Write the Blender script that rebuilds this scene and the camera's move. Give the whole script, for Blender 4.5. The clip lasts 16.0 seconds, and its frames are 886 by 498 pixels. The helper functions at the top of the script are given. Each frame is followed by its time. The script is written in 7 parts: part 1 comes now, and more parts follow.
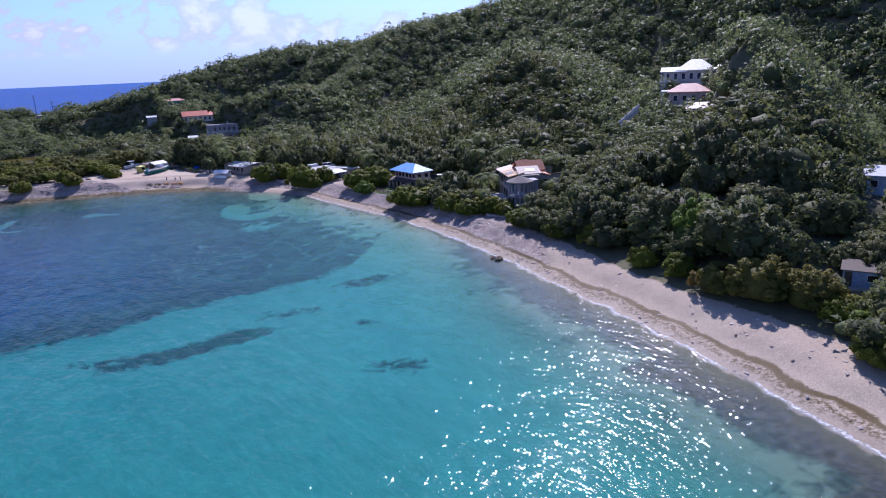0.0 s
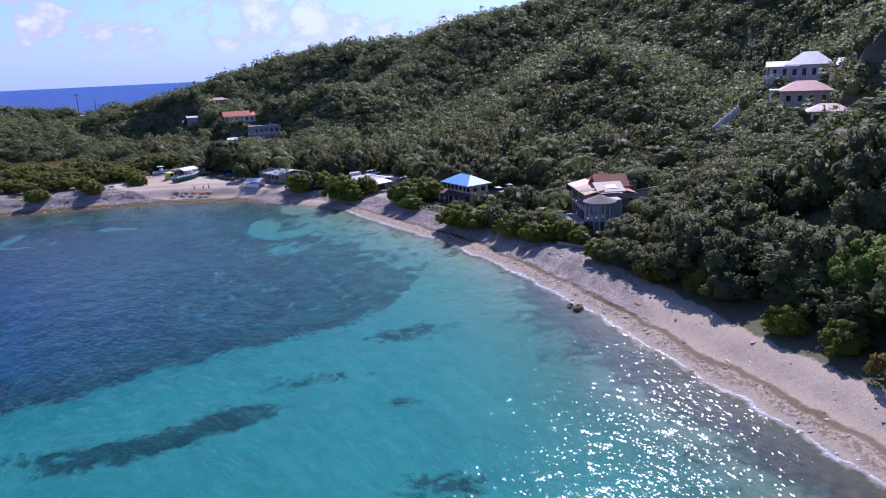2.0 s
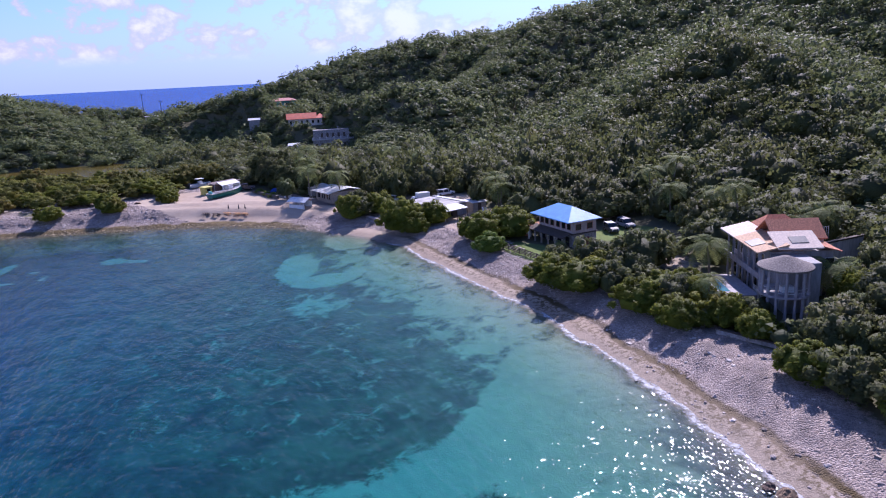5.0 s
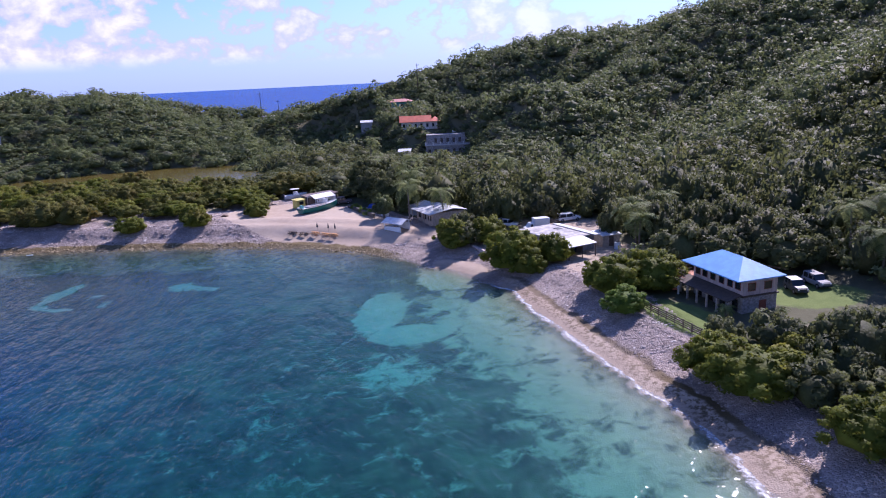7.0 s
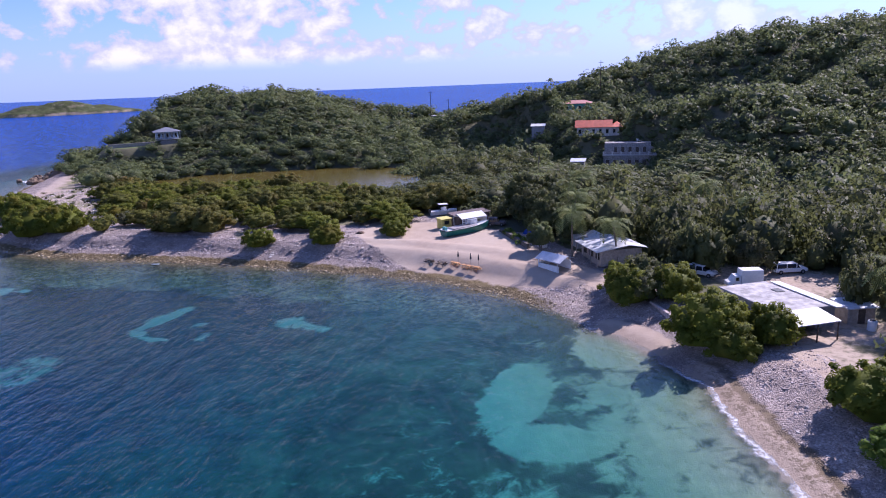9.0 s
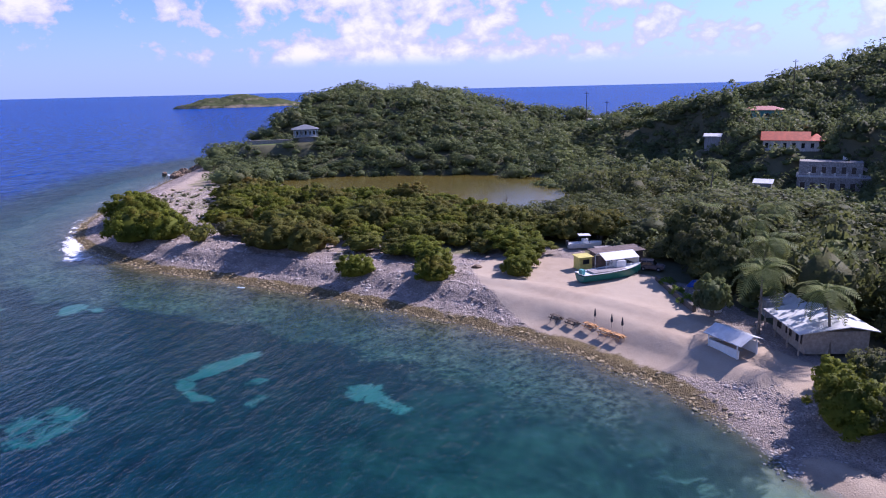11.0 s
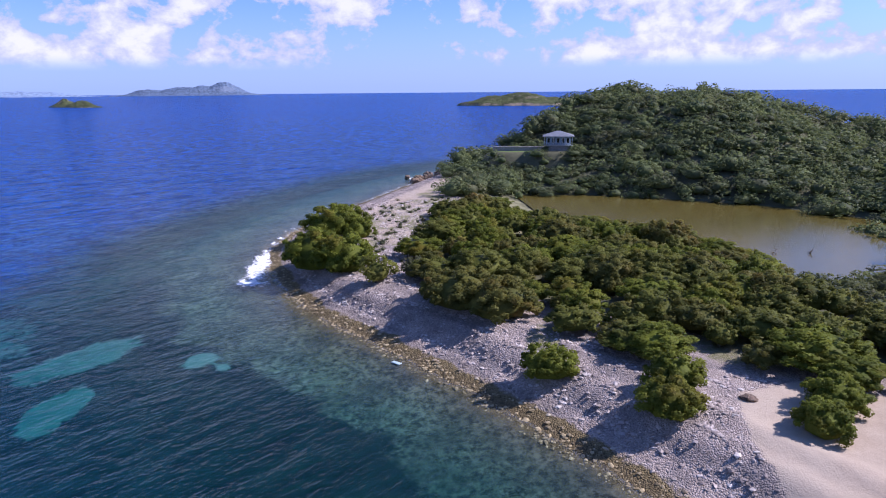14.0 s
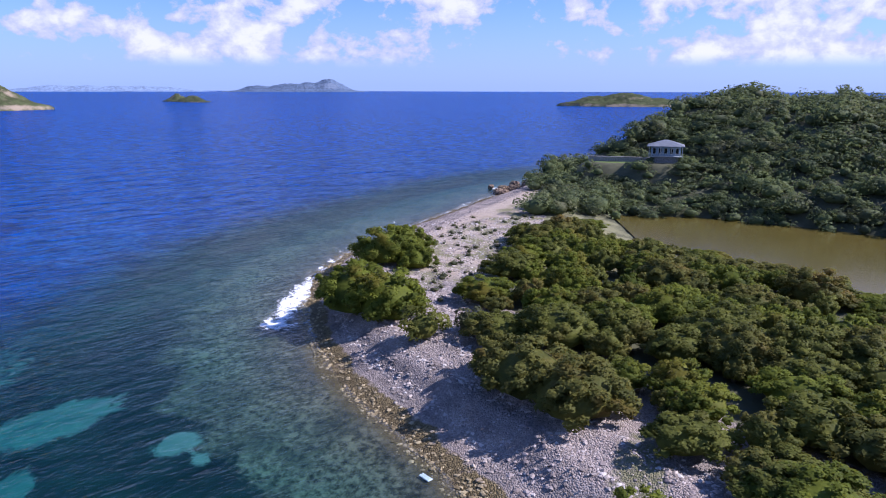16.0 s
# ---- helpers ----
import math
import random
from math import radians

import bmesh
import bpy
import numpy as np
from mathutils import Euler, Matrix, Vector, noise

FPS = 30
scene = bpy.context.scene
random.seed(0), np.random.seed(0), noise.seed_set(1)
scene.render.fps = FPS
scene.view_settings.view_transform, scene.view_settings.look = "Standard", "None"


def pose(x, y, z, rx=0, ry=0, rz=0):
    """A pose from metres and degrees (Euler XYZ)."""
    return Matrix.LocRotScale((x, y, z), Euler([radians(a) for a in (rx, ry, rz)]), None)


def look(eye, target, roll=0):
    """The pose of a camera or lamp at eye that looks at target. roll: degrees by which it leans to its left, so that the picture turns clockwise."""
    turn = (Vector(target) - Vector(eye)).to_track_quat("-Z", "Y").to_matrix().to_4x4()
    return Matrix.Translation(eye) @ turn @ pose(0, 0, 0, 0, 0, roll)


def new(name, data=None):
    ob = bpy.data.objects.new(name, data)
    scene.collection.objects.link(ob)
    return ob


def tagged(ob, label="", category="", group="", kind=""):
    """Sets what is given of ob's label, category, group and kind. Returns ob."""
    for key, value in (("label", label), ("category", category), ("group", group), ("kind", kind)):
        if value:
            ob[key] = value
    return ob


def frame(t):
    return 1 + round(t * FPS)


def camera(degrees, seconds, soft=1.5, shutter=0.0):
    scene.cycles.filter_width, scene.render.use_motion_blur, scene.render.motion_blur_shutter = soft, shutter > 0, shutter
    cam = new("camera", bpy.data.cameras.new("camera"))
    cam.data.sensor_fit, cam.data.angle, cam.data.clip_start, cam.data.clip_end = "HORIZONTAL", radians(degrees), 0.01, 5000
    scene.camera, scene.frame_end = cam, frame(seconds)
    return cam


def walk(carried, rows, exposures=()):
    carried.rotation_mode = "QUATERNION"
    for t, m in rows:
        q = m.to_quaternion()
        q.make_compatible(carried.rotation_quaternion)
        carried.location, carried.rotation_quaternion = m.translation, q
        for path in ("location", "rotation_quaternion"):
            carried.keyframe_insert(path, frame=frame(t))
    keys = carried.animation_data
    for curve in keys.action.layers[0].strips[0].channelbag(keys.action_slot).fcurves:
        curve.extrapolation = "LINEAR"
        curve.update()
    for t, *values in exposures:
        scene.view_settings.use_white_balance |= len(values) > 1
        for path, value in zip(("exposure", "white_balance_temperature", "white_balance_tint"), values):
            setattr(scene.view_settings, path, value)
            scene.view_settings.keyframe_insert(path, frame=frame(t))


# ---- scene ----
cam = camera(64.86, 16.0, 1.1)
# seconds, eye (x, y, z), yaw, pitch, roll; the sea is z = 0
PATH = [
    (0, 0, 0, 36.565, -0.556, -14.888, 2.51),
    (0.5, -0.178, 7.472, 36.326, 1.513, -14.883, 2.489),
    (1, -0.576, 15.015, 36.073, 1.775, -14.86, 2.565),
    (1.5, -1.221, 22.407, 35.865, 2.474, -14.85, 2.669),
    (2, -1.428, 29.957, 35.656, 3.818, -14.813, 2.7),
    (2.5, -1.796, 37.576, 35.503, 5.215, -14.793, 2.767),
    (3, -2.297, 45.251, 35.332, 6.458, -14.783, 2.846),
    (3.5, -2.932, 53.042, 34.969, 7.915, -14.658, 2.931),
    (6, -7.86, 90.487, 33.589, 14.525, -14.212, 2.735),
    (6.5, -9.29, 97.587, 33.809, 17.597, -14.132, 2.792),
    (7, -11.003, 104.51, 34.042, 21.224, -14.025, 2.678),
    (7.5, -13.257, 111.729, 34.114, 24.812, -13.924, 2.573),
    (8, -15.726, 119.043, 34.023, 28.415, -13.799, 2.444),
    (8.5, -18.39, 126.112, 33.947, 31.998, -13.664, 2.245),
    (9, -21.373, 132.908, 34.057, 35.943, -13.554, 2.167),
    (11.5, -41.886, 164.555, 34.193, 52.337, -13.234, 1.153),
    (12, -46.711, 170.02, 34.265, 56.29, -13.16, 0.998),
    (12.5, -51.689, 175.08, 34.477, 60.618, -13.161, 0.784),
    (13, -56.93, 179.849, 34.541, 65.32, -13.102, 0.601),
    (13.5, -62.522, 184.27, 34.639, 69.723, -13.057, 0.518),
    (14, -68.261, 188.329, 34.716, 71.518, -13.037, 0.462),
    (14.5, -74.439, 191.683, 34.952, 73.348, -13.09, 0.298),
    (15, -80.719, 194.991, 34.94, 76.264, -13.092, 0.047),
    (15.5, -87.065, 197.829, 35.083, 76.954, -13.094, -0.025),
    (16, -93.491, 200.257, 35.175, 79.589, -13.126, -0.173),
]
walk(cam, [(t, pose(x, y, z, 90 + pitch, roll, yaw)) for t, x, y, z, yaw, pitch, roll in PATH],
     exposures=((0.0, 0.35, 5620, 29), (3.5, 0.38, 5680, 33), (7.0, 0.54, 5830, 36), (12.0, 0.42, 5860, 32), (16.0, 0.41, 5700, 24)))

# ---------------------------------------------------------------- light
SUN_AZ, SUN_EL = radians(9.0), radians(40.5)     # azimuth from +y towards +x
sun_data = bpy.data.lights.new("sun", "SUN")
sun_data.energy, sun_data.angle, sun_data.color = 5.0, radians(0.6), (1.0, 0.95, 0.87)
sun = new("sun", sun_data)
SUN_DIR = Vector((math.sin(SUN_AZ) * math.cos(SUN_EL), math.cos(SUN_AZ) * math.cos(SUN_EL), math.sin(SUN_EL)))
sun.matrix_world = look((0, 0, 400), Vector((0, 0, 400)) - SUN_DIR)


class Nodes:
    """Short hand for building a node tree."""

    def __init__(self, tree):
        self.tree = tree
        tree.nodes.clear()

    def __call__(self, kind, ins=None, **props):
        n = self.tree.nodes.new(kind)
        for k, v in props.items():
            if k == "operation":
                n.operation = v
            elif k == "data_type":
                n.data_type = v
            elif k == "blend_type":
                n.blend_type = v
            elif k == "attribute_name":
                n.attribute_name = v
            elif k == "interpolation":
                n.interpolation_type = v
            elif k == "feature":
                n.feature = v
            elif k == "normalize":
                n.normalize = v
            elif k == "bands_direction":
                n.bands_direction = v
        for k, v in (ins or {}).items():
            self.put(n.inputs[k], v)
        return n

    def put(self, socket, v):
        if isinstance(v, bpy.types.NodeSocket):
            self.tree.links.new(v, socket)
        elif isinstance(v, bpy.types.Node):
            self.tree.links.new(v.outputs[0], socket)
        elif isinstance(v, (tuple, list)) and len(v) == 3 and socket.type == "RGBA":
            socket.default_value = (*v, 1)
        else:
            socket.default_value = v

    def math(self, op, a, b=0.0, c=0.0):
        return self("ShaderNodeMath", {0: a, 1: b, 2: c}, operation=op).outputs[0]

    def mix(self, f, a, b, blend="MIX"):
        n = self("ShaderNodeMix", None, data_type="RGBA", blend_type=blend)
        n.clamp_factor = True
        self.put(n.inputs[0], f)
        self.put(n.inputs[6], a)
        self.put(n.inputs[7], b)
        return n.outputs[2]

    def ramp(self, f, lo, hi, a=0.0, b=1.0):
        n = self("ShaderNodeMapRange", {0: f, 1: lo, 2: hi, 3: a, 4: b}, interpolation="SMOOTHSTEP")
        return n.outputs[0]

    def noise(self, v, scale, detail=3.0, rough=0.55, dist=0.0):
        return self("ShaderNodeTexNoise", {"Vector": v, "Scale": scale, "Detail": detail, "Roughness": rough, "Distortion": dist}).outputs[0]

    def voronoi(self, v, scale, out=0, feature="F1"):
        return self("ShaderNodeTexVoronoi", {"Vector": v, "Scale": scale}, feature=feature).outputs[out]

    def attr(self, name):
        return self("ShaderNodeAttribute", None, attribute_name=name).outputs[2]

    def bump(self, height, strength, distance, normal=None):
        ins = {"Height": height, "Strength": strength, "Distance": distance}
        if normal is not None:
            ins["Normal"] = normal
        return self("ShaderNodeBump", ins).outputs[0]


def material(name):
    m = bpy.data.materials.new(name)
    m.use_nodes = True
    n = Nodes(m.node_tree)
    n.out = n("ShaderNodeOutputMaterial")
    return m, n


# ---------------------------------------------------------------- sky
world = bpy.data.worlds.new("world")
scene.world = world
world.use_nodes = True
w = Nodes(world.node_tree)
sky = w("ShaderNodeTexSky")
sky.sky_type, sky.sun_disc, sky.sun_elevation, sky.sun_rotation = "NISHITA", False, SUN_EL, SUN_AZ
sky.altitude, sky.air_density, sky.dust_density, sky.ozone_density = 0, 1.0, 0.6, 2.5
way = w("ShaderNodeTexCoord").outputs["Generated"]
sep = w("ShaderNodeSeparateXYZ", {0: way})
up = sep.outputs[2]
stretched = w("ShaderNodeVectorMath", {0: way, 1: (1.0, 1.0, 1.5)}, operation="MULTIPLY").outputs[0]
puffs = w.noise(stretched, 21.0, 9.0, 0.58, 0.15)
groups = w.noise(stretched, 6.0, 2.0, 0.5)
field = w.math("ADD", w.math("MULTIPLY", puffs, 0.6), w.math("MULTIPLY", groups, 0.5))
cut = w.math("ADD", w.ramp(up, 0.02, 0.2, 0.525, 0.50), w.ramp(up, 0.24, 0.5, 0.0, 0.2))
over = w.math("SUBTRACT", field, cut)
cover = w.math("MULTIPLY", w.ramp(over, 0.0, 0.055), w.ramp(up, 0.022, 0.045))
lit = w.mix(w.ramp(over, 0.03, 0.16), (5.0, 5.3, 7.1), (8.1, 8.1, 8.6))
haze = w.ramp(up, -0.01, 0.13, 0.7, 0.0)
blue = w.mix(1.0, sky.outputs[0], (0.68, 0.90, 1.26), "MULTIPLY")
clear = w.mix(haze, blue, (3.7, 5.1, 9.4))
thin_cloud = w.ramp(sep.outputs[0], -0.75, 0.05, 0.92, 0.42)
mixed = w.mix(w.math("MULTIPLY", cover, thin_cloud), clear, lit)
back = w("ShaderNodeBackground", {"Color": mixed, "Strength": 0.092})
w.put(w("ShaderNodeOutputWorld").inputs[0], back.outputs[0])

# ---------------------------------------------------------------- the lie of the land
# the seen shore: x, y and the width of the open beach behind the water's edge
COAST = [(49.6, 9.4, 14.2), (39.8, 57.2, 13.4), (35.4, 70, 11.5), (29.5, 87, 8.5), (24.5, 99.5, 7), (19.4, 109.5, 7.8), (15.8, 119, 8.3),
         (10.5, 130.6, 9.4), (6.6, 138.5, 9.8), (2.8, 146.5, 10.2), (-3.5, 157.3, 10), (-9, 166.6, 9.6), (-15, 174.8, 9.5), (-22.3, 183, 10),
         (-27.2, 189.6, 10.5), (-33.4, 197.5, 12), (-40.4, 207.0, 11.5), (-43.2, 209.8, 10.5), (-46.6, 211.2, 9.5), (-47.9, 213.2, 7.5), (-49.6, 214.6, 7),
         (-53.0, 216.5, 7.5), (-56.3, 217.9, 9), (-58.6, 217.8, 10.5), (-64.9, 221.8, 11.8),
         (-76.7, 225.4, 17.7), (-92, 226.6, 23.6), (-107.4, 224.2, 23.6), (-129.8, 218.3, 16.5), (-151, 211.2, 11.8), (-172.3, 203, 15.3), (-188.8, 199.4, 20.1),
         (-205.3, 198.2, 26), (-221.8, 199.4, 30.7), (-238.4, 205.3, 33), (-262, 219.5, 33), (-286.7, 237.2, 26), (-312.7, 256.1, 15.3), (-329.2, 270.2, 5.9)]
# the far side of the island, out of sight
BACK = [(-344.6, 287.9), (-357.5, 316.2), (-372.9, 354), (-387, 401.2), (-389.4, 472), (-365.8, 531), (-283.2, 554.6), (-177, 613.6),
        (0, 755.2), (295, 896.8), (708, 826), (826, 236), (472, -354), (70.8, -141.6)]
# rounded hills: centre x, y, half widths, turn, height
HILLS = [(-301.7, 366.4, 42.2, 31.3, 0.37, 25.6), (-374.9, 353.4, 50.5, 18.5, -1.07, 47.1), (110.3, 520.4, 133.3, 58.6, -0.06, 49.7),
         (35.9, 308.1, 24.9, 56.8, 0.2, 27), (85.7, 196, 16.5, 51, -0.39, 34.5), (-112.3, 480, 69.5, 35.5, -0.08, 33.6),
         (-50.5, 398.1, 59, 18.9, 1.12, 19.9), (-151.5, 384.4, 54.2, 7.8, -0.33, 21.5), (182.1, 342, 57.3, 144.3, 0.76, 79.1),
         (-281.5, 417.5, 86.6, 11.1, 0.61, 10.9)]
POND = [(-266.7, 280.8), (-259.6, 302.1), (-247.8, 315.1), (-226.6, 335.1), (-198.2, 345.7), (-174.6, 336.3), (-159.3, 312.7), (-153.4, 290.3),
        (-162.8, 284.4), (-179.4, 291.5), (-194.7, 291.5), (-212.4, 283.2), (-236, 273.8)]
SAND = [(-62, 233), (-70.5, 230), (-77, 228.8), (-82, 227.6), (-88, 228.2), (-94, 228.4), (-100, 228.8), (-107, 230.8), (-116, 234.5), (-122, 239), (-122, 248), (-112, 253), (-95, 252), (-86, 246), (-74, 239), (-60, 237)]
POND_LEVEL = 1.1
# levelled ground round the houses: x, y, radius, height
PADS = [(68.3, 181, 8, 19.3), (64, 170, 8, 16.5), (69.6, 199, 8, 22.0), (78, 217, 9, 27.6), (57.8, 215, 5, 15.0), (77, 119, 8, 11.0),
        (-123.5, 366, 9, 13.2), (-107, 354, 9, 5.2), (-104.5, 339, 11, 3.8), (-97, 322, 12, 4.2), (-147.5, 399, 9, 18.8), (-148, 367, 5, 12.2),
        (-233.5, 419, 7, 14.2), (-297, 308, 9, 12.4), (-309, 298, 10, 11.4), (-326, 282, 7, 5.5), (-137, 379.5, 9, 16.8), (-129, 376, 5, 15.5)]


def smooth(t):
    t = np.clip(t, 0, 1)
    return t * t * (3 - 2 * t)


def outline(points, x, y):
    """Signed distance to a closed outline (inside positive) and the place of the nearest point along it."""
    p = np.array([q[:2] for q in points], float)
    d, s, ins = np.full(x.shape, 1e9), np.zeros(x.shape), np.zeros(x.shape, bool)
    for k in range(len(p)):
        a, b = p[k], p[(k + 1) % len(p)]
        e = b - a
        t = np.clip(((x - a[0]) * e[0] + (y - a[1]) * e[1]) / (e @ e), 0, 1)
        q = np.hypot(x - a[0] - t * e[0], y - a[1] - t * e[1])
        near = q < d
        d, s = np.where(near, q, d), np.where(near, k + t, s)
        if e[1]:
            ins ^= ((a[1] > y) != (b[1] > y)) & (x < a[0] + (y - a[1]) / e[1] * e[0])
    return np.where(ins, d, -d), s


def wave(x, y, size, seed):
    """Cheap smooth wobble between -1 and 1."""
    r = np.random.RandomState(seed)
    out = 0
    for k in range(5):
        a, f, ph = r.uniform(0, 6.28), r.uniform(0.7, 2.2) / size, r.uniform(0, 6.28)
        out = out + np.sin((x * np.cos(a) + y * np.sin(a)) * 6.28 * f + ph + 1.3 * np.sin((x * np.sin(a) - y * np.cos(a)) * 4.1 * f))
    return out / 5


def shore(x, y):
    """Distance inland, and the width of the open beach there."""
    d, s = outline(COAST + BACK, x, y)
    wide = np.interp(s, np.arange(len(COAST) + 1), [q[2] for q in COAST] + [4])
    return d + 0.6 * wave(x, y, 14, 1) + 0.35 * wave(x, y, 4, 2), wide


def edge_y(x):
    """How far in the bright sand flat of the outer bay reaches."""
    return np.interp(x, [-160, -72, -58, -48, -38, -28, -19, -14, 40], [70, 105, 113, 121, 126, 131, 140, 162, 190])


def depth_of(d, x, y):
    """Depth of the sea at a distance d from the shore."""
    deep = np.interp(d, [0, 4, 12, 30, 70, 200, 900], [0, 0.7, 1.7, 3.0, 5.0, 9.0, 22.0])
    deep = deep * (1 - 0.35 * smooth((-130 - x) / 50) * smooth((38 - d) / 22))
    deep = deep * (1 - 0.5 * smooth((x - 2) / 12) * smooth((17 - d) / 7))
    flat_ = smooth((edge_y(x) + 2 - y) / 26) * smooth((d - 16) / 30) * smooth((x + 190) / 60) * smooth((y + 120) / 60)
    deep = deep + (np.minimum(deep, 2.7) - deep) * 0.92 * flat_
    deep = deep + 7.0 * smooth((-180 - x) / 40) * smooth((d - 24) / 45)
    return deep + 0.25 * np.minimum(d / 10, 1) * wave(x, y, 30, 3)


def height(x, y):
    x, y = np.asarray(x, float), np.asarray(y, float)
    d, wide = shore(x, y)
    flat = 1.75 + 1.25 * smooth((-62 - x) / 22) - 0.5 * smooth((-175 - x) / 30)
    h = flat * smooth(d / 13) + 0.35 * smooth(d / 2.2)
    ridge = smooth((-62 - x) / 14)
    h += (0.35 + 0.25 * ridge) * np.exp(-((d - 7.8) / 2.2) ** 2) - 0.18 * np.exp(-((d - 4.6) / 1.0) ** 2)
    h += ridge * (0.3 * np.exp(-((d - 12.6 - 0.8 * wave(x, y, 24, 63)) / 1.5) ** 2) - 0.2 * np.exp(-((d - 10.4) / 1.0) ** 2))
    s = 0
    for cx, cy, sx, sy, th, a in HILLS:
        c, n = math.cos(th), math.sin(th)
        u, v = ((x - cx) * c + (y - cy) * n) / sx, ((y - cy) * c - (x - cx) * n) / sy
        s = s + a * np.exp(-0.5 * (u * u + v * v))
    h = h + smooth((d - 4) / 30) * s
    for cx, cy, rad, z in PADS:
        h = h + (z - h) * smooth((1.75 * rad - np.hypot(x - cx, y - cy)) / (0.95 * rad))
    pond, _ = outline(POND, x, y)
    pond = pond + 1.2 * wave(x, y, 16, 5)
    h = np.where(pond > -15, h + (POND_LEVEL - 0.7 - h) * smooth((pond + 15) / 17), h)
    h = h + 0.5 * smooth((d - 25) / 30) * smooth((-pond - 4) / 8) * wave(x, y, 40, 6)
    return np.where(d > 0, h, -depth_of(-d, x, y))


def ground_at(x, y):
    return float(height(np.array([x], float), np.array([y], float))[0])


def graded(lo, hi, fine, step, far):
    """Even steps from lo to hi and growing ones out to +-far."""
    out = list(np.arange(lo, hi, step))
    for end, sign in ((lo, -1), (out[-1], 1)):
        p, q = end, fine
        while abs(p) < far:
            p += sign * q
            q *= 1.13
            out.append(p)
    return np.array(sorted(out))


def grid_mesh(name, xs, ys, zs, attributes):
    nx, ny = len(xs), len(ys)
    X, Y = np.meshgrid(xs, ys)
    me = bpy.data.meshes.new(name)
    i = np.arange(nx * ny).reshape(ny, nx)
    quads = np.stack([i[:-1, :-1], i[:-1, 1:], i[1:, 1:], i[1:, :-1]], -1).reshape(-1, 4)
    me.vertices.add(nx * ny)
    me.vertices.foreach_set("co", np.stack([X, Y, zs], -1).astype(np.float32).ravel())
    me.loops.add(quads.size)
    me.loops.foreach_set("vertex_index", quads.astype(np.int32).ravel())
    me.polygons.add(len(quads))
    me.polygons.foreach_set("loop_start", np.arange(0, quads.size, 4, dtype=np.int32))
    me.polygons.foreach_set("use_smooth", np.ones(len(quads), bool))
    for key, v in attributes.items():
        a = me.attributes.new(key, "FLOAT", "POINT")
        a.data.foreach_set("value", np.broadcast_to(v, X.shape).astype(np.float32).ravel())
    me.update()
    me.validate()
    return me


def mesh_from(name, verts, faces, size, smooth_=False):
    """A mesh from arrays of vertices and of equal-sided faces."""
    me = bpy.data.meshes.new(name)
    verts, faces = np.asarray(verts, np.float32), np.asarray(faces, np.int32)
    me.vertices.add(len(verts))
    me.vertices.foreach_set("co", verts.ravel())
    me.loops.add(faces.size)
    me.loops.foreach_set("vertex_index", faces.ravel())
    me.polygons.add(len(faces))
    me.polygons.foreach_set("loop_start", np.arange(0, faces.size, size, dtype=np.int32))
    me.polygons.foreach_set("use_smooth", np.full(len(faces), smooth_, bool))
    me.update()
    return me


# ---- ground material: sand, cobbles, weed, grass and forest soil by masks on the sheet
ground_mat, g = material("ground")
pos = g("ShaderNodeNewGeometry").outputs["Position"]
big, mid, fine = g.noise(pos, 0.07, 4), g.noise(pos, 0.6, 4), g.noise(pos, 5.0, 3, 0.7)
cells = g("ShaderNodeTexVoronoi", {"Vector": pos, "Scale": 6.4})
small_cells = g("ShaderNodeTexVoronoi", {"Vector": pos, "Scale": 10.0})
tone = g("ShaderNodeSeparateColor", {0: cells.outputs[1]}).outputs[0]
tone2 = g("ShaderNodeSeparateColor", {0: small_cells.outputs[1]}).outputs[0]
sand_c = g.mix(mid, (0.36, 0.275, 0.20), (0.53, 0.42, 0.325))
sand_c = g.mix(g.ramp(fine, 0.35, 0.7, 0, 0.35), sand_c, (0.34, 0.27, 0.2))
sand_c = g.mix(g.ramp(big, 0.4, 0.65, 0.0, 0.5), sand_c, (0.5, 0.42, 0.33))
sand_c = g.mix(g.math("MULTIPLY", g.attr("lee"), 0.75), sand_c, g.mix(tone2, (0.22, 0.178, 0.138), (0.47, 0.395, 0.315)))
stone_c = g.mix(tone, (0.235, 0.19, 0.163), (0.64, 0.535, 0.465))
stone_c = g.mix(g.math("MULTIPLY", tone2, 0.6), stone_c, (0.36, 0.285, 0.255))
stone_c = g.mix(g.ramp(g.noise(pos, 0.22, 3), 0.45, 0.62, 0.0, 0.45), stone_c, (0.17, 0.155, 0.155))
stone_c = g.mix(g.math("MULTIPLY", g.attr("band"), 0.6), stone_c, (0.085, 0.07, 0.065))
soil_c = g.mix(mid, (0.075, 0.075, 0.045), (0.15, 0.145, 0.085))
grass_c = g.mix(mid, (0.09, 0.13, 0.035), (0.19, 0.24, 0.075))
dry_c = g.mix(fine, (0.28, 0.24, 0.15), (0.17, 0.18, 0.08))
weed_c = g.mix(fine, (0.05, 0.037, 0.022), (0.165, 0.12, 0.052))
algae_c = g.mix(tone2, (0.085, 0.062, 0.03), (0.30, 0.23, 0.115))
ragged = g.math("SUBTRACT", g.noise(pos, 1.3, 4, 0.65), 0.5)


def mask(name, lo=0.35, hi=0.65, rag=0.7):
    return g.ramp(g.math("ADD", g.attr(name), g.math("MULTIPLY", ragged, rag)), lo, hi)


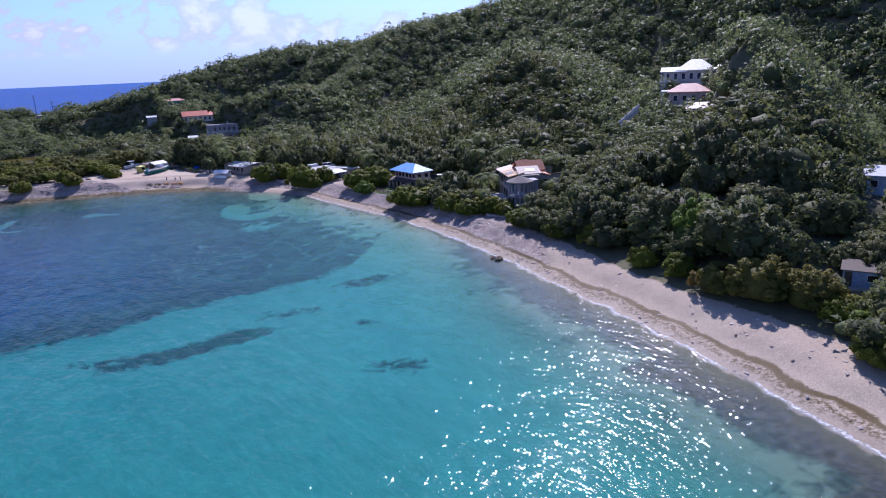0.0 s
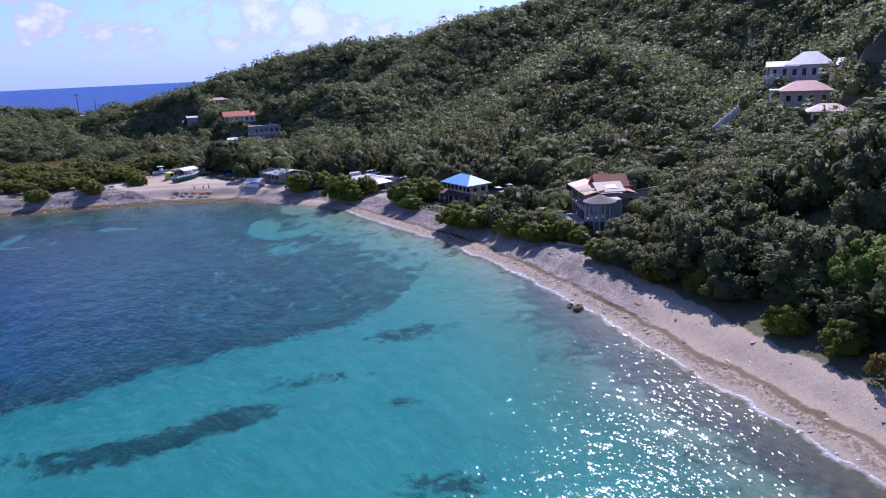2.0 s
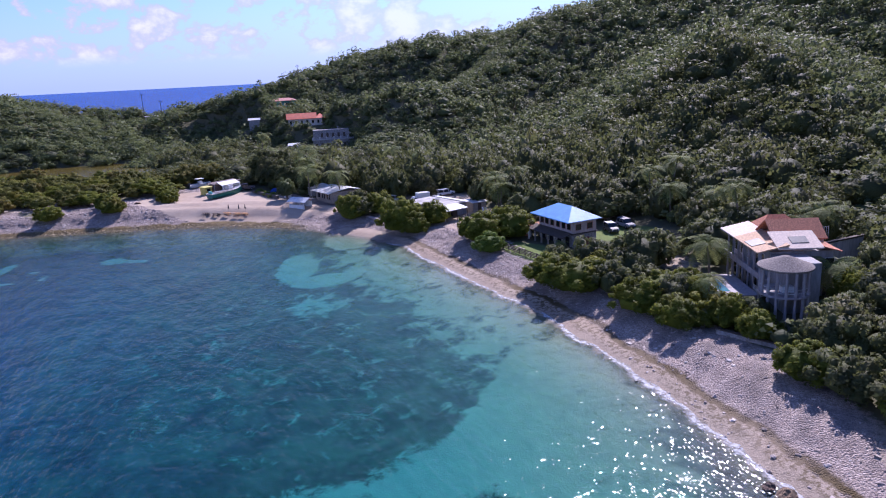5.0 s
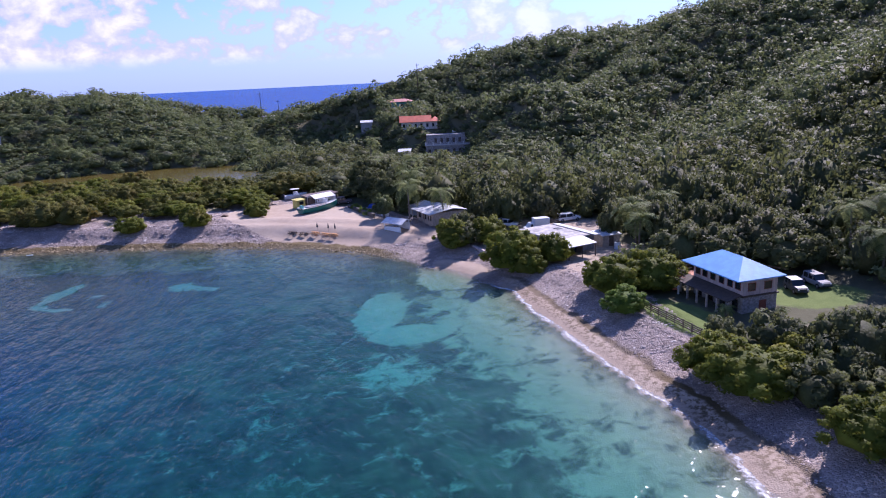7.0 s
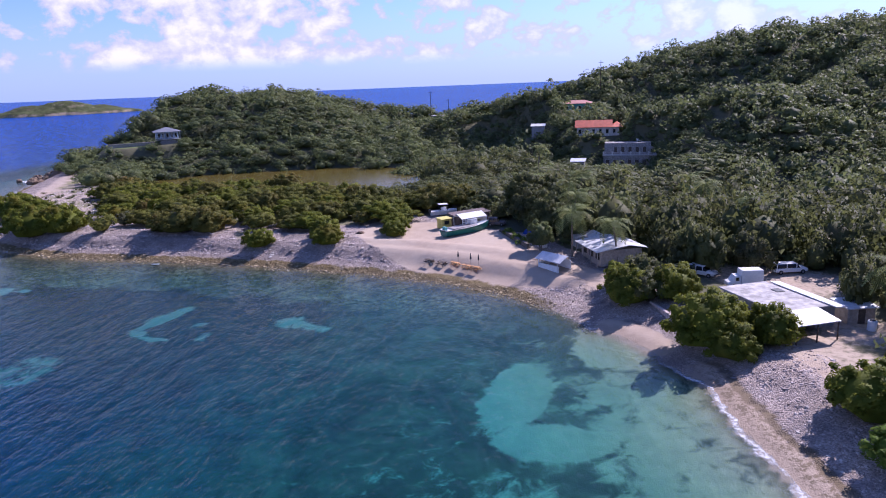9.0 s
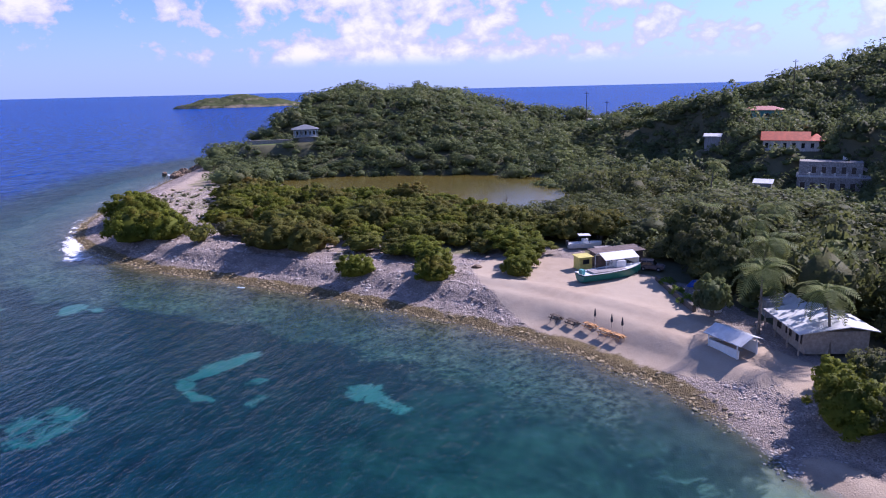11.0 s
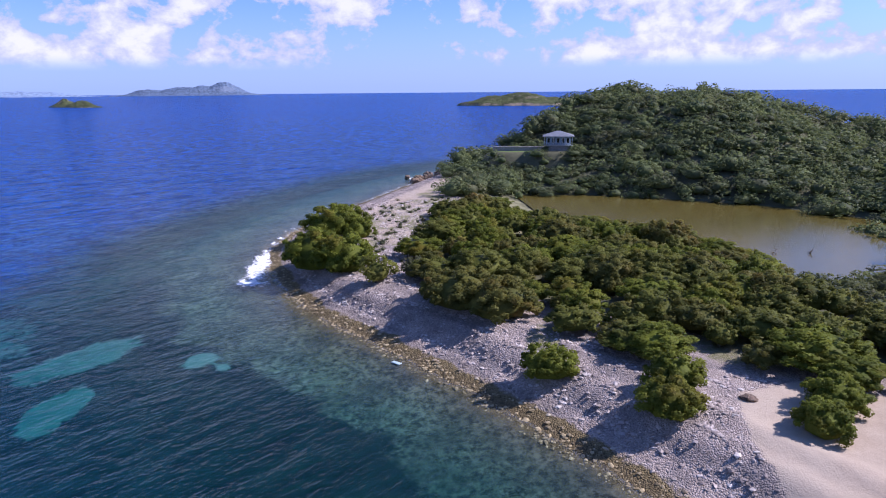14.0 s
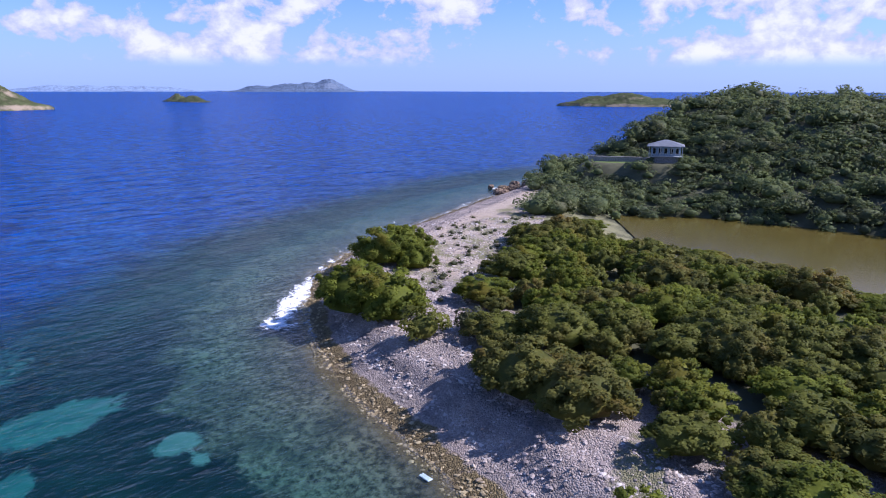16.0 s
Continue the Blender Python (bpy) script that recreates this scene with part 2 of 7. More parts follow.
col = g.mix(mask("cobble"), soil_c, stone_c)
col = g.mix(mask("sand"), col, sand_c)
col = g.mix(mask("dry"), col, dry_c)
col = g.mix(mask("grass"), col, grass_c)
col = g.mix(mask("algae"), col, algae_c)
col = g.mix(mask("cliff"), col, g.mix(g.noise(pos, 0.5, 6, 0.7), (0.10, 0.065, 0.045), (0.36, 0.24, 0.15)))
# the drift line of dark weed, and thinner scraps of it down to the water
inland = g.math("ADD", g.attr("inland"), g.math("ADD", g.math("MULTIPLY", g.math("SUBTRACT", g.noise(pos, 0.11, 3), 0.5), 3.2), g.math("MULTIPLY", ragged, 0.9)))
drift = g.ramp(g.math("ABSOLUTE", g.math("SUBTRACT", inland, 3.0)), 0.28, 0.85, 1.0, 0.0)
scraps = g.math("MULTIPLY", g.ramp(g.math("ABSOLUTE", g.math("SUBTRACT", inland, 1.9)), 0.5, 1.9, 0.9, 0.0), g.ramp(g.noise(pos, 1.9, 4, 0.7), 0.45, 0.58))
col = g.mix(g.math("MULTIPLY", g.math("MAXIMUM", drift, scraps), g.attr("weed")), col, weed_c)
# the sea floor: sand, sea grass and reef
bed_sand = g.mix(g.noise(pos, 0.35, 4), (0.27, 0.39, 0.335), (0.40, 0.54, 0.455))
bed_grass = g.mix(g.ramp(g.noise(pos, 0.13, 6, 0.7, 0.5), 0.35, 0.7), (0.026, 0.044, 0.034), (0.115, 0.145, 0.100))
bed_reef = g.mix(g.ramp(g.noise(pos, 1.1, 5, 0.8), 0.36, 0.66), (0.035, 0.033, 0.022), (0.33, 0.28, 0.19))
bed_reef = g.mix(g.ramp(g.noise(pos, 0.12, 4, 0.6), 0.4, 0.62, 0.0, 0.6), bed_reef, (0.05, 0.05, 0.04))
bed_grass = g.mix(g.math("MULTIPLY", g.attr("meadow"), 0.92), bed_grass, (0.007, 0.014, 0.016))
bed = g.mix(mask("reef", 0.3, 0.7, 0.9), bed_grass, bed_reef)
warp = g.math("SUBTRACT", g.noise(pos, 0.34, 6, 0.72, 0.5), 0.5)
bed_open = g.ramp(g.math("ADD", g.attr("bedsand"), g.math("MULTIPLY", warp, 1.7)), 0.34, 0.72)
bed_sand = g.mix(g.math("MULTIPLY", g.attr("meadow"), 0.55), bed_sand, (0.15, 0.21, 0.19))
near_shore = g.math("MULTIPLY", g.ramp(g.attr("inland"), -32.0, -8.0), g.attr("bay"))
bed_sand = g.mix(g.math("MULTIPLY", near_shore, 0.8), bed_sand, g.mix(g.noise(pos, 0.5, 5, 0.7), (0.25, 0.24, 0.14), (0.52, 0.49, 0.30)))
bed_sand = g.mix(g.math("MULTIPLY", g.ramp(g.attr("inland"), -26.0, -8.0), g.math("MULTIPLY", g.attr("lee"), 0.6)), bed_sand, (0.12, 0.145, 0.115))
bed = g.mix(bed_open, bed, bed_sand)
bed = g.mix(mask("shelf"), bed, g.mix(g.ramp(g.noise(pos, 0.9, 5, 0.75), 0.35, 0.7), (0.045, 0.034, 0.028), (0.16, 0.122, 0.095)))
under = g.ramp(g("ShaderNodeSeparateXYZ", {0: pos}).outputs[2], -0.42, -0.06, 1, 0)
col = g.mix(under, col, bed)
wet = g.ramp(g.math("ADD", g("ShaderNodeSeparateXYZ", {0: pos}).outputs[2], g.math("MULTIPLY", ragged, 0.5)), 0.15, 0.5, 1, 0)
col = g.mix(g.math("MULTIPLY", wet, 0.45), col, g.mix(1.0, col, (0.42, 0.40, 0.38), "MULTIPLY"))
lump = g.math("ADD", g.math("MULTIPLY", g.math("SUBTRACT", 0.6, cells.outputs[0]), g.math("MULTIPLY", mask("cobble"), g.math("SUBTRACT", 1.0, g.math("MULTIPLY", mask("sand"), 0.85)))), g.math("MULTIPLY", fine, 0.25))
lump = g.math("ADD", lump, g.math("MULTIPLY", mid, 0.4))
shader = g("ShaderNodeBsdfPrincipled", {"Base Color": col, "Roughness": g.math("SUBTRACT", 0.92, g.math("MULTIPLY", wet, 0.3)),
                                        "Specular IOR Level": 0.12, "Normal": g.bump(lump, 0.8, 0.28)})
g.put(g.out.inputs[0], shader.outputs[0])

# ---- ground sheet with the sea floor
def blob(cx, cy, rx, ry, th=0.0, soft=0.5):
    """1 inside an ellipse, falling to 0 across its edge."""
    c, n = math.cos(th), math.sin(th)
    u, v = ((X - cx) * c + (Y - cy) * n) / rx, ((Y - cy) * c - (X - cx) * n) / ry
    return smooth((1 + soft - np.hypot(u, v)) / (2 * soft))


xs = np.unique(np.r_[graded(-270, 56, 1.5, 1.25, 5600), np.arange(-395, -270, 2.4)].round(3))
ys = np.unique(np.r_[graded(50, 270, 1.5, 1.25, 5600), np.arange(272, 390, 2.8)].round(3))
X, Y = np.meshgrid(xs, ys)
D, WIDE = shore(X, Y)
Z = height(X, Y)
sand_in, _ = outline(SAND, X, Y)
beach = smooth((D + 1.5) / 2) * smooth((WIDE + 5 + 9 * smooth((-106 - X) / 10) * smooth((X + 200) / 20) - D) / 3)
west = smooth((-60 - X) / 16)                      # cobbles lie west of the cove, sand mixed with stones east of it
sand_m = np.maximum(smooth((sand_in + 2.0) / 3.0), beach * smooth((X - 13) / 12) * smooth((WIDE + 4 - D) / 3))
sand_m = np.maximum(sand_m, 1.2 * blob(-53, 217.2, 6.5, 3.0, -0.5))
sand_m = np.maximum(sand_m, 0.8 * smooth((3.8 - D) / 1.2) * smooth((D + 1.5) / 1.0) * smooth((X + 47) / 6))
tip_sand = smooth((D - 9) / 6) * smooth((-196 - X) / 14) * smooth((284 - Y) / 14)
sand_m = np.maximum(sand_m, 0.55 * tip_sand * smooth((WIDE + 6 - D) / 5))
sand_m = np.maximum(sand_m, 0.6 * np.maximum.reduce([blob(-40, 247, 15, 9), blob(-27, 228, 8, 6), blob(-66, 234, 9, 6), blob(9.5, 178.5, 5, 4), blob(-28, 216, 8, 6), blob(-33, 221, 6, 5), blob(6, 190, 9, 5, -0.8)]))
cobble_m = np.clip(beach * (1 - 0.95 * smooth((sand_in + 1) / 3)) * (1 - 0.8 * smooth((X - 13) / 12)), 0, 1)
weed_m = smooth((X + 48) / 10) * np.clip(0.8 + 0.35 * wave(X, Y, 30, 8), 0, 1)
algae_m = smooth((3.4 - D) / 1.6) * smooth((D + 3.5) / 1.5) * west * (0.8 + 0.3 * wave(X, Y, 11, 10))
dry_m = tip_sand * np.clip(0.55 + 0.6 * wave(X, Y, 15, 11), 0, 1) * smooth((D - 13) / 6)
dry_m = np.maximum(dry_m, 0.6 * np.maximum(blob(-132, 247, 7, 6), blob(-142, 226, 10, 3, -0.5)))
grass_m = np.maximum.reduce([blob(2, 206, 6.5, 5, 0.3), blob(-14, 195, 8, 4, -0.9), 0.9 * blob(-313, 297, 12, 8, 0.5), 0.55 * blob(-131, 251, 4, 2)])
# clean sand on the sea floor: centre x, y, half widths, turn, strength
CLEAN_EAST = [(-59.8, 198.5, 4.0, 8.2, 0.32, 1.3), (-51.2, 190.9, 6.0, 3.6, 0.25, 1.3), (-54.5, 204.5, 4.0, 2.4, 0.2, 0.6), (-54, 212.8, 5.5, 4.2, -0.5, 1.3),
              (-47.6, 178.4, 6, 5, 0.2, 0.62), (-51, 181, 5, 4, 0, 0.5), (-55, 218, 6.5, 4, 0.4, 0.95), (-43, 201, 4.5, 9, 0.5, 0.72),
              (-39, 192, 4, 10, 0.5, 0.72), (-31.5, 186, 4, 9, 0.6, 0.6), (-22, 166, 6, 16, 0.55, 0.55)]
CLEAN_WEST = [(-124.5, 193.5, 1.8, 6, 0.03, 0.88), (-122.6, 188.2, 1.4, 1.6, 0, 1.0), (-118.4, 187.9, 3.4, 0.8, 0.2, 0.85), (-116.5, 194.8, 1.6, 2.2, 0, 0.6),
              (-112.5, 193.0, 1.2, 2.2, 0.3, 0.55), (-103, 203, 3.6, 2.2, 0, 0.8), (-98, 203, 3, 1.8, 0.3, 0.6), (-125.3, 171.6, 5.5, 5.5, 0.3, 0.55),
              (-174, 168.5, 5, 9.5, 0.5, 0.9), (-158, 168, 7, 3.4, -0.3, 0.9), (-164.3, 185, 2.4, 2.6, 0, 0.92), (-160.5, 187.6, 1.4, 1.4, 0, 0.7),
              (-340, 122, 55, 24, 0.2, 0.6), (-195, 150, 28, 9, 0.2, 0.58)]
bed_m = np.zeros_like(X)
for cx, cy, rx, ry, th, a in CLEAN_EAST + CLEAN_WEST:
    bed_m = np.maximum(bed_m, a * blob(cx, cy, rx, ry, th, 0.4))
bed_m = bed_m * (1 - 0.85 * blob(-49.5, 197.5, 4.2, 2.2, 0.35, 0.5)) * (1 - 0.7 * blob(-50.6, 207.2, 3.0, 1.4, -0.2, 0.6))
edge_line = edge_y(X)
turquoise = smooth((edge_line + 2.5 * wave(X, Y, 16, 12) + 6 - Y) / 14) * smooth((Y + 60) / 60)
for cx, cy, rx, ry, th, a in [(-39, 96, 9, 2.6, 0.5, 0.8), (-32, 102, 5, 2.4, 0.2, 0.85), (-15, 126, 7, 3.4, 0.1, 0.62), (-7, 88, 5, 3.2, 0, 0.55),
                              (-26, 111, 6, 2.2, 0.3, 0.6), (-48, 93, 7, 2.2, 0, 0.6), (-13, 105, 3, 2, 0, 0.45)]:
    turquoise = turquoise * (1 - a * blob(cx, cy, rx, ry, th, 0.95))
turquoise = turquoise * (1 - 0.4 * smooth((D + 22 + 5 * wave(X, Y, 22, 18)) / 16) * smooth((X + 10) / 14))
bed_m = np.maximum(bed_m, turquoise)
bed_m = np.maximum(bed_m, 0.3 * smooth((X + 92) / 34) * smooth((Y - 120) / 20))
bed_m = np.maximum(bed_m, 0.8 * smooth((D + 19 + 5 * wave(X, Y, 13, 17)) / 8) * smooth((X + 58) / 8) * smooth((4 - X) / 12) * (0.85 + 0.35 * wave(X, Y, 9, 13)))
bed_m = np.maximum(bed_m, 0.58 * smooth((D + 7) / 5) * smooth((X + 72) / 16) * (0.75 + 0.4 * wave(X, Y, 12, 13)))
reef_m = smooth((D + 18 + 7 * smooth((-140 - X) / 40) + 4 * wave(X, Y, 15, 14)) / 9) * smooth((-66 - X) / 16) * (0.85 + 0.3 * wave(X, Y, 7, 15))
shelf = np.maximum.reduce([0.95 * smooth((D + 9.5 + 4 * wave(X, Y, 17, 19)) / 5) * smooth((0.5 - D) / 1) * smooth((X + 2) / 14), blob(21.0, 101.5, 2.6, 8, 0.35, 0.5), 0.9 * blob(8.5, 130, 2.4, 6, 0.45, 0.5)])
bed_m = bed_m * (1 - shelf)
reef_m = np.maximum(reef_m, shelf)
band_m = sum(np.exp(-((D - c_ - 0.8 * wave(X, Y, 24, 60 + k)) / 0.5) ** 2) * (0.6 + 0.5 * wave(X, Y, 18, 70 + k)) for k, c_ in enumerate((3.4, 6.2, 8.8, 12.5)))
cliff_m = smooth((16 - D) / 6) * smooth((D - 1) / 3) * smooth((-316 - X) / 8) * smooth((Y - 258) / 8)
ground = tagged(new("ground", grid_mesh("ground", xs, ys, Z, {
    "sand": sand_m, "cobble": cobble_m, "weed": weed_m, "algae": algae_m, "dry": dry_m,
    "grass": grass_m, "inland": D, "bay": smooth((X + 75) / 15), "lee": 0.75 * smooth((X + 12) / 20), "meadow": smooth((-80 - X) / 30) * smooth((X + 230) / 40), "bedsand": bed_m, "cliff": cliff_m, "reef": reef_m, "band": np.clip(band_m, 0, 1), "shelf": shelf})),
    "island ground of sand, grey cobbles, grass and dark forest soil", "ground", kind="structure")
ground.data.materials.append(ground_mat)

# ---- the sea: a sheet that lets the floor show through by its depth
sea_mat, s = material("sea_water")
pos = s("ShaderNodeNewGeometry").outputs["Position"]
deep = s.attr("depth")
flat = s("ShaderNodeVectorMath", {0: pos, 1: (1.0, 1.35, 1.0)}, operation="MULTIPLY").outputs[0]
# wind waves with long crests, and short chop across them
turned = s("ShaderNodeVectorRotate", {"Vector": pos, "Angle": -0.585}).outputs[0]
crests = s("ShaderNodeVectorMath", {0: turned, 1: (1.0, 0.38, 1.0)}, operation="MULTIPLY").outputs[0]
chop = s("ShaderNodeVectorMath", {0: turned, 1: (1.0, 0.45, 1.0)}, operation="MULTIPLY").outputs[0]
ripples = s.math("ADD", s.math("MULTIPLY", s.noise(crests, 0.62, 1, 0.5, 0.35), 0.46), s.math("MULTIPLY", s.noise(chop, 2.0, 1, 0.5, 0.4), 0.235))
ripples = s.math("ADD", ripples, s.math("MULTIPLY", s.noise(chop, 4.6, 0, 0.5, 0.2), 0.022))
swell = s.noise(crests, 0.10, 2, 0.55, 0.4)
calm = s.attr("calm")
rise = s.math("ADD", ripples, s.math("MULTIPLY", swell, s.math("ADD", 0.5, s.math("MULTIPLY", calm, 3.0))))
normal = s.bump(rise, 1.0, s.math("ADD", 0.58, s.math("MULTIPLY", calm, 0.25)))
red = s.math("POWER", 2.718, s.math("MULTIPLY", deep, -0.37))
green = s.math("POWER", 2.718, s.math("MULTIPLY", deep, -0.036))
blue = s.math("POWER", 2.718, s.math("MULTIPLY", deep, -0.026))
tint = s("ShaderNodeCombineColor", {0: red, 1: green, 2: blue}).outputs[0]
body = s.mix(s.ramp(deep, 2.4, 8.6), (0.008, 0.050, 0.046), (0.001, 0.050, 0.255))
body = s.mix(s.math("MULTIPLY", s.ramp(s.noise(flat, 0.03, 5, 0.62, 0.4), 0.38, 0.66, 0.0, 0.6), s.ramp(deep, 6.0, 12.0)), body, (0.002, 0.046, 0.27))
# light and shade of wave faces put into the colour: troughs darker, crests paler
facet_shade = s.ramp(ripples, 0.24, 0.41)
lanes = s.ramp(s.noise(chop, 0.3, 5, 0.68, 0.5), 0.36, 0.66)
facet_shade = s.math("ADD", s.math("MULTIPLY", facet_shade, 0.4), s.math("MULTIPLY", lanes, 0.5))
body = s.mix(facet_shade, s.mix(1.0, body, (0.46, 0.48, 0.56), "MULTIPLY"), s.mix(1.0, body, (1.5, 1.5, 1.5), "MULTIPLY"))
# rows of wind waves on the open sea, painted as light and dark bands
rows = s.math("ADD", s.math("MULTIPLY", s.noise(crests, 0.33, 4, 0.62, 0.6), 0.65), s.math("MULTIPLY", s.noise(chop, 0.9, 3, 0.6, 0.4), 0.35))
shaded_rows = s.mix(s.ramp(rows, 0.40, 0.60), s.mix(1.0, body, (0.42, 0.46, 0.56), "MULTIPLY"), s.mix(1.0, body, (1.75, 1.6, 1.4), "MULTIPLY"))
body = s.mix(s.math("MAXIMUM", s.attr("open"), 0.3), body, shaded_rows)
# the same painted rows darken and lighten the see-through tint
row_tint = s.mix(s.ramp(rows, 0.40, 0.60), s.mix(1.0, tint, (0.52, 0.56, 0.64), "MULTIPLY"), s.mix(0.12, tint, (1.0, 1.0, 1.0)))
clear = s("ShaderNodeBsdfTransparent", {"Color": s.mix(s.math("MAXIMUM", s.attr("open"), 0.15), tint, row_tint)})
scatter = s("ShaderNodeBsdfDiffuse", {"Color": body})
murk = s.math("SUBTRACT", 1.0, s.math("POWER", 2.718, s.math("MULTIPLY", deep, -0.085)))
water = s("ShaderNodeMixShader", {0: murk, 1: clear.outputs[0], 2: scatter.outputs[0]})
gloss = s("ShaderNodeBsdfGlossy", {"Color": (1, 1, 1), "Roughness": 0.065, "Normal": normal})
fres = s("ShaderNodeFresnel", {"IOR": 1.33, "Normal": normal})
thin = s.math("MINIMUM", s.math("MULTIPLY", fres.outputs[0], s.ramp(deep, 0.0, 0.35, 0.25, 0.62)), 0.2)
wet_sheet = s("ShaderNodeMixShader", {0: thin, 1: water.outputs[0], 2: gloss.outputs[0]})
froth = s.ramp(s.math("ADD", s.attr("foam"), s.math("MULTIPLY", s.math("SUBTRACT", s.noise(pos, 0.7, 7, 0.78, 1.2), 0.5), 2.6)), 0.6, 0.85)
off = s.math("ADD", s.attr("off"), s.math("MULTIPLY", s.math("SUBTRACT", s.noise(pos, 0.22, 4), 0.5), 3.6))
lace = s.math("MULTIPLY", s.math("SUBTRACT", s.noise(pos, 2.2, 5, 0.7, 0.6), 0.5), 2.4)
edge_wash = s.ramp(s.math("ADD", s.math("SUBTRACT", 1.0, s.math("ABSOLUTE", s.math("DIVIDE", s.math("SUBTRACT", off, 0.2), 1.1))), lace), 0.3, 1.5)
froth = s.math("MAXIMUM", froth, s.math("MULTIPLY", edge_wash, s.math("MULTIPLY", s.attr("wash"), 0.7)))
white = s("ShaderNodeBsdfDiffuse", {"Color": (0.86, 0.88, 0.9)})
s.put(s.out.inputs[0], s("ShaderNodeMixShader", {0: froth, 1: wet_sheet.outputs[0], 2: white.outputs[0]}).outputs[0])
sea_x = np.unique(np.r_[graded(-360, 60, 3, 2.2, 5600)].round(3))
sea_y = np.unique(np.r_[graded(60, 290, 3, 2.2, 5600)].round(3))
SX, SY = np.meshgrid(sea_x, sea_y)
sd, _ = shore(SX, SY)
# surf on the open side of the tip and a thin line of wash elsewhere
surf = np.exp(-((sd + 1.6) / 1.5) ** 2) * smooth((-188 - SX) / 8) * (0.62 + 0.45 * wave(SX, SY, 22, 51))
for fx, fy, fr, fw, ft in ((-211, 196.6, 14, 2.6, 0.24), (-199, 194, 6, 2.6, 0.2), (-245, 206.5, 7, 1.3, 0.65), (-273, 219.0, 8, 1.3, 0.62)):
    along = (SX - fx) * math.cos(ft) - (SY - fy) * math.sin(ft)
    across = (SY - fy) * math.cos(ft) + (SX - fx) * math.sin(ft)
    surf = np.maximum(surf, (0.95 if fx > -230 else 0.7) * smooth(1.5 - np.hypot(along / fr, across / fw)))
surf = np.maximum(surf, 0.9 * smooth(1.2 - np.hypot((SX + 329) / 9, (SY - 264) / 4)))
wash = np.clip(0.95 * smooth((SX + 47) / 5) + 0.12 + 0.9 * smooth((-186 - SX) / 10), 0, 1)
sea = tagged(new("sea", grid_mesh("sea", sea_x, sea_y, np.zeros_like(SX), {
    "depth": np.maximum(-height(SX, SY), 0), "calm": smooth((-SX - 180 + 0.4 * (SY - 190)) / 190) * smooth((-sd - 10) / 60), "foam": surf, "off": -sd, "wash": wash, "open": smooth((-SX - 110) / 90) * smooth((-sd - 8) / 35)})),
    "clear turquoise and deep blue sea with small ripples", "sea", kind="structure")
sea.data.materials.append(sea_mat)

# ---- the pond
pond_mat, p = material("pond_water")
pos = p("ShaderNodeNewGeometry").outputs["Position"]
pcol = p.mix(p.noise(pos, 0.03, 3), (0.13, 0.095, 0.022), (0.085, 0.075, 0.02))
p.put(p.out.inputs[0], p("ShaderNodeBsdfPrincipled", {"Base Color": pcol, "Roughness": 0.16, "Specular IOR Level": 0.5,
      "Normal": p.bump(p.noise(pos, 1.6, 3), 0.25, 0.1)}).outputs[0])
bm = bmesh.new()
ring = [bm.verts.new((x * 1.05 + 207 * 0.05, y * 1.05 - 308 * 0.05, POND_LEVEL)) for x, y in POND]
bm.faces.new(ring)
bmesh.ops.triangulate(bm, faces=bm.faces)
me = bpy.data.meshes.new("pond")
bm.to_mesh(me)
me.materials.append(pond_mat)
tagged(new("pond", me), "still olive-brown salt pond behind the beach", "pond", kind="structure")

# ---------------------------------------------------------------- plants
def leaf_material(name, dark, light, warm, glow, size=0.22, sheen=0.15):
    """Foliage: tone by leaf and by tree, shade painted between tufts, partly letting light through."""
    m, n = material(name)
    geo = n("ShaderNodeNewGeometry")
    pos, each = geo.outputs["Position"], geo.outputs["Random Per Island"]
    tree = n.noise(pos, size, 2, 0.5)
    c = n.mix(n.ramp(tree, 0.32, 0.68), dark, light)
    c = n.mix(n.math("MULTIPLY", each, 0.26), c, light)
    c = n.mix(n.ramp(n.noise(pos, size * 0.45, 3), 0.52, 0.72, 0.0, 0.75), c, warm)
    c = n.mix(n.ramp(each, 0.86, 1.0, 0.0, 0.28), c, glow)
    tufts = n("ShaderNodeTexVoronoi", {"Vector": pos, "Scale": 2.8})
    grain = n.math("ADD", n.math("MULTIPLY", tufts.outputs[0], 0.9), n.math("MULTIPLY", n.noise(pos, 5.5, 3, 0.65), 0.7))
    # hollows between the tufts get a darker colour in place of shade
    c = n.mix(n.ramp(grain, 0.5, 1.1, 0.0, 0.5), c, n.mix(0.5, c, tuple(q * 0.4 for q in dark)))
    bumpy = n.bump(n.math("SUBTRACT", 1.2, grain), 0.3, 0.2)
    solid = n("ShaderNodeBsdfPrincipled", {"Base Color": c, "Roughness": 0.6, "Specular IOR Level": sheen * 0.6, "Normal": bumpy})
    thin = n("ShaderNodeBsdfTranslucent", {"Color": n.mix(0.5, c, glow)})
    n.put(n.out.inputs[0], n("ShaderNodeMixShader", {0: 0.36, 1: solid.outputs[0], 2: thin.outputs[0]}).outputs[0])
    return m


# extra blue in the hill forest's leaves stands for distance haze
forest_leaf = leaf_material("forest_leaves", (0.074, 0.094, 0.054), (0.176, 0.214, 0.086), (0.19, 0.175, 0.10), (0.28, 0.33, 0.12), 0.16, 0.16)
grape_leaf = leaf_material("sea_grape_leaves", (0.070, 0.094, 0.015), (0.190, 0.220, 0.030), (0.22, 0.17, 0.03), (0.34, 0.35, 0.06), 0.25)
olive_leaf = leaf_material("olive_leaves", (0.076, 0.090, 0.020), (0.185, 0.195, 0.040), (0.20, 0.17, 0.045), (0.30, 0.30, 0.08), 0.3)
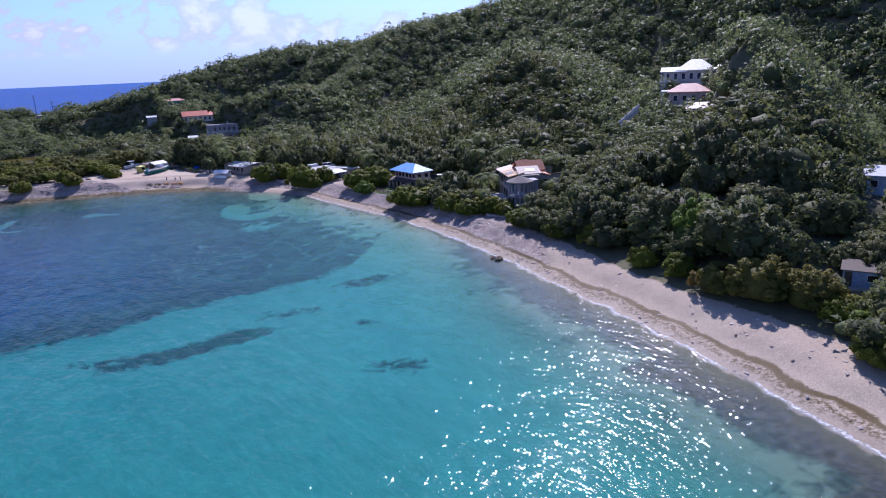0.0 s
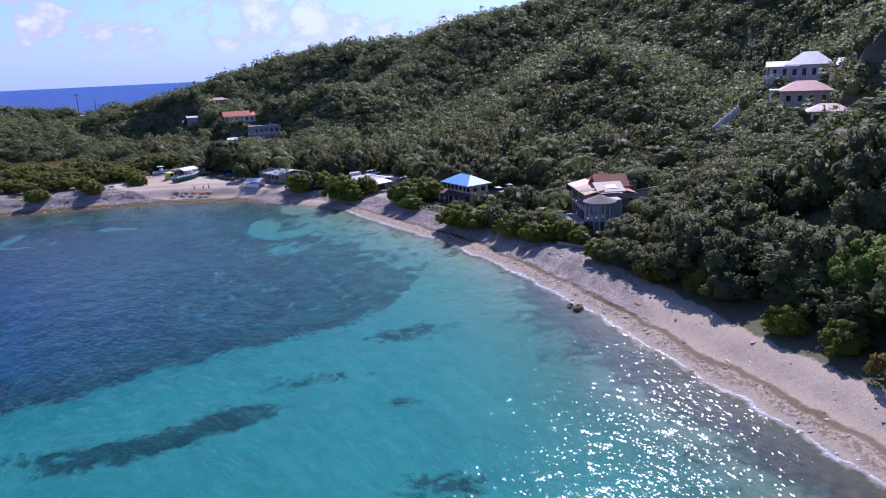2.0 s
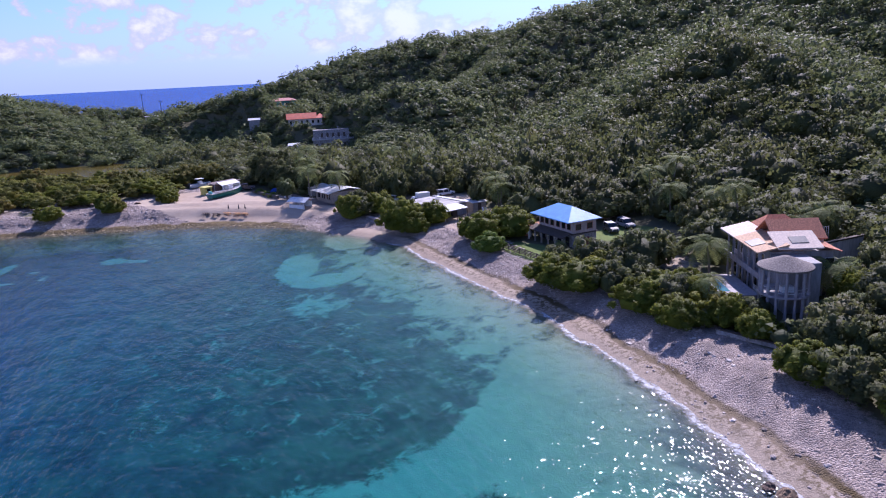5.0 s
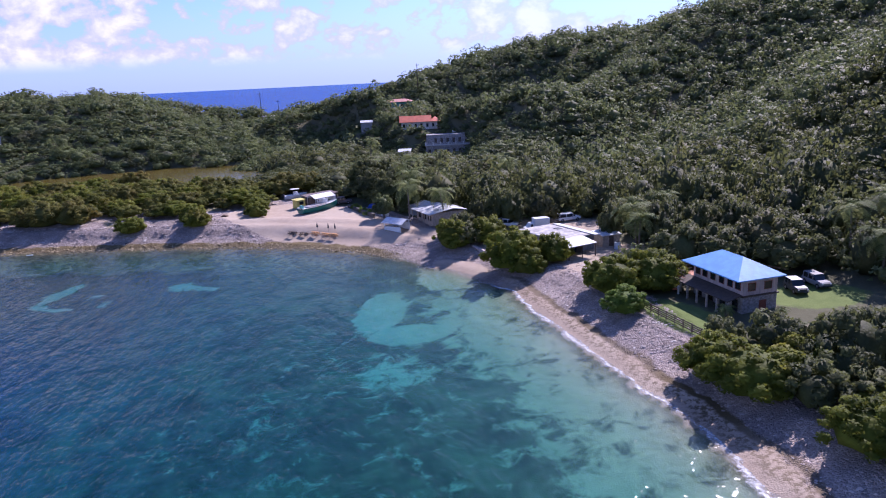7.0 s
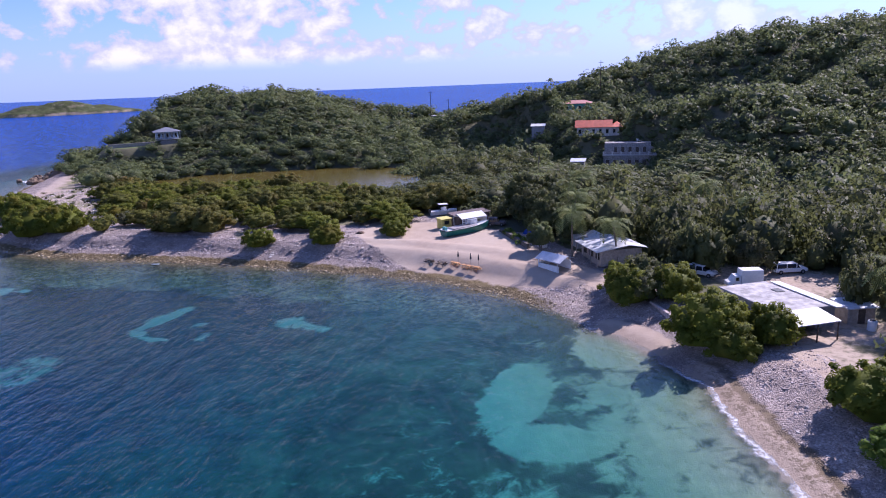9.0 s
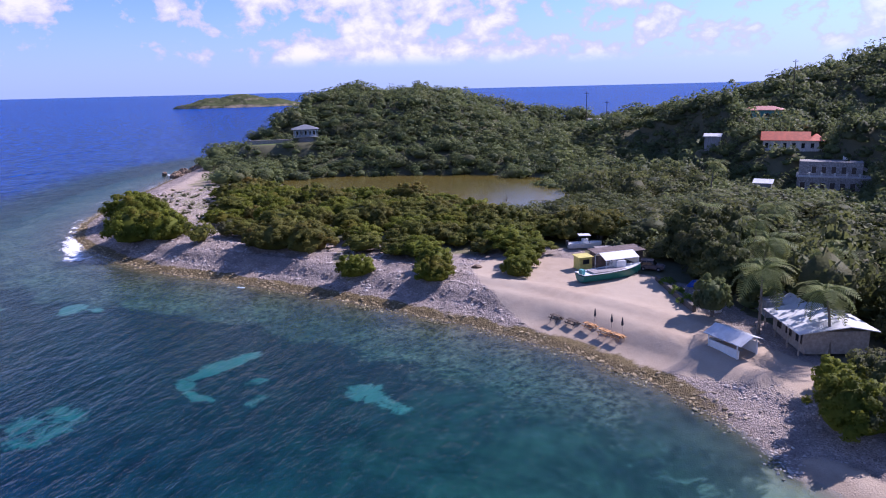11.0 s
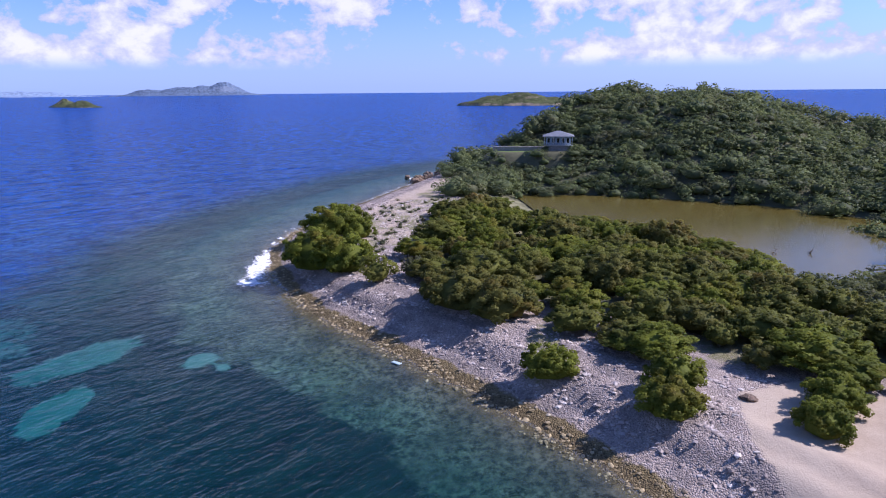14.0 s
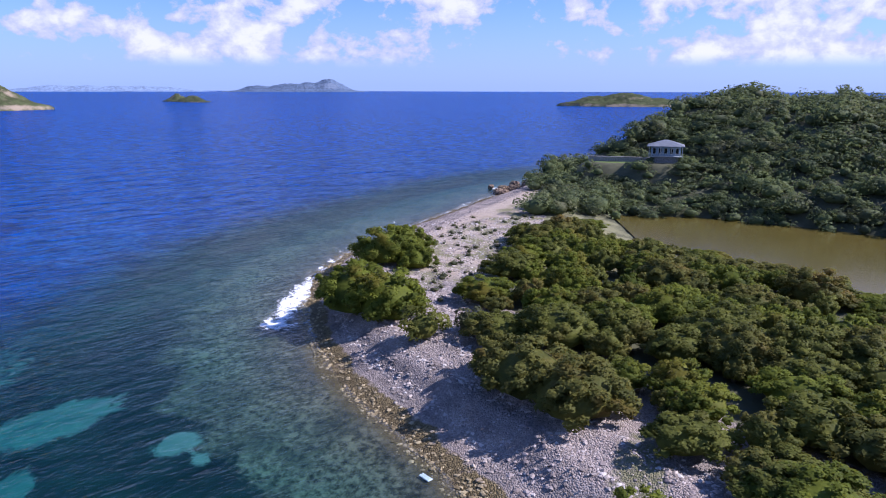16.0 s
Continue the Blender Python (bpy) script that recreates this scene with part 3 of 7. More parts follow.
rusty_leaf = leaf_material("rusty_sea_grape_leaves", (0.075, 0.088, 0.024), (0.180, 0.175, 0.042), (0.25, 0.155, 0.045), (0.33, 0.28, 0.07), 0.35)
# a darker copy of the foliage: the shade of backlit trees in its colours
shaded_leaf = leaf_material("shaded_tree_leaves", (0.055, 0.068, 0.038), (0.132, 0.150, 0.056), (0.145, 0.132, 0.068), (0.23, 0.255, 0.08), 0.18)
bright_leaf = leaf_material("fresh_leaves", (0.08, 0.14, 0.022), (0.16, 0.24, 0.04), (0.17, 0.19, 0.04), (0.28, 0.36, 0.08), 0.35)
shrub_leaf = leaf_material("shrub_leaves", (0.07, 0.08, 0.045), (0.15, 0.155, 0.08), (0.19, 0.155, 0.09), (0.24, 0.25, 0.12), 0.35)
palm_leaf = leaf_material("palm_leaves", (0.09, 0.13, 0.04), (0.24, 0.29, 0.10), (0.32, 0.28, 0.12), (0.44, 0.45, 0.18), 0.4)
bark_mat, n = material("bark")
pos = n("ShaderNodeNewGeometry").outputs["Position"]
c = n.mix(n.noise(pos, 3.0, 4), (0.09, 0.07, 0.05), (0.26, 0.22, 0.18))
n.put(n.out.inputs[0], n("ShaderNodeBsdfPrincipled", {"Base Color": c, "Roughness": 0.9, "Normal": n.bump(n.noise(pos, 9, 4), 0.6, 0.05)}).outputs[0])

def ball(level):
    """Corners and faces of a unit ball of triangles."""
    b_ = bmesh.new()
    bmesh.ops.create_icosphere(b_, subdivisions=level, radius=1)
    v = np.array([q.co[:] for q in b_.verts])
    f = np.array([[q.index for q in face.verts] for face in b_.faces])
    b_.free()
    return v, f


BALLS = {k: ball(k) for k in (1, 2, 3)}


def crown(seed, lobes, leaves, size, tall=0.62, base=0.45, level=2, fill=0.62, flat=0.45, clump=1.0):
    """A crown of unit radius: clumps of leaves set unevenly over a dense inside. Returns corners, three-sided faces and normals."""
    r = np.random.RandomState(seed)
    c, q = [], []
    for k in range(lobes):
        rise_ = 1 - ((k + 0.3) / lobes) ** 0.85 * 1.18
        a = 2.4 * k + r.uniform(-0.5, 0.5)
        far = r.uniform(0.58, 0.86)
        flat_ = math.sqrt(max(0.0, 1 - max(rise_, -0.9) ** 2))
        c.append(np.array([far * flat_ * math.cos(a), far * flat_ * math.sin(a), far * rise_]))
        q.append(r.uniform(0.62, 1.25) * 1.15 / math.sqrt(lobes + 2) * clump)
    c, q = np.array(c), np.array(q)
    squash = np.array([1, 1, tall])
    v, f = BALLS[level]
    V = [v * fill * r.uniform(0.86, 1.12, (len(v), 1))]
    V[0][:, 2] = np.maximum(V[0][:, 2], -flat)
    F, N, at = [f], [v], len(v)
    bv, bf = BALLS[1]
    if lobes > 10:
        for p, w_ in zip(c, q):
            V.append(p + bv * w_ * 0.74 * r.uniform(0.85, 1.1, (12, 1)))
            F.append(bf + at)
            N.append(bv * 0.8 + p)
            at += 12
    m = leaves
    k = r.choice(lobes, m, p=q ** 2 / (q ** 2).sum())
    d = r.normal(size=(m, 3)) + 0.55 * c[k] / np.linalg.norm(c[k], axis=1)[:, None]
    d[:, 2] += 0.25
    d /= np.linalg.norm(d, axis=1)[:, None]
    p = c[k] + d * (q[k] * r.uniform(0.8, 1.12, m))[:, None]
    nrm = d + np.array([0, 0, 0.3]) + 0.75 * r.normal(size=(m, 3))
    nrm /= np.linalg.norm(nrm, axis=1)[:, None]
    t = np.cross(nrm, r.normal(size=(m, 3)))
    t /= np.linalg.norm(t, axis=1)[:, None]
    b = np.cross(nrm, t)
    l = size * r.uniform(0.6, 1.4, (m, 1))
    tri = np.stack([p - t * l * 0.9 - b * l * 0.5, p + t * l * 0.9 - b * l * 0.55, p + b * l * 1.05 - nrm * l * 0.25], 1).reshape(-1, 3)
    # a leaf leans towards the round of its clump
    lean = d * 0.8 + 0.35 * p + 0.45 * nrm
    out = np.concatenate(V + [tri]) * squash + np.array([0, 0, base])
    normals = np.concatenate(N + [np.repeat(lean, 3, 0)]) / squash
    normals /= np.linalg.norm(normals, axis=1)[:, None]
    return out, np.concatenate(F + [np.arange(3 * m).reshape(m, 3) + at]), normals


def tube(path, radii, sides=7):
    """Corners and faces of a tapered limb along a path."""
    path = np.array(path, float)
    V = []
    for k, (p, rad) in enumerate(zip(path, radii)):
        d = path[min(k + 1, len(path) - 1)] - path[max(k - 1, 0)]
        d /= np.linalg.norm(d)
        a = np.cross(d, (0.3, 0.9, 0.1))
        a /= np.linalg.norm(a)
        b = np.cross(d, a)
        for q in range(sides):
            w_ = 6.283 * q / sides
            V.append(p + rad * (a * math.cos(w_) + b * math.sin(w_)))
    F = [[k * sides + q, k * sides + (q + 1) % sides, (k + 1) * sides + (q + 1) % sides, (k + 1) * sides + q]
         for k in range(len(path) - 1) for q in range(sides)]
    return np.array(V), np.array(F)


def join(pieces):
    V, F, at = [], [], 0
    for v, f in pieces:
        V.append(v)
        F.append(np.asarray(f) + at)
        at += len(v)
    return np.concatenate(V), np.concatenate(F)


# ---- the wooded hills
# clearings: x, y, radius
CLEAR_SHORE = [(-9.4, 200.6, 13), (1.5, 202.5, 11.5), (-5, 191, 5.5), (-27, 226, 5.5), (-22, 224, 4), (-28, 213, 7.5), (-31, 219, 5), (-16.5, 191.2, 8.3),
    (21.1, 171, 7.5), (21.5, 179, 8), (18.0, 162.0, 6.6), (13, 169, 5.5), (12, 177, 5.5), (13.5, 158.5, 4.0), (8.5, 179, 4.5), (31.0, 181, 5), (-36.6, 224.2, 11.2), (-41.3, 238.4, 11.8), (-38.9, 246.6, 7.1), (-28.3, 227.7, 5.9), (-50.7, 239.5, 5.9)]
CLEAR_HILL = [(42, 89, 5.5), (47, 85, 4.5), (37.5, 93, 4), (77.9, 217.1, 10.6), (70.8, 198.2, 7.7), (68.4, 184.1, 5.3), (57.8, 218.3, 5.3), (56.5, 90.5, 3.8), (54, 86, 3.0), (77.5, 118.5, 5.2), (59, 213.6, 5.9),
    (53.1, 210, 4.7), (64, 176, 6), (63, 166, 5), (67, 192, 5), (74, 208, 5), (58, 208, 4.5), (55, 203, 3.5)]
CLEAR_SAND = [(-67.3, 241.9, 8.3), (-70.8, 231.3, 8.3), (-74.3, 246.6, 4.7), (-94.4, 243.1, 14.2), (-108.6, 245.4, 13), (-82.6, 236, 10.6), (-105, 254.9, 8.3), (-99.1, 251.3, 7.1),
    (-113.3, 256.1, 5.9)]
CLEAR_SADDLE = [(-147.5, 399.5, 5.5), (-122.7, 364.6, 6.5), (-108.6, 354, 7.5), (-147.5, 367, 4.1), (-116.8, 336.3, 2.9), (-297.5, 309.5, 5.5), (-305.6, 297.4, 9.4), (-316.2, 292.6, 7.1),
    (-236, 420.1, 4.7), (-239.5, 413, 4.7), (-104, 343, 7), (-114, 346, 4.5), (-97, 346, 4.5), (-301, 303, 4.5), (-290, 304, 3.5), (-147, 391, 5.5), (-107, 346, 8), (-118, 358, 5)]
CLEAR = CLEAR_SHORE + CLEAR_HILL + CLEAR_SAND + CLEAR_SADDLE


def open_ground(x, y):
    d, wide = shore(x, y)
    pond, _ = outline(POND, x, y)
    ok = (d > wide) & (pond < -1.0)
    for cx, cy, rad in CLEAR:
        ok &= np.hypot(x - cx, y - cy) > rad
    return ok, d


def wood(name, label, x, y, tall, spread, variants, seed, leaf, lift=0.0):
    """One mass of trees at the given places."""
    r = np.random.RandomState(seed)
    z = height(x, y)
    pieces_v, pieces_f, pieces_n, at = [], [], [], 0
    kind = r.randint(0, len(variants), len(x))
    for k, (v, f, nm) in enumerate(variants):
        pick = np.where(kind == k)[0]
        if not len(pick):
            continue
        a = r.uniform(0, 6.283, len(pick))
        sx = spread[pick] * r.uniform(0.85, 1.15, len(pick))
        sy = spread[pick] * r.uniform(0.85, 1.15, len(pick))
        ca, sa = np.cos(a)[:, None], np.sin(a)[:, None]
        vx, vy = v[None, :, 0] * sx[:, None], v[None, :, 1] * sy[:, None]
        out = np.stack([vx * ca - vy * sa + x[pick, None], vx * sa + vy * ca + y[pick, None],
                        v[None, :, 2] * tall[pick, None] + z[pick, None] + lift], -1)
        pieces_v.append(out.reshape(-1, 3))
        nx, ny = nm[None, :, 0] * np.ones((len(pick), 1)), nm[None, :, 1] * np.ones((len(pick), 1))
        pieces_n.append(np.stack([nx * ca - ny * sa, nx * sa + ny * ca, nm[None, :, 2] * np.ones((len(pick), 1))], -1).reshape(-1, 3))
        pieces_f.append((f[None] + (np.arange(len(pick)) * len(v))[:, None, None] + at).reshape(-1, 3))
        at += len(pick) * len(v)
    me = mesh_from(name, np.concatenate(pieces_v), np.concatenate(pieces_f), 3, True)
    me.normals_split_custom_set_from_vertices(np.concatenate(pieces_n))
    me.materials.append(leaf)
    return tagged(new(name, me), label, "trees", kind="stuff")


def scatter(x0, x1, y0, y1, step, seed):
    r = np.random.RandomState(seed)
    x, y = np.meshgrid(np.arange(x0, x1, step), np.arange(y0, y1, step))
    x, y = x.ravel() + r.uniform(-0.45, 0.45, x.size) * step, y.ravel() + r.uniform(-0.45, 0.45, y.size) * step
    return x, y


far_crowns = [crown(20 + k, 8, 200, 0.094, tall=0.74, base=0.34, level=1, fill=0.52, clump=1.1) for k in range(12)]
under_crowns = [crown(80 + k, 4, 46, 0.16, tall=0.7, base=0.30, level=1, fill=0.6) for k in range(6)]
near_crowns = [crown(60 + k, 22, 1300, 0.046, tall=0.78, base=0.40, level=1, fill=0.58) for k in range(8)]
mid_crowns = [crown(40 + k, 9, 430, 0.070, tall=0.76, base=0.38, level=2, fill=0.58, clump=1.05) for k in range(10)]
x, y = scatter(-395, 235, 20, 560, 5.6, 5)
ok, d = open_ground(x, y)
h0 = height(x, y)
strip = (x < -113) & (x > -262) & (y < 290) & (outline(POND, x, y)[0] < -1) & (d < 95)
strip &= ~((x > -151) & (y > 268))
ok &= ~strip & ~((x > -78) & (x < -54) & (y < 224)) & (h0 < 95)
# only slopes that look down on the bay carry trees
seen = np.zeros(len(x), bool)
for ex, ey, ez in ((0, 0, 37), (-6, 70, 35), (-12, 110, 34), (-30, 150, 34), (-60, 180, 34), (-93, 200, 35)):
    worst = np.full(len(x), -9.0)
    for q in np.linspace(0.12, 0.93, 34):
        px, py = ex + (x - ex) * q, ey + (y - ey) * q
        far = np.hypot(px - ex, py - ey)
        worst = np.maximum(worst, (height(px, py) + 1.5 - ez) / far)
    seen |= (h0 + 7.5 - ez) / np.hypot(x - ex, y - ey) > worst
ok &= seen & (x < 0.68 * y + 24)
close = ((x > -34) & (y < 226) & (d < 42)) | ((x > -45) & (x < 5) & (y < 236)) | ((x > -62) & (x < -10) & (y < 250))
near = ((x > -345) & (x < -130) & (y < 345) & (d > 0)) | ((x > -42) & (y < 236) & (d < 70)) | ((x > -130) & (y < 305) & (y > 212) & (x < 48))
rr = np.random.RandomState(9)
tall = 4.8 + 2.2 * wave(x, y, 26, 21) + rr.uniform(-0.9, 1.2, len(x))
tall = np.where(near & (x > -90) & (x < 8) & (y > 228) & (y < 268), tall + 2.6, tall)
tall = np.where((x > -140) & (x < -66) & (y > 262) & (y < 335), tall * 0.62, tall)
tall = np.where(d < 26, np.minimum(tall, 3.4 + d * 0.1) + 1.3 * smooth((x - 8) / 8) * smooth((150 - y) / 10) * smooth((y - 96) / 10), tall)
spread = 3.1 + 1.5 * smooth((x - 8) / 8) * smooth((150 - y) / 10) * (d < 26) + 0.7 * wave(x, y, 18, 22) + 4.0 * rr.uniform(size=len(x)) ** 3 + rr.uniform(-0.6, 0.6, len(x))
tall = tall * np.clip(spread / 3.9, 0.75, 1.4)
for cx, cy, rad in CLEAR:
    ok &= np.hypot(x - cx, y - cy) > rad + 1.0 * np.maximum(spread - 3.6, 0)
home = np.hypot(x + 288, y - 300) < 26
tall = np.where(home, tall * 0.6, tall)
tall = np.where((x < -165) & (d > 12), tall * 0.66, tall)
tall = np.where((x > -165) & (y > 330), tall * 0.85, tall)
low = ((x > -135) & (x < -76) & (y > 296) & (y < 352)) | ((x > 52) & (x < 74) & (y > 150) & (y < 214))
tall = np.where(low, np.minimum(tall, 2.5), tall)
tall = np.where((x > -172) & (x < -112) & (y > 250) & (y < 312), np.minimum(tall, 2.9), tall)
# trees above the east beach stand back far enough to leave its sand in the sun
SUNLIT_Y = [60, 88, 99, 106, 110, 114, 122, 136, 150]
SUNLIT_X = [42.5, 37.7, 36, 33, 30, 26.5, 22.5, 15.4, 8]


def leaves_sun(x, y, top, reach):
    """True where a crown of this height over the beach keeps its shadow off the open sand."""
    slant = top / math.tan(SUN_EL)
    tip = y - slant * math.cos(SUN_AZ)
    free = x - slant * math.sin(SUN_AZ) - 0.55 * reach > np.interp(tip, SUNLIT_Y, SUNLIT_X)
    return free | (x < 8) | (y > 156) | (y < 62)


for cx, cy, rad in ((43.8, 91.6, 8.5), (48.4, 87.2, 7.5), (39.0, 96.2, 7.0), (36.6, 104.4, 5.0), (32.8, 110.8, 4.5)):
    ok &= np.hypot(x - cx, y - cy) > rad
rise = h0 - 1.2
for share in (0.85, 0.85, 0.85, 0.85):
    tall = np.where(leaves_sun(x, y, rise + tall, spread), tall, np.maximum(tall * share, 2.0))
    spread = np.where(leaves_sun(x, y, rise + tall, spread), spread, np.maximum(spread * 0.92, 2.2))
ok &= leaves_sun(x, y, rise + tall * 0.92, spread)
head = x < -165
for name, label, pick, crowns in (
        ("hill_forest", "dense green scrub forest covering the steep hillside", ok & ~near & ~head, far_crowns),
        ("headland_forest", "dense green scrub forest on the low headland", ok & ~near & head, far_crowns),
        ("valley_forest", "green trees filling the valley behind the bay, leaves coloured darker for shade", ok & near & ~close & ~head, mid_crowns),
        ("headland_forest", "green scrub forest round the pond and on the headland", ok & near & ~close & head, mid_crowns),
        ("shore_forest", "green trees crowding the foot of the hill, leaves coloured darker for shade", ok & near & close, near_crowns)):
    wood(name, label, x[pick], y[pick], tall[pick], spread[pick], crowns, 3, forest_leaf if name in ("hill_forest", "headland_forest") else shaded_leaf)

# ---- undergrowth between the trees of the slopes
ux, uy = scatter(-395, 235, 60, 560, 5.2, 33)
uok, ud = open_ground(ux, uy)
uok &= (ux < 0.68 * uy + 24) & (ud > 14) & (height(ux, uy) < 95) & ~((ux < -113) & (ux > -262) & (uy < 290) & (ud < 95))
uok &= leaves_sun(ux, uy, height(ux, uy) + 1.6, 2.6)
near_tree = np.zeros(len(ux), bool)
tx, ty = x[ok], y[ok]
for k in range(len(ux)):
    if uok[k]:
        gap = np.hypot(tx - ux[k], ty - uy[k]).min()
        near_tree[k] = 2.2 < gap < 9.0
ux, uy = ux[uok & near_tree], uy[uok & near_tree]
rr = np.random.RandomState(34)
wood("undergrowth", "low green scrub filling the gaps between the trees", ux, uy, rr.uniform(2.0, 3.6, len(ux)), rr.uniform(2.0, 3.2, len(ux)), under_crowns, 35, forest_leaf)

# ---- low scrub on the banks round the houses
for name, x0, x1, y0, y1, step, seed in (("saddle_scrub", -190, -86, 332, 404, 3.3, 71), ("hillside_scrub", 42, 98, 150, 236, 3.6, 72)):
    x, y = scatter(x0, x1, y0, y1, step, seed)
    ok = np.ones(len(x), bool)
    for cx, cy, rad in ((-123.5, 366.5, 7.5), (-107.5, 355, 8.5), (-148, 399, 6), (-148, 367, 2.6), (-117.4, 336.6, 2.4), (78, 219, 9), (85, 219, 5), (69.6, 200.6, 6), (68.3, 182.8, 4), (58, 216.5, 3.4)):
        ok &= np.hypot(x - cx, y - cy) > rad
    rr = np.random.RandomState(seed)
    wood(name, "low green scrub covering the bank round the houses", x[ok], y[ok], rr.uniform(1.7, 3.2, ok.sum()), rr.uniform(1.8, 3.1, ok.sum()), under_crowns, seed, forest_leaf)

# ---- trees that stand singly
def tree_parts(seed, lobes, leaves, size, trunk_h=0.45, tall=0.70, base=0.48):
    v, f, nm = crown(seed, lobes, leaves, size, tall=tall, base=base, flat=0.38)
    cm = mesh_from("crown", v, f, 3, True)
    cm.normals_split_custom_set_from_vertices(nm)
    r = np.random.RandomState(seed + 500)
    limbs = []
    for k in range(4):
        a = 1.57 * k + r.uniform(-0.5, 0.5)
        o = np.array([math.cos(a), math.sin(a), 0])
        limbs.append(tube([o * 0.03 + (0, 0, -0.06), o * 0.10 + (0, 0, 0.2), o * 0.28 + (0, 0, trunk_h), o * 0.48 + (0, 0, trunk_h + 0.22)],
                          [0.055, 0.042, 0.03, 0.012], 6))
    tv, tf = join(limbs)
    tm = mesh_from("trunk", tv, tf, 4)
    tm.materials.append(bark_mat)
    return cm, tm


TREE_MESH = {}


def tree(x, y, wide, tall, kind, label, category="tree", group="", leaf=None, turn=None, sink=0.0):
    """A tree or bush as a thing of trunk and crown; its meshes are shared by kind."""
    leaf = leaf or grape_leaf
    key = (kind, leaf.name)
    if key not in TREE_MESH:
        seed, lobes, leaves, size = kind
        cm, tm = tree_parts(seed, lobes, leaves, size)
        cm.materials.append(leaf)
        TREE_MESH[key] = (cm, tm)
    cm, tm = TREE_MESH[key]
    top = tagged(new("tree" if category == "tree" else "bush"), label, category, group)
    turn = random.uniform(0, 360) if turn is None else turn
    top.matrix_world = pose(x, y, ground_at(x, y) - 0.05 - sink, 0, 0, turn)
    for name, me in (("trunk", tm), ("crown", cm)):
        o = new(name, me)
        o.parent = top
        o.scale = (wide, wide * random.uniform(0.9, 1.1), tall)
    return top


random.seed(11)
KINDS = [(100 + k, 30, 1700, 0.048) for k in range(7)]
FINE = [(110 + k, 52, 4200, 0.034) for k in range(6)]
SMALL = [(120 + k, 9, 700, 0.08) for k in range(4)]
sx, sy = scatter(-262, -113, 208, 296, 6.2, 15)
sok, sdist = open_ground(sx, sy)
spond = outline(POND, sx, sy)[0]
keep = sok & (sx < -114) & (sx > -258) & (spond < -3.0) & (sy < 294)
keep &= ~((sx > -151) & (sy > 270)) & ~((sx < -232) & (sy > 264))
# the seaward edge of the thicket
EDGE_X = [-258, -245, -236, -213, -190, -175, -160, -152, -146, -138, -134, -128, -118]
EDGE_Y = [276, 258, 238, 230, 224, 221, 229, 226.5, 228.5, 231.5, 234, 240, 254]
keep &= sy > np.interp(sx, EDGE_X, EDGE_Y)
for a, b in zip(sx[keep], sy[keep]):
    wd_ = random.choice((2.6, 3.4, 4.2, 4.8, 5.6)) * random.uniform(0.9, 1.1)
    hh = (1.9 + 0.5 * wd_) * random.uniform(0.85, 1.15) * (0.55 if outline(POND, np.array([a]), np.array([b]))[0][0] > -17 else 1.0)
    front = b - np.interp(a, EDGE_X, EDGE_Y)
    hh *= 0.72 + 0.28 * float(smooth((front - 2) / 7))
    tree(a, b, wd_, hh, random.choice(KINDS if wd_ < 4.9 else FINE),
         "low olive-green sea grape tree in the thicket before the pond", group="thicket before the pond", leaf=random.choice((grape_leaf, grape_leaf, olive_leaf, olive_leaf, rusty_leaf)))

# low grey-green tufts on the dry top of the spit
tx, ty = scatter(-262, -190, 216, 262, 2.3, 88)
td, tw = shore(tx, ty)
rr = np.random.RandomState(89)
pick = (td > 14) & (td < tw + 4) & (rr.uniform(size=len(tx)) < 0.28 + 0.35 * wave(tx, ty, 15, 11))
wood("spit_scrub", "low grey-green tufts scattered over the stony spit", tx[pick], ty[pick], rr.uniform(0.4, 1.0, pick.sum()), rr.uniform(0.5, 1.3, pick.sum()), under_crowns, 90, shrub_leaf)

# bushes and single trees on the open beach: x, y, width, height
for bx, by, wd, ht, what in [
        (-135.6, 223.4, 3.7, 4.1, "round dark green bush alone on the cobble beach"),
        (-121.8, 229.6, 4.0, 4.1, "round green bush on the cobbles"), (-125.7, 233.0, 3.6, 4.3, "round green bush on the cobbles"),
        (-113.0, 240.2, 3.5, 3.5, "low olive bush beside the sand"), (-116.2, 244.8, 3.7, 3.9, "low olive bush beside the sand"),
        (-221.2, 213.0, 7.4, 7.2, "broad green sea grape bush on the stony spit"), (-227.1, 217.7, 6.0, 6.1, "broad green sea grape bush on the stony spit"),
        (-216.9, 217.7, 4.9, 4.8, "broad green sea grape bush on the stony spit"),
        (-195.3, 205.4, 7.4, 8.4, "bright green sea grape bush at the tip of the beach"), (-189.8, 210.0, 6.6, 7.4, "bright green sea grape bush at the tip of the beach"),
        (-200.5, 206.9, 5.4, 6.2, "bright green sea grape bush at the tip of the beach"),
        (-160.0, 221.6, 6.8, 6.4, "large sea grape bush with rusty leaves"), (-154.6, 225.0, 6.4, 6.0, "large sea grape bush with rusty leaves"),
        (-164.6, 220.4, 4.4, 5.0, "large sea grape bush with rusty leaves")]:
    tree(bx, by, wd, ht, random.choice(FINE), what, "bush", leaf=rusty_leaf if "rusty" in what else grape_leaf, sink=0.2 * ht)
tree(-177.8, 213.1, 3.3, 4.0, SMALL[0], "sparse grey-green shrub on the cobbles", "shrub", leaf=olive_leaf, sink=0.3)
tree(-179.8, 219.7, 2.3, 3.3, SMALL[1], "dry greyish shrub on the cobbles", "shrub", leaf=shrub_leaf, sink=0.3)
# along the eastern shore
def shore_trees(rows):
    for bx, by, wd, ht, leaf, what in rows:
        tree(bx, by, wd, ht, random.choice(FINE), what, "tree" if ht > 3.5 else "bush", leaf=leaf, sink=0.18 * ht)


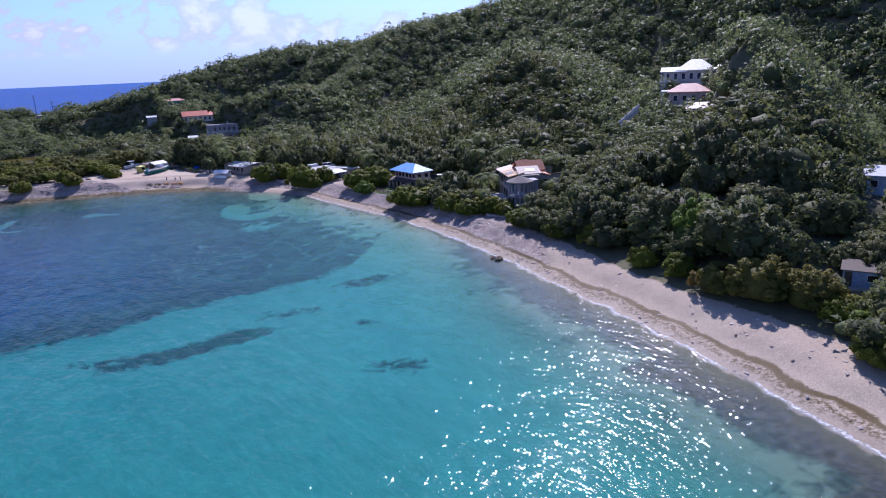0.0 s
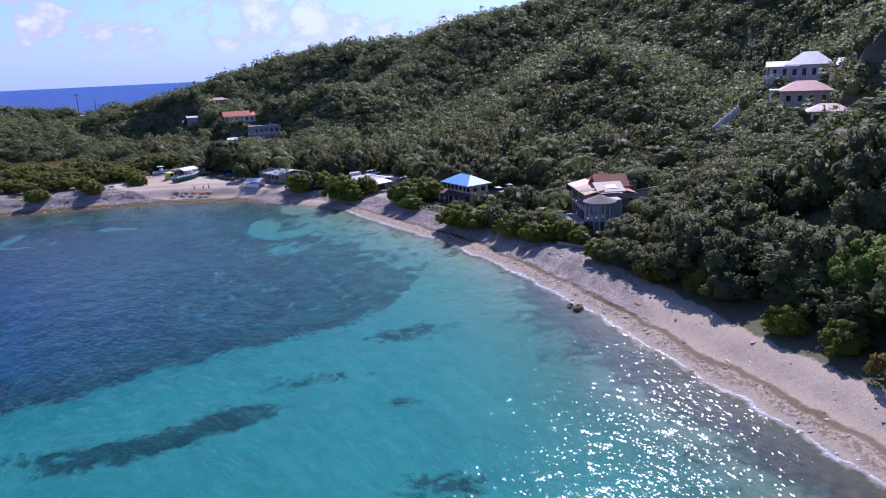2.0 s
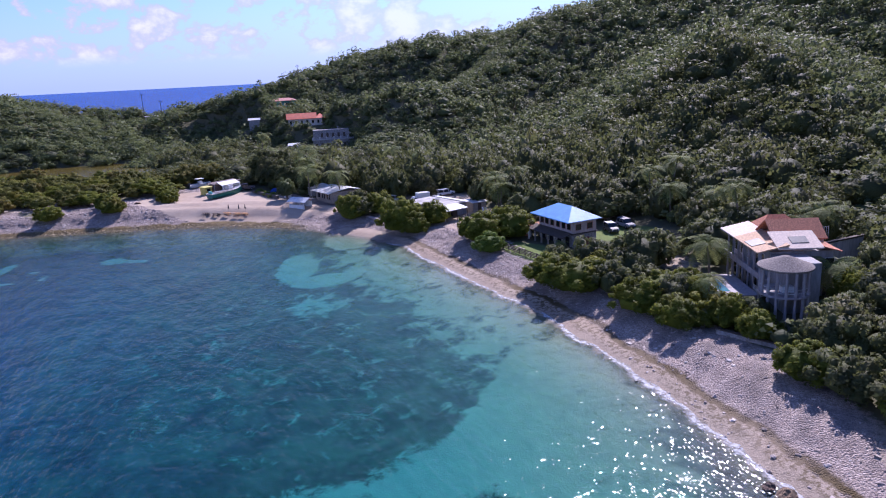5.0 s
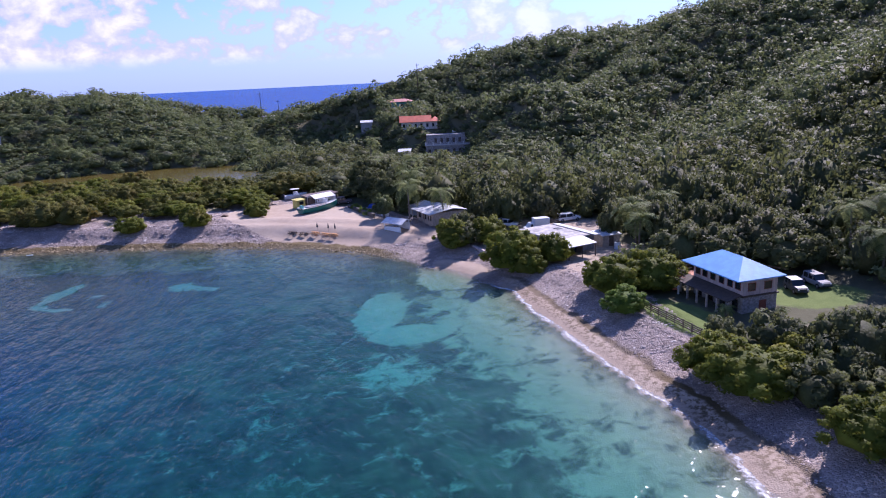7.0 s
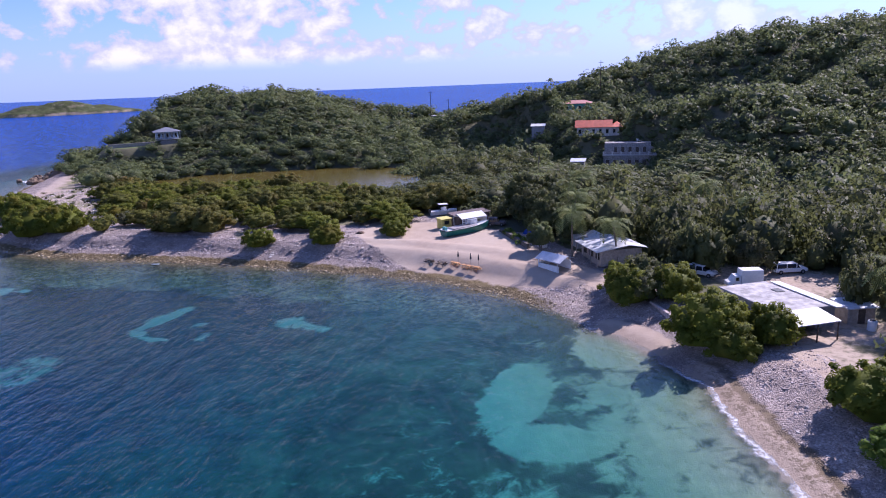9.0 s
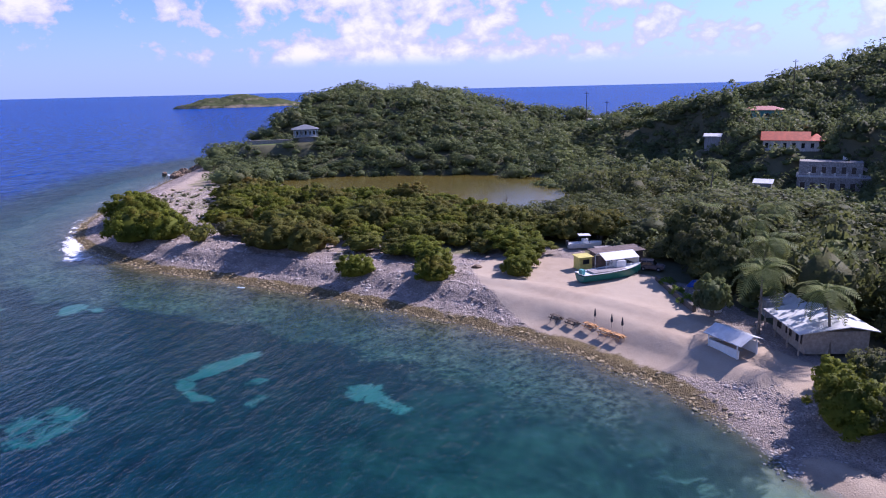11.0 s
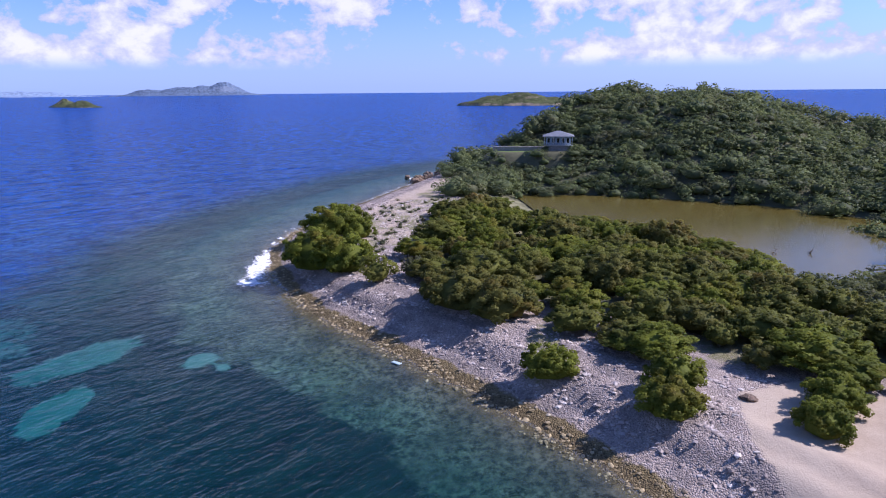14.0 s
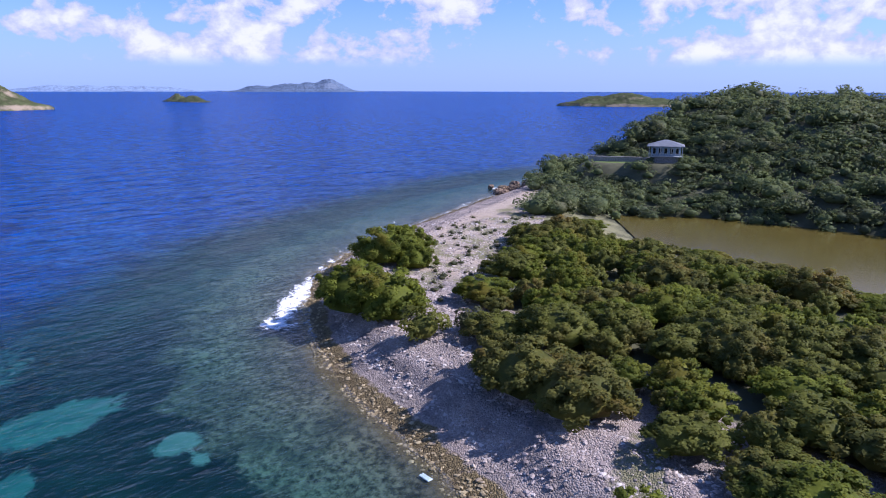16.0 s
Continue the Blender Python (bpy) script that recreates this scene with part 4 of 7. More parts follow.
shore_trees([(43.8, 91.6, 5.6, 6.6, rusty_leaf, "large sea grape tree with yellow-green leaves over the sand"),
             (48.4, 87.2, 4.7, 5.9, rusty_leaf, "large sea grape tree with yellow-green leaves over the sand"),
             (39.0, 96.2, 4.0, 4.8, rusty_leaf, "large sea grape tree with yellow-green leaves over the sand"),
             (36.6, 104.4, 3.2, 4.0, grape_leaf, "round sea grape bush at the top of the beach"),
             (32.8, 110.8, 3.0, 3.6, grape_leaf, "round sea grape bush at the top of the beach"),
             (48.4, 70.8, 4.0, 4.0, grape_leaf, "green bush at the top of the beach"),
             (51.9, 77.9, 4.0, 3.5, bright_leaf, "fresh green bush at the top of the beach"),
             (-6.5, 175.8, 5.7, 5.4, grape_leaf, "broad sea grape tree below the blue-roofed house"),
             (-10.6, 179.9, 4.2, 4.7, grape_leaf, "broad sea grape tree below the blue-roofed house"),
             (-1.2, 179.9, 4.5, 4.7, grape_leaf, "broad sea grape tree below the blue-roofed house"),
             (1.8, 166.4, 4.5, 4.6, grape_leaf, "sea grape tree leaning over the stones"),
             (6.5, 161.1, 4.2, 4.2, grape_leaf, "sea grape tree leaning over the stones"),
             (5.3, 171.1, 4.0, 4.2, grape_leaf, "sea grape tree leaning over the stones"),
             (-21.9, 196.4, 3.6, 3.7, bright_leaf, "bright yellow-green bush above the stones"),
             (-24.6, 204.5, 5.8, 6.0, grape_leaf, "dark sea grape tree above the stones"),
             (-19.1, 207.0, 5.4, 6.2, grape_leaf, "dark sea grape tree above the stones")])
shore_trees([(-43.6, 217.0, 5.9, 7.6, grape_leaf, "large round dark sea grape tree before the flat-roofed house"),
             (-40.2, 214.6, 3.8, 4.6, grape_leaf, "low sea grape tree spreading over the stones"),
             (-36.6, 219.4, 3.9, 5.2, grape_leaf, "smaller dark sea grape tree before the flat-roofed house"),
             (-57.6, 226.4, 4.3, 5.6, grape_leaf, "dark sea grape tree beside the little cove"),
             (-52.2, 231.0, 4.2, 5.6, grape_leaf, "dark sea grape tree beside the little cove"),
             (-60.6, 232.3, 3.2, 4.6, grape_leaf, "dark sea grape tree beside the little cove"),
             (16.5, 146.3, 4.2, 4.2, grape_leaf, "dark green bush at the foot of the slope"),
             (22.8, 134.8, 4.0, 4.4, grape_leaf, "dark green bush at the foot of the slope"),
             (28.4, 125.4, 3.8, 4.4, grape_leaf, "dark green bush at the foot of the slope"),
             (30.7, 132.2, 4.7, 6.4, forest_leaf, "tall dark tree on the slope"),
             (19.8, 154.6, 3.0, 3.4, forest_leaf, "dark bush below the villa"),
             (8.8, 166.4, 3.4, 4.6, grape_leaf, "green bush before the pool terrace"),
             (8.6, 172.4, 3.2, 4.2, grape_leaf, "green bush before the pool terrace"),
             (11.4, 160.8, 3.4, 4.4, grape_leaf, "green bush before the pool terrace"),
             (14.4, 156.6, 3.0, 3.6, grape_leaf, "green bush before the pool terrace"),
             (15.0, 161.6, 2.6, 3.6, forest_leaf, "dark shrub at the foot of the villa"),
             (24.5, 158.5, 3.6, 4.6, forest_leaf, "dark tree beside the porch of the villa"),
             (27.5, 164.5, 3.4, 5.4, grape_leaf, "light green tree beside the villa"),
             (60.5, 93.5, 3.6, 5.6, shaded_leaf, "dark tree overhanging the beach cabin"),
             (50.0, 82.5, 3.6, 3.6, grape_leaf, "green tree before the beach cabin"),
             (55.5, 80.0, 3.6, 3.8, bright_leaf, "fresh green bush before the beach cabin"),
             (42.5, 112.1, 5.9, 8.3, bright_leaf, "tall light green tree on the slope")])

# ---------------------------------------------------------------- building helpers
def plain(name, colour, rough=0.7, metal=0.0, vary=0.25, grain=2.5, bump=0.15, streak=False):
    """A painted or bare surface with blotches, fine grain and some relief."""
    m, n = material(name)
    pos = n("ShaderNodeTexCoord").outputs["Object"]
    v = n("ShaderNodeVectorMath", {0: pos, 1: (1, 1, 0.25) if streak else (1, 1, 1)}, operation="MULTIPLY").outputs[0]
    dark = tuple(c * (1 - vary) for c in colour)
    light = tuple(min(c * (1 + vary * 0.6), 0.95) for c in colour)
    c = n.mix(n.ramp(n.noise(v, grain, 5, 0.62), 0.3, 0.72), dark, light)
    c = n.mix(n.ramp(n.noise(v, grain * 0.22, 3), 0.5, 0.75, 0.0, 0.4), c, tuple(q * 0.72 for q in colour))
    n.put(n.out.inputs[0], n("ShaderNodeBsdfPrincipled", {"Base Color": c, "Roughness": rough, "Metallic": metal, "Specular IOR Level": 0.35,
          "Normal": n.bump(n.noise(v, grain * 5, 3), bump, 0.03)}).outputs[0])
    return m


def seamed(name, colour, pitch=0.45, rough=0.4, metal=0.0):
    """Sheet metal with standing seams across local x."""
    m, n = material(name)
    pos = n("ShaderNodeTexCoord").outputs["Object"]
    sx_ = n("ShaderNodeSeparateXYZ", {0: pos}).outputs[0]
    saw = n.math("FRACT", n.math("DIVIDE", sx_, pitch))
    rib = n.ramp(n.math("ABSOLUTE", n.math("SUBTRACT", saw, 0.5)), 0.42, 0.5)
    c = n.mix(n.ramp(n.noise(pos, 0.9, 4), 0.35, 0.7), tuple(q * 0.86 for q in colour), tuple(min(q * 1.08, 0.95) for q in colour))
    c = n.mix(n.math("MULTIPLY", rib, 0.25), c, tuple(q * 0.6 for q in colour))
    n.put(n.out.inputs[0], n("ShaderNodeBsdfPrincipled", {"Base Color": c, "Roughness": rough, "Metallic": metal,
          "Normal": n.bump(rib, 0.3, 0.02)}).outputs[0])
    return m


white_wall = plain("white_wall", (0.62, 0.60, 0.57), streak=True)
# plain grey; on some white houses it is the shaded copy of white_wall
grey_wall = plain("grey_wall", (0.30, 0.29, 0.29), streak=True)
pink_wall = plain("pinkish_wall", (0.52, 0.42, 0.38), streak=True)
stone_wall = plain("rubble_wall", (0.33, 0.31, 0.30), 0.9, vary=0.45, grain=3.0, bump=0.6)
dark_stone = plain("dark_rough_stone", (0.13, 0.115, 0.10), 0.9, vary=0.45, grain=3.0, bump=0.6)
concrete = plain("concrete", (0.50, 0.48, 0.46), 0.85, vary=0.3, streak=True)
dark_wood = plain("dark_wood", (0.10, 0.075, 0.06), 0.8)
red_wood = plain("red_brown_shutter", (0.23, 0.075, 0.055), 0.65)
pale_wood = plain("weathered_wood", (0.40, 0.34, 0.28), 0.85)
orange_wood = plain("orange_pine", (0.60, 0.31, 0.12), 0.6)
terracotta = plain("terracotta_tile", (0.52, 0.20, 0.11), 0.75, vary=0.35, grain=5)
orange_roof = seamed("orange_red_roof", (0.66, 0.14, 0.06), 0.4, 0.5)
blue_roof = seamed("light_blue_roof", (0.15, 0.40, 0.74), 0.5, 0.55)
white_roof = seamed("white_sheet_roof", (0.60, 0.61, 0.62), 0.5, 0.45)
grey_roof = seamed("grey_sheet_roof", (0.20, 0.21, 0.23), 0.5, 0.5)
grey_sheet = seamed("pale_grey_sheet", (0.42, 0.43, 0.46), 0.5, 0.5)
red_roof = seamed("faded_red_roof", (0.55, 0.22, 0.17), 0.45, 0.55)
flat_roof = plain("chalky_flat_roof", (0.44, 0.42, 0.40), 0.85, vary=0.45, grain=0.8)
teal_paint = plain("teal_paint", (0.10, 0.38, 0.37), 0.55)
dark_teal = plain("dark_teal_hull", (0.02, 0.17, 0.15), 0.35, vary=0.2)
yellow_paint = plain("yellow_paint", (0.62, 0.55, 0.16), 0.6)
blue_paint = plain("blue_grey_paint", (0.30, 0.40, 0.52), 0.6)
white_paint = plain("white_gloss", (0.80, 0.80, 0.79), 0.3, vary=0.08)
black_rubber = plain("black_rubber", (0.025, 0.025, 0.026), 0.8)
dark_metal = plain("dark_metal", (0.06, 0.065, 0.07), 0.45)
grey_tarp = plain("grey_tarp", (0.30, 0.27, 0.27), 0.7)
brown_sheet = plain("rusty_sheet", (0.16, 0.12, 0.11), 0.75, vary=0.4, grain=1.2)
cloth_dark = plain("dark_canvas", (0.04, 0.045, 0.06), 0.9)
glass_mat, n = material("window_glass")
n.put(n.out.inputs[0], n("ShaderNodeBsdfPrincipled", {"Base Color": (0.015, 0.02, 0.025), "Roughness": 0.06, "Specular IOR Level": 0.6}).outputs[0])


def box(bm, x0, x1, y0, y1, z0, z1):
    v = [bm.verts.new((x, y, z)) for z in (z0, z1) for y in (y0, y1) for x in (x0, x1)]
    for a, b, c, d_ in ((0, 2, 3, 1), (4, 5, 7, 6), (0, 1, 5, 4), (2, 6, 7, 3), (0, 4, 6, 2), (1, 3, 7, 5)):
        bm.faces.new((v[a], v[b], v[c], v[d_]))
    return v


def part(name, bm, mat, parent, label="", soft=0.0):
    if soft:
        bmesh.ops.bevel(bm, geom=bm.edges[:], offset=soft, segments=1, affect="EDGES")
    me = bpy.data.meshes.new(name)
    bmesh.ops.recalc_face_normals(bm, faces=bm.faces)
    bm.to_mesh(me)
    bm.free()
    me.materials.append(mat)
    o = new(name, me)
    o.parent = parent
    return tagged(o, label)


def block(name, x0, x1, y0, y1, z0, z1, mat, parent, label="", soft=0.03):
    bm = bmesh.new()
    box(bm, x0, x1, y0, y1, z0, z1)
    return part(name, bm, mat, parent, label, soft)


def thing(name, x, y, rz, label, category, group="", z=None):
    e = tagged(new(name), label, category, group)
    e.matrix_world = pose(x, y, ground_at(x, y) if z is None else z, 0, 0, rz)
    return e


def hip_roof(parent, x0, x1, y0, y1, z0, z1, mat, ridge=None, label="", thick=0.14, name="roof"):
    """A hipped roof with thickness; ridge: half length along x."""
    bm = bmesh.new()
    cx, cy = (x0 + x1) / 2, (y0 + y1) / 2
    r_ = max((x1 - x0 - (y1 - y0)) / 2, 0.05) if ridge is None else ridge
    low = [bm.verts.new((x, y, z0 - thick)) for x, y in ((x0, y0), (x1, y0), (x1, y1), (x0, y1))]
    up_ = [bm.verts.new((x, y, z0)) for x, y in ((x0, y0), (x1, y0), (x1, y1), (x0, y1))]
    a, b = bm.verts.new((cx - r_, cy, z1)), bm.verts.new((cx + r_, cy, z1))
    bm.faces.new(low[::-1])
    for k in range(4):
        bm.faces.new((low[k], low[(k + 1) % 4], up_[(k + 1) % 4], up_[k]))
    bm.faces.new((up_[0], up_[1], b, a))
    bm.faces.new((up_[1], up_[2], b))
    bm.faces.new((up_[2], up_[3], a, b))
    bm.faces.new((up_[3], up_[0], a))
    return part(name, bm, mat, parent, label)


def gable_roof(parent, x0, x1, y0, y1, z0, z1, mat, label="", thick=0.12, name="roof"):
    bm = bmesh.new()
    cy = (y0 + y1) / 2
    prof = [(y0, z0 - thick), (y0, z0), (cy, z1), (y1, z0), (y1, z0 - thick), (cy, z1 - thick)]
    A, B = ([bm.verts.new((x, y, z)) for y, z in prof] for x in (x0, x1))
    for k in range(6):
        bm.faces.new((A[k], A[(k + 1) % 6], B[(k + 1) % 6], B[k]))
    bm.faces.new(A[::-1])
    bm.faces.new(B)
    return part(name, bm, mat, parent, label)


def slab_roof(parent, pts, thick, mat, label="", name="roof"):
    """A flat or leaning sheet from four corners."""
    bm = bmesh.new()
    up_ = [bm.verts.new(p_) for p_ in pts]
    low = [bm.verts.new((x, y, z - thick)) for x, y, z in pts]
    k_ = len(pts)
    bm.faces.new(up_)
    bm.faces.new(low[::-1])
    for k in range(k_):
        bm.faces.new((up_[k], low[k], low[(k + 1) % k_], up_[(k + 1) % k_]))
    return part(name, bm, mat, parent, label)


def window(parent, side, at, z, wide, high, face, frame_mat=white_paint, pane_mat=glass_mat, name="window"):
    """A framed window proud of a wall. side: 'x' or 'y' the wall's normal axis, face: its place, at: along the wall."""
    s_ = 1 if face > 0 else -1
    bm = bmesh.new()
    t = 0.07
    for a0, a1, c0, c1 in ((at - wide / 2, at + wide / 2, z, z + t), (at - wide / 2, at + wide / 2, z + high - t, z + high),
                           (at - wide / 2, at - wide / 2 + t, z, z + high), (at + wide / 2 - t, at + wide / 2, z, z + high)):
        lo, hi = sorted((face - s_ * 0.02, face + s_ * 0.07))
        if side == "y":
            box(bm, a0, a1, lo, hi, c0, c1)
        else:
            box(bm, lo, hi, a0, a1, c0, c1)
    fr = part(name, bm, frame_mat, parent)
    lo, hi = sorted((face - s_ * 0.02, face + s_ * 0.025))
    a0, a1 = at - wide / 2 + t, at + wide / 2 - t
    if side == "y":
        block("pane", a0, a1, lo, hi, z + t, z + high - t, pane_mat, fr, soft=0)
    else:
        block("pane", lo, hi, a0, a1, z + t, z + high - t, pane_mat, fr, soft=0)
    return fr


def rail(parent, p0, p1, z0, high, mat, posts=5, bars=2, name="railing", thick=0.06):
    """A straight railing as one part."""
    bm = bmesh.new()
    p0, p1 = np.array(p0, float), np.array(p1, float)
    for k in range(posts + 1):
        q = p0 + (p1 - p0) * k / posts
        box(bm, q[0] - thick / 2, q[0] + thick / 2, q[1] - thick / 2, q[1] + thick / 2, z0, z0 + high)
    along = p1 - p0
    along /= np.linalg.norm(along)
    side = np.array([-along[1], along[0]]) * thick * 0.4
    for k in range(bars):
        zt = z0 + high * (k + 1) / bars
        v = [bm.verts.new((*(q + s_ * side), z_)) for q in (p0, p1) for s_ in (-1, 1) for z_ in (zt - thick, zt)]
        for f in ((0, 1, 3, 2), (4, 6, 7, 5), (0, 2, 6, 4), (1, 5, 7, 3), (0, 4, 5, 1), (2, 3, 7, 6)):
            bm.faces.new([v[i] for i in f])
    return part(name, bm, mat, parent)


def cylinder(bm, x, y, z0, z1, r0, r1=None, sides=10):
    r1 = r0 if r1 is None else r1
    A = [bm.verts.new((x + r0 * math.cos(6.2832 * k / sides), y + r0 * math.sin(6.2832 * k / sides), z0)) for k in range(sides)]
    B = [bm.verts.new((x + r1 * math.cos(6.2832 * k / sides), y + r1 * math.sin(6.2832 * k / sides), z1)) for k in range(sides)]
    for k in range(sides):
        bm.faces.new((A[k], A[(k + 1) % sides], B[(k + 1) % sides], B[k]))
    bm.faces.new(A[::-1])
    bm.faces.new(B)


# ---------------------------------------------------------------- the blue-roofed house
house = thing("house", -8.65, 203.0, -52.2, "two-storey pinkish stone house with a light blue hipped metal roof", "house", z=1.9)
block("lower_wall", -5.1, 5.1, -2.2, 3.1, -0.6, 2.55, stone_wall, house, "purplish-grey stone lower storey")
block("upper_wall", -5.1, 5.1, -2.2, 3.1, 2.75, 4.98, pink_wall, house, "pinkish rendered upper storey")
block("floor_band", -5.3, 5.3, -2.4, 3.3, 2.553, 2.747, dark_wood, house)
hip_roof(house, -5.95, 5.95, -3.7, 3.7, 5.12, 7.1, blue_roof, 2.1, "light blue standing-seam metal roof")
slab_roof(house, [(-5.9, -4.6, 2.35), (5.2, -4.6, 2.35), (5.2, -2.41, 2.95), (-5.9, -2.41, 2.95)], 0.1, dark_wood, "dark sloping porch roof", "porch_roof")
for k in range(6):
    bm = bmesh.new()
    box(bm, -5.6 + 2.1 * k, -5.35 + 2.1 * k, -4.5, -4.25, -0.6, 2.24)
    part("post", bm, pale_wood if k else white_paint, house, soft=0.02)
for k, at in enumerate((-4.1, -2.6, -0.9, 0.9, 2.6, 4.1)):
    window(house, "y", at, 3.35, 1.05, 1.15, -2.2, red_wood)
for at in (-3.6, -1.2, 1.3, 3.7):
    window(house, "y", at, 0.35, 1.1, 1.7, -2.2, dark_wood)
window(house, "x", -0.9, 3.3, 1.2, 1.1, 5.1, red_wood)
window(house, "x", 1.6, 3.3, 1.2, 1.1, 5.1, red_wood)
window(house, "x", 0.9, -0.1, 1.1, 2.0, 5.1, red_wood, red_wood, "door")
window(house, "x", -0.2, 3.0, 1.0, 1.7, -5.1, red_wood)
block("deck", -8.0, -5.12, -3.6, 1.0, 2.45, 2.66, terracotta, house, "terracotta-tiled side deck")
rail(house, (-7.95, -3.55), (-7.95, 0.95), 2.66, 0.95, dark_wood, 4)
rail(house, (-7.95, -3.55), (-5.2, -3.55), 2.66, 0.95, dark_wood, 3)
for px, py in ((-7.8, -3.4), (-7.8, 0.8), (-6.4, -3.4)):
    block("deck_post", px - 0.15, px + 0.15, py - 0.15, py + 0.15, -0.6, 2.448, white_wall, house)
block("landing", -8.6, -6.6, -4.4, -3.7, 0.5, 0.72, terracotta, house, "terracotta landing")
block("step_wall", -9.8, -8.4, -3.4, -2.9, -0.6, 1.0, concrete, house)

garden_fence = thing("fence", -15.2, 192.5, -50.3, "weathered dark timber rail fence above the stones", "fence")
for k in range(9):
    block("post", -6.9 + 1.7 * k, -6.76 + 1.7 * k, -0.07, 0.07, -0.6, 1.15, dark_wood, garden_fence, soft=0.015)
for k in range(4):
    block("fence_rail", -6.9, 6.9, -0.125, -0.075, 0.2 + 0.26 * k, 0.34 + 0.26 * k, dark_wood, garden_fence, soft=0.01)
sea_wall = thing("retaining_wall", -15.9, 191.9, -50.3, "low dark stone retaining wall under the fence", "wall")
block("wall", -7.2, 7.2, -0.3, 0.25, -1.2, -0.1, dark_stone, sea_wall, soft=0.08)
hutch = thing("thatched_hut", -1.0, 219.5, -40, "small hut with a grey-brown pitched roof", "hut")
block("wall", -1.6, 1.6, -1.3, 1.3, -0.4, 2.0, pale_wood, hutch)
gable_roof(hutch, -2.0, 2.0, -1.9, 1.9, 1.95, 3.4, pale_wood, "weathered thatch roof")


# ---------------------------------------------------------------- vehicles
def wheel(parent, x, y, r_=0.36, wide=0.24):
    bm = bmesh.new()
    bmesh.ops.create_cone(bm, cap_ends=True, segments=14, radius1=r_, radius2=r_, depth=wide, matrix=pose(x, y, r_, 90, 0, 0))
    t = part("wheel", bm, black_rubber, parent, "black rubber tyre")
    bm = bmesh.new()
    bmesh.ops.create_cone(bm, cap_ends=True, segments=10, radius1=r_ * 0.55, radius2=r_ * 0.5, depth=wide + 0.03, matrix=pose(x, y, r_, 90, 0, 0))
    part("rim", bm, grey_wall, t)


def shell(bm, sections, half):
    """A car body from side profiles: (x, z low, z high, half width factor)."""
    rings = []
    for x, lo, hi, f in sections:
        w_ = half * f
        rings.append([bm.verts.new(q) for q in ((x, -w_, lo), (x, w_, lo), (x, w_, lo + (hi - lo) * 0.7), (x, w_ * 0.86, hi), (x, -w_ * 0.86, hi), (x, -w_, lo + (hi - lo) * 0.7))])
    for a, b in zip(rings, rings[1:]):
        for k in range(6):
            bm.faces.new((a[k], a[(k + 1) % 6], b[(k + 1) % 6], b[k]))
    bm.faces.new(rings[0][::-1])
    bm.faces.new(rings[-1])


def jeep(x, y, rz, paint, label, roof=white_paint, long=4.5, canopy=False):
    car = thing("car", x, y, rz, label, "car")
    h_ = long / 2
    bm = bmesh.new()
    shell(bm, [(-h_, 0.42, 0.95, 0.96), (-h_ + 0.1, 0.38, 1.05, 1), (h_ - 1.35, 0.38, 1.05, 1), (h_ - 0.25, 0.4, 0.98, 0.97), (h_, 0.45, 0.85, 0.9)], 0.88)
    part("body", bm, paint, car)
    back_ = -h_ + (0.1 if canopy else 0.35)
    bm = bmesh.new()
    shell(bm, [(back_, 1.0, 1.66, 0.93), (h_ - 1.75, 1.0, 1.66, 0.93), (h_ - 1.25, 1.0, 1.05, 0.93)], 0.88)
    part("window", bm, glass_mat, car, "dark glazed cabin")
    block("roof", back_ - 0.05, h_ - 1.7, -0.76, 0.76, 1.662, 1.74, roof, car, soft=0.03)
    for px in (back_ + 0.08, (back_ + h_ - 1.75) / 2, h_ - 1.85):
        for s_ in (-1, 1):
            block("pillar", px - 0.06, px + 0.06, s_ * 0.815 - 0.03, s_ * 0.815 + 0.03, 1.05, 1.66, paint, car, soft=0)
    for px in (-h_ + 0.8, h_ - 0.8):
        for s_ in (-1, 1):
            wheel(car, px, s_ * 0.8)
    for s_ in (-0.6, 0.6):
        block("headlight", h_ - 0.06, h_ + 0.03, s_ - 0.13, s_ + 0.13, 0.66, 0.84, white_paint, car, soft=0.02)
    block("bumper", h_ - 0.02, h_ + 0.12, -0.8, 0.8, 0.42, 0.58, dark_metal, car, soft=0.02)
    return car


jeep(-0.2, 207.6, -68, dark_metal, "dark jeep with a white roof parked on the lawn", white_paint, 3.9)
jeep(2.6, 210.4, -60, grey_wall, "grey estate car parked on the lawn", grey_wall, 4.3)
jeep(-40.6, 251.4, 40, white_paint, "white estate car with a white roof on the dirt yard", white_paint, 5.2, True)
jeep(-52.0, 244.0, -10, white_paint, "white pickup truck half hidden by trees", white_paint, 4.6)

truck = thing("box_truck", -44.6, 240.6, 215, "small white box truck parked behind the flat-roofed house", "truck")
block("cargo_box", -2.2, 1.0, -1.0, 1.0, 0.75, 2.85, white_paint, truck, "white cargo box", 0.05)
bm = bmesh.new()
shell(bm, [(1.08, 0.45, 2.0, 0.95), (1.9, 0.45, 2.0, 0.95), (2.4, 0.45, 1.25, 0.93), (2.95, 0.5, 1.05, 0.9)], 0.95)
part("cab", bm, white_paint, truck)
block("windscreen", 1.35, 1.85, -0.93, 0.93, 1.3, 1.8, glass_mat, truck, soft=0.02)
block("chassis", -2.1, 2.7, -0.5, 0.5, 0.4, 0.72, dark_metal, truck)
for px in (-1.4, 2.1):
    for s_ in (-1, 1):
        wheel(truck, px, s_ * 0.86, 0.4, 0.26)

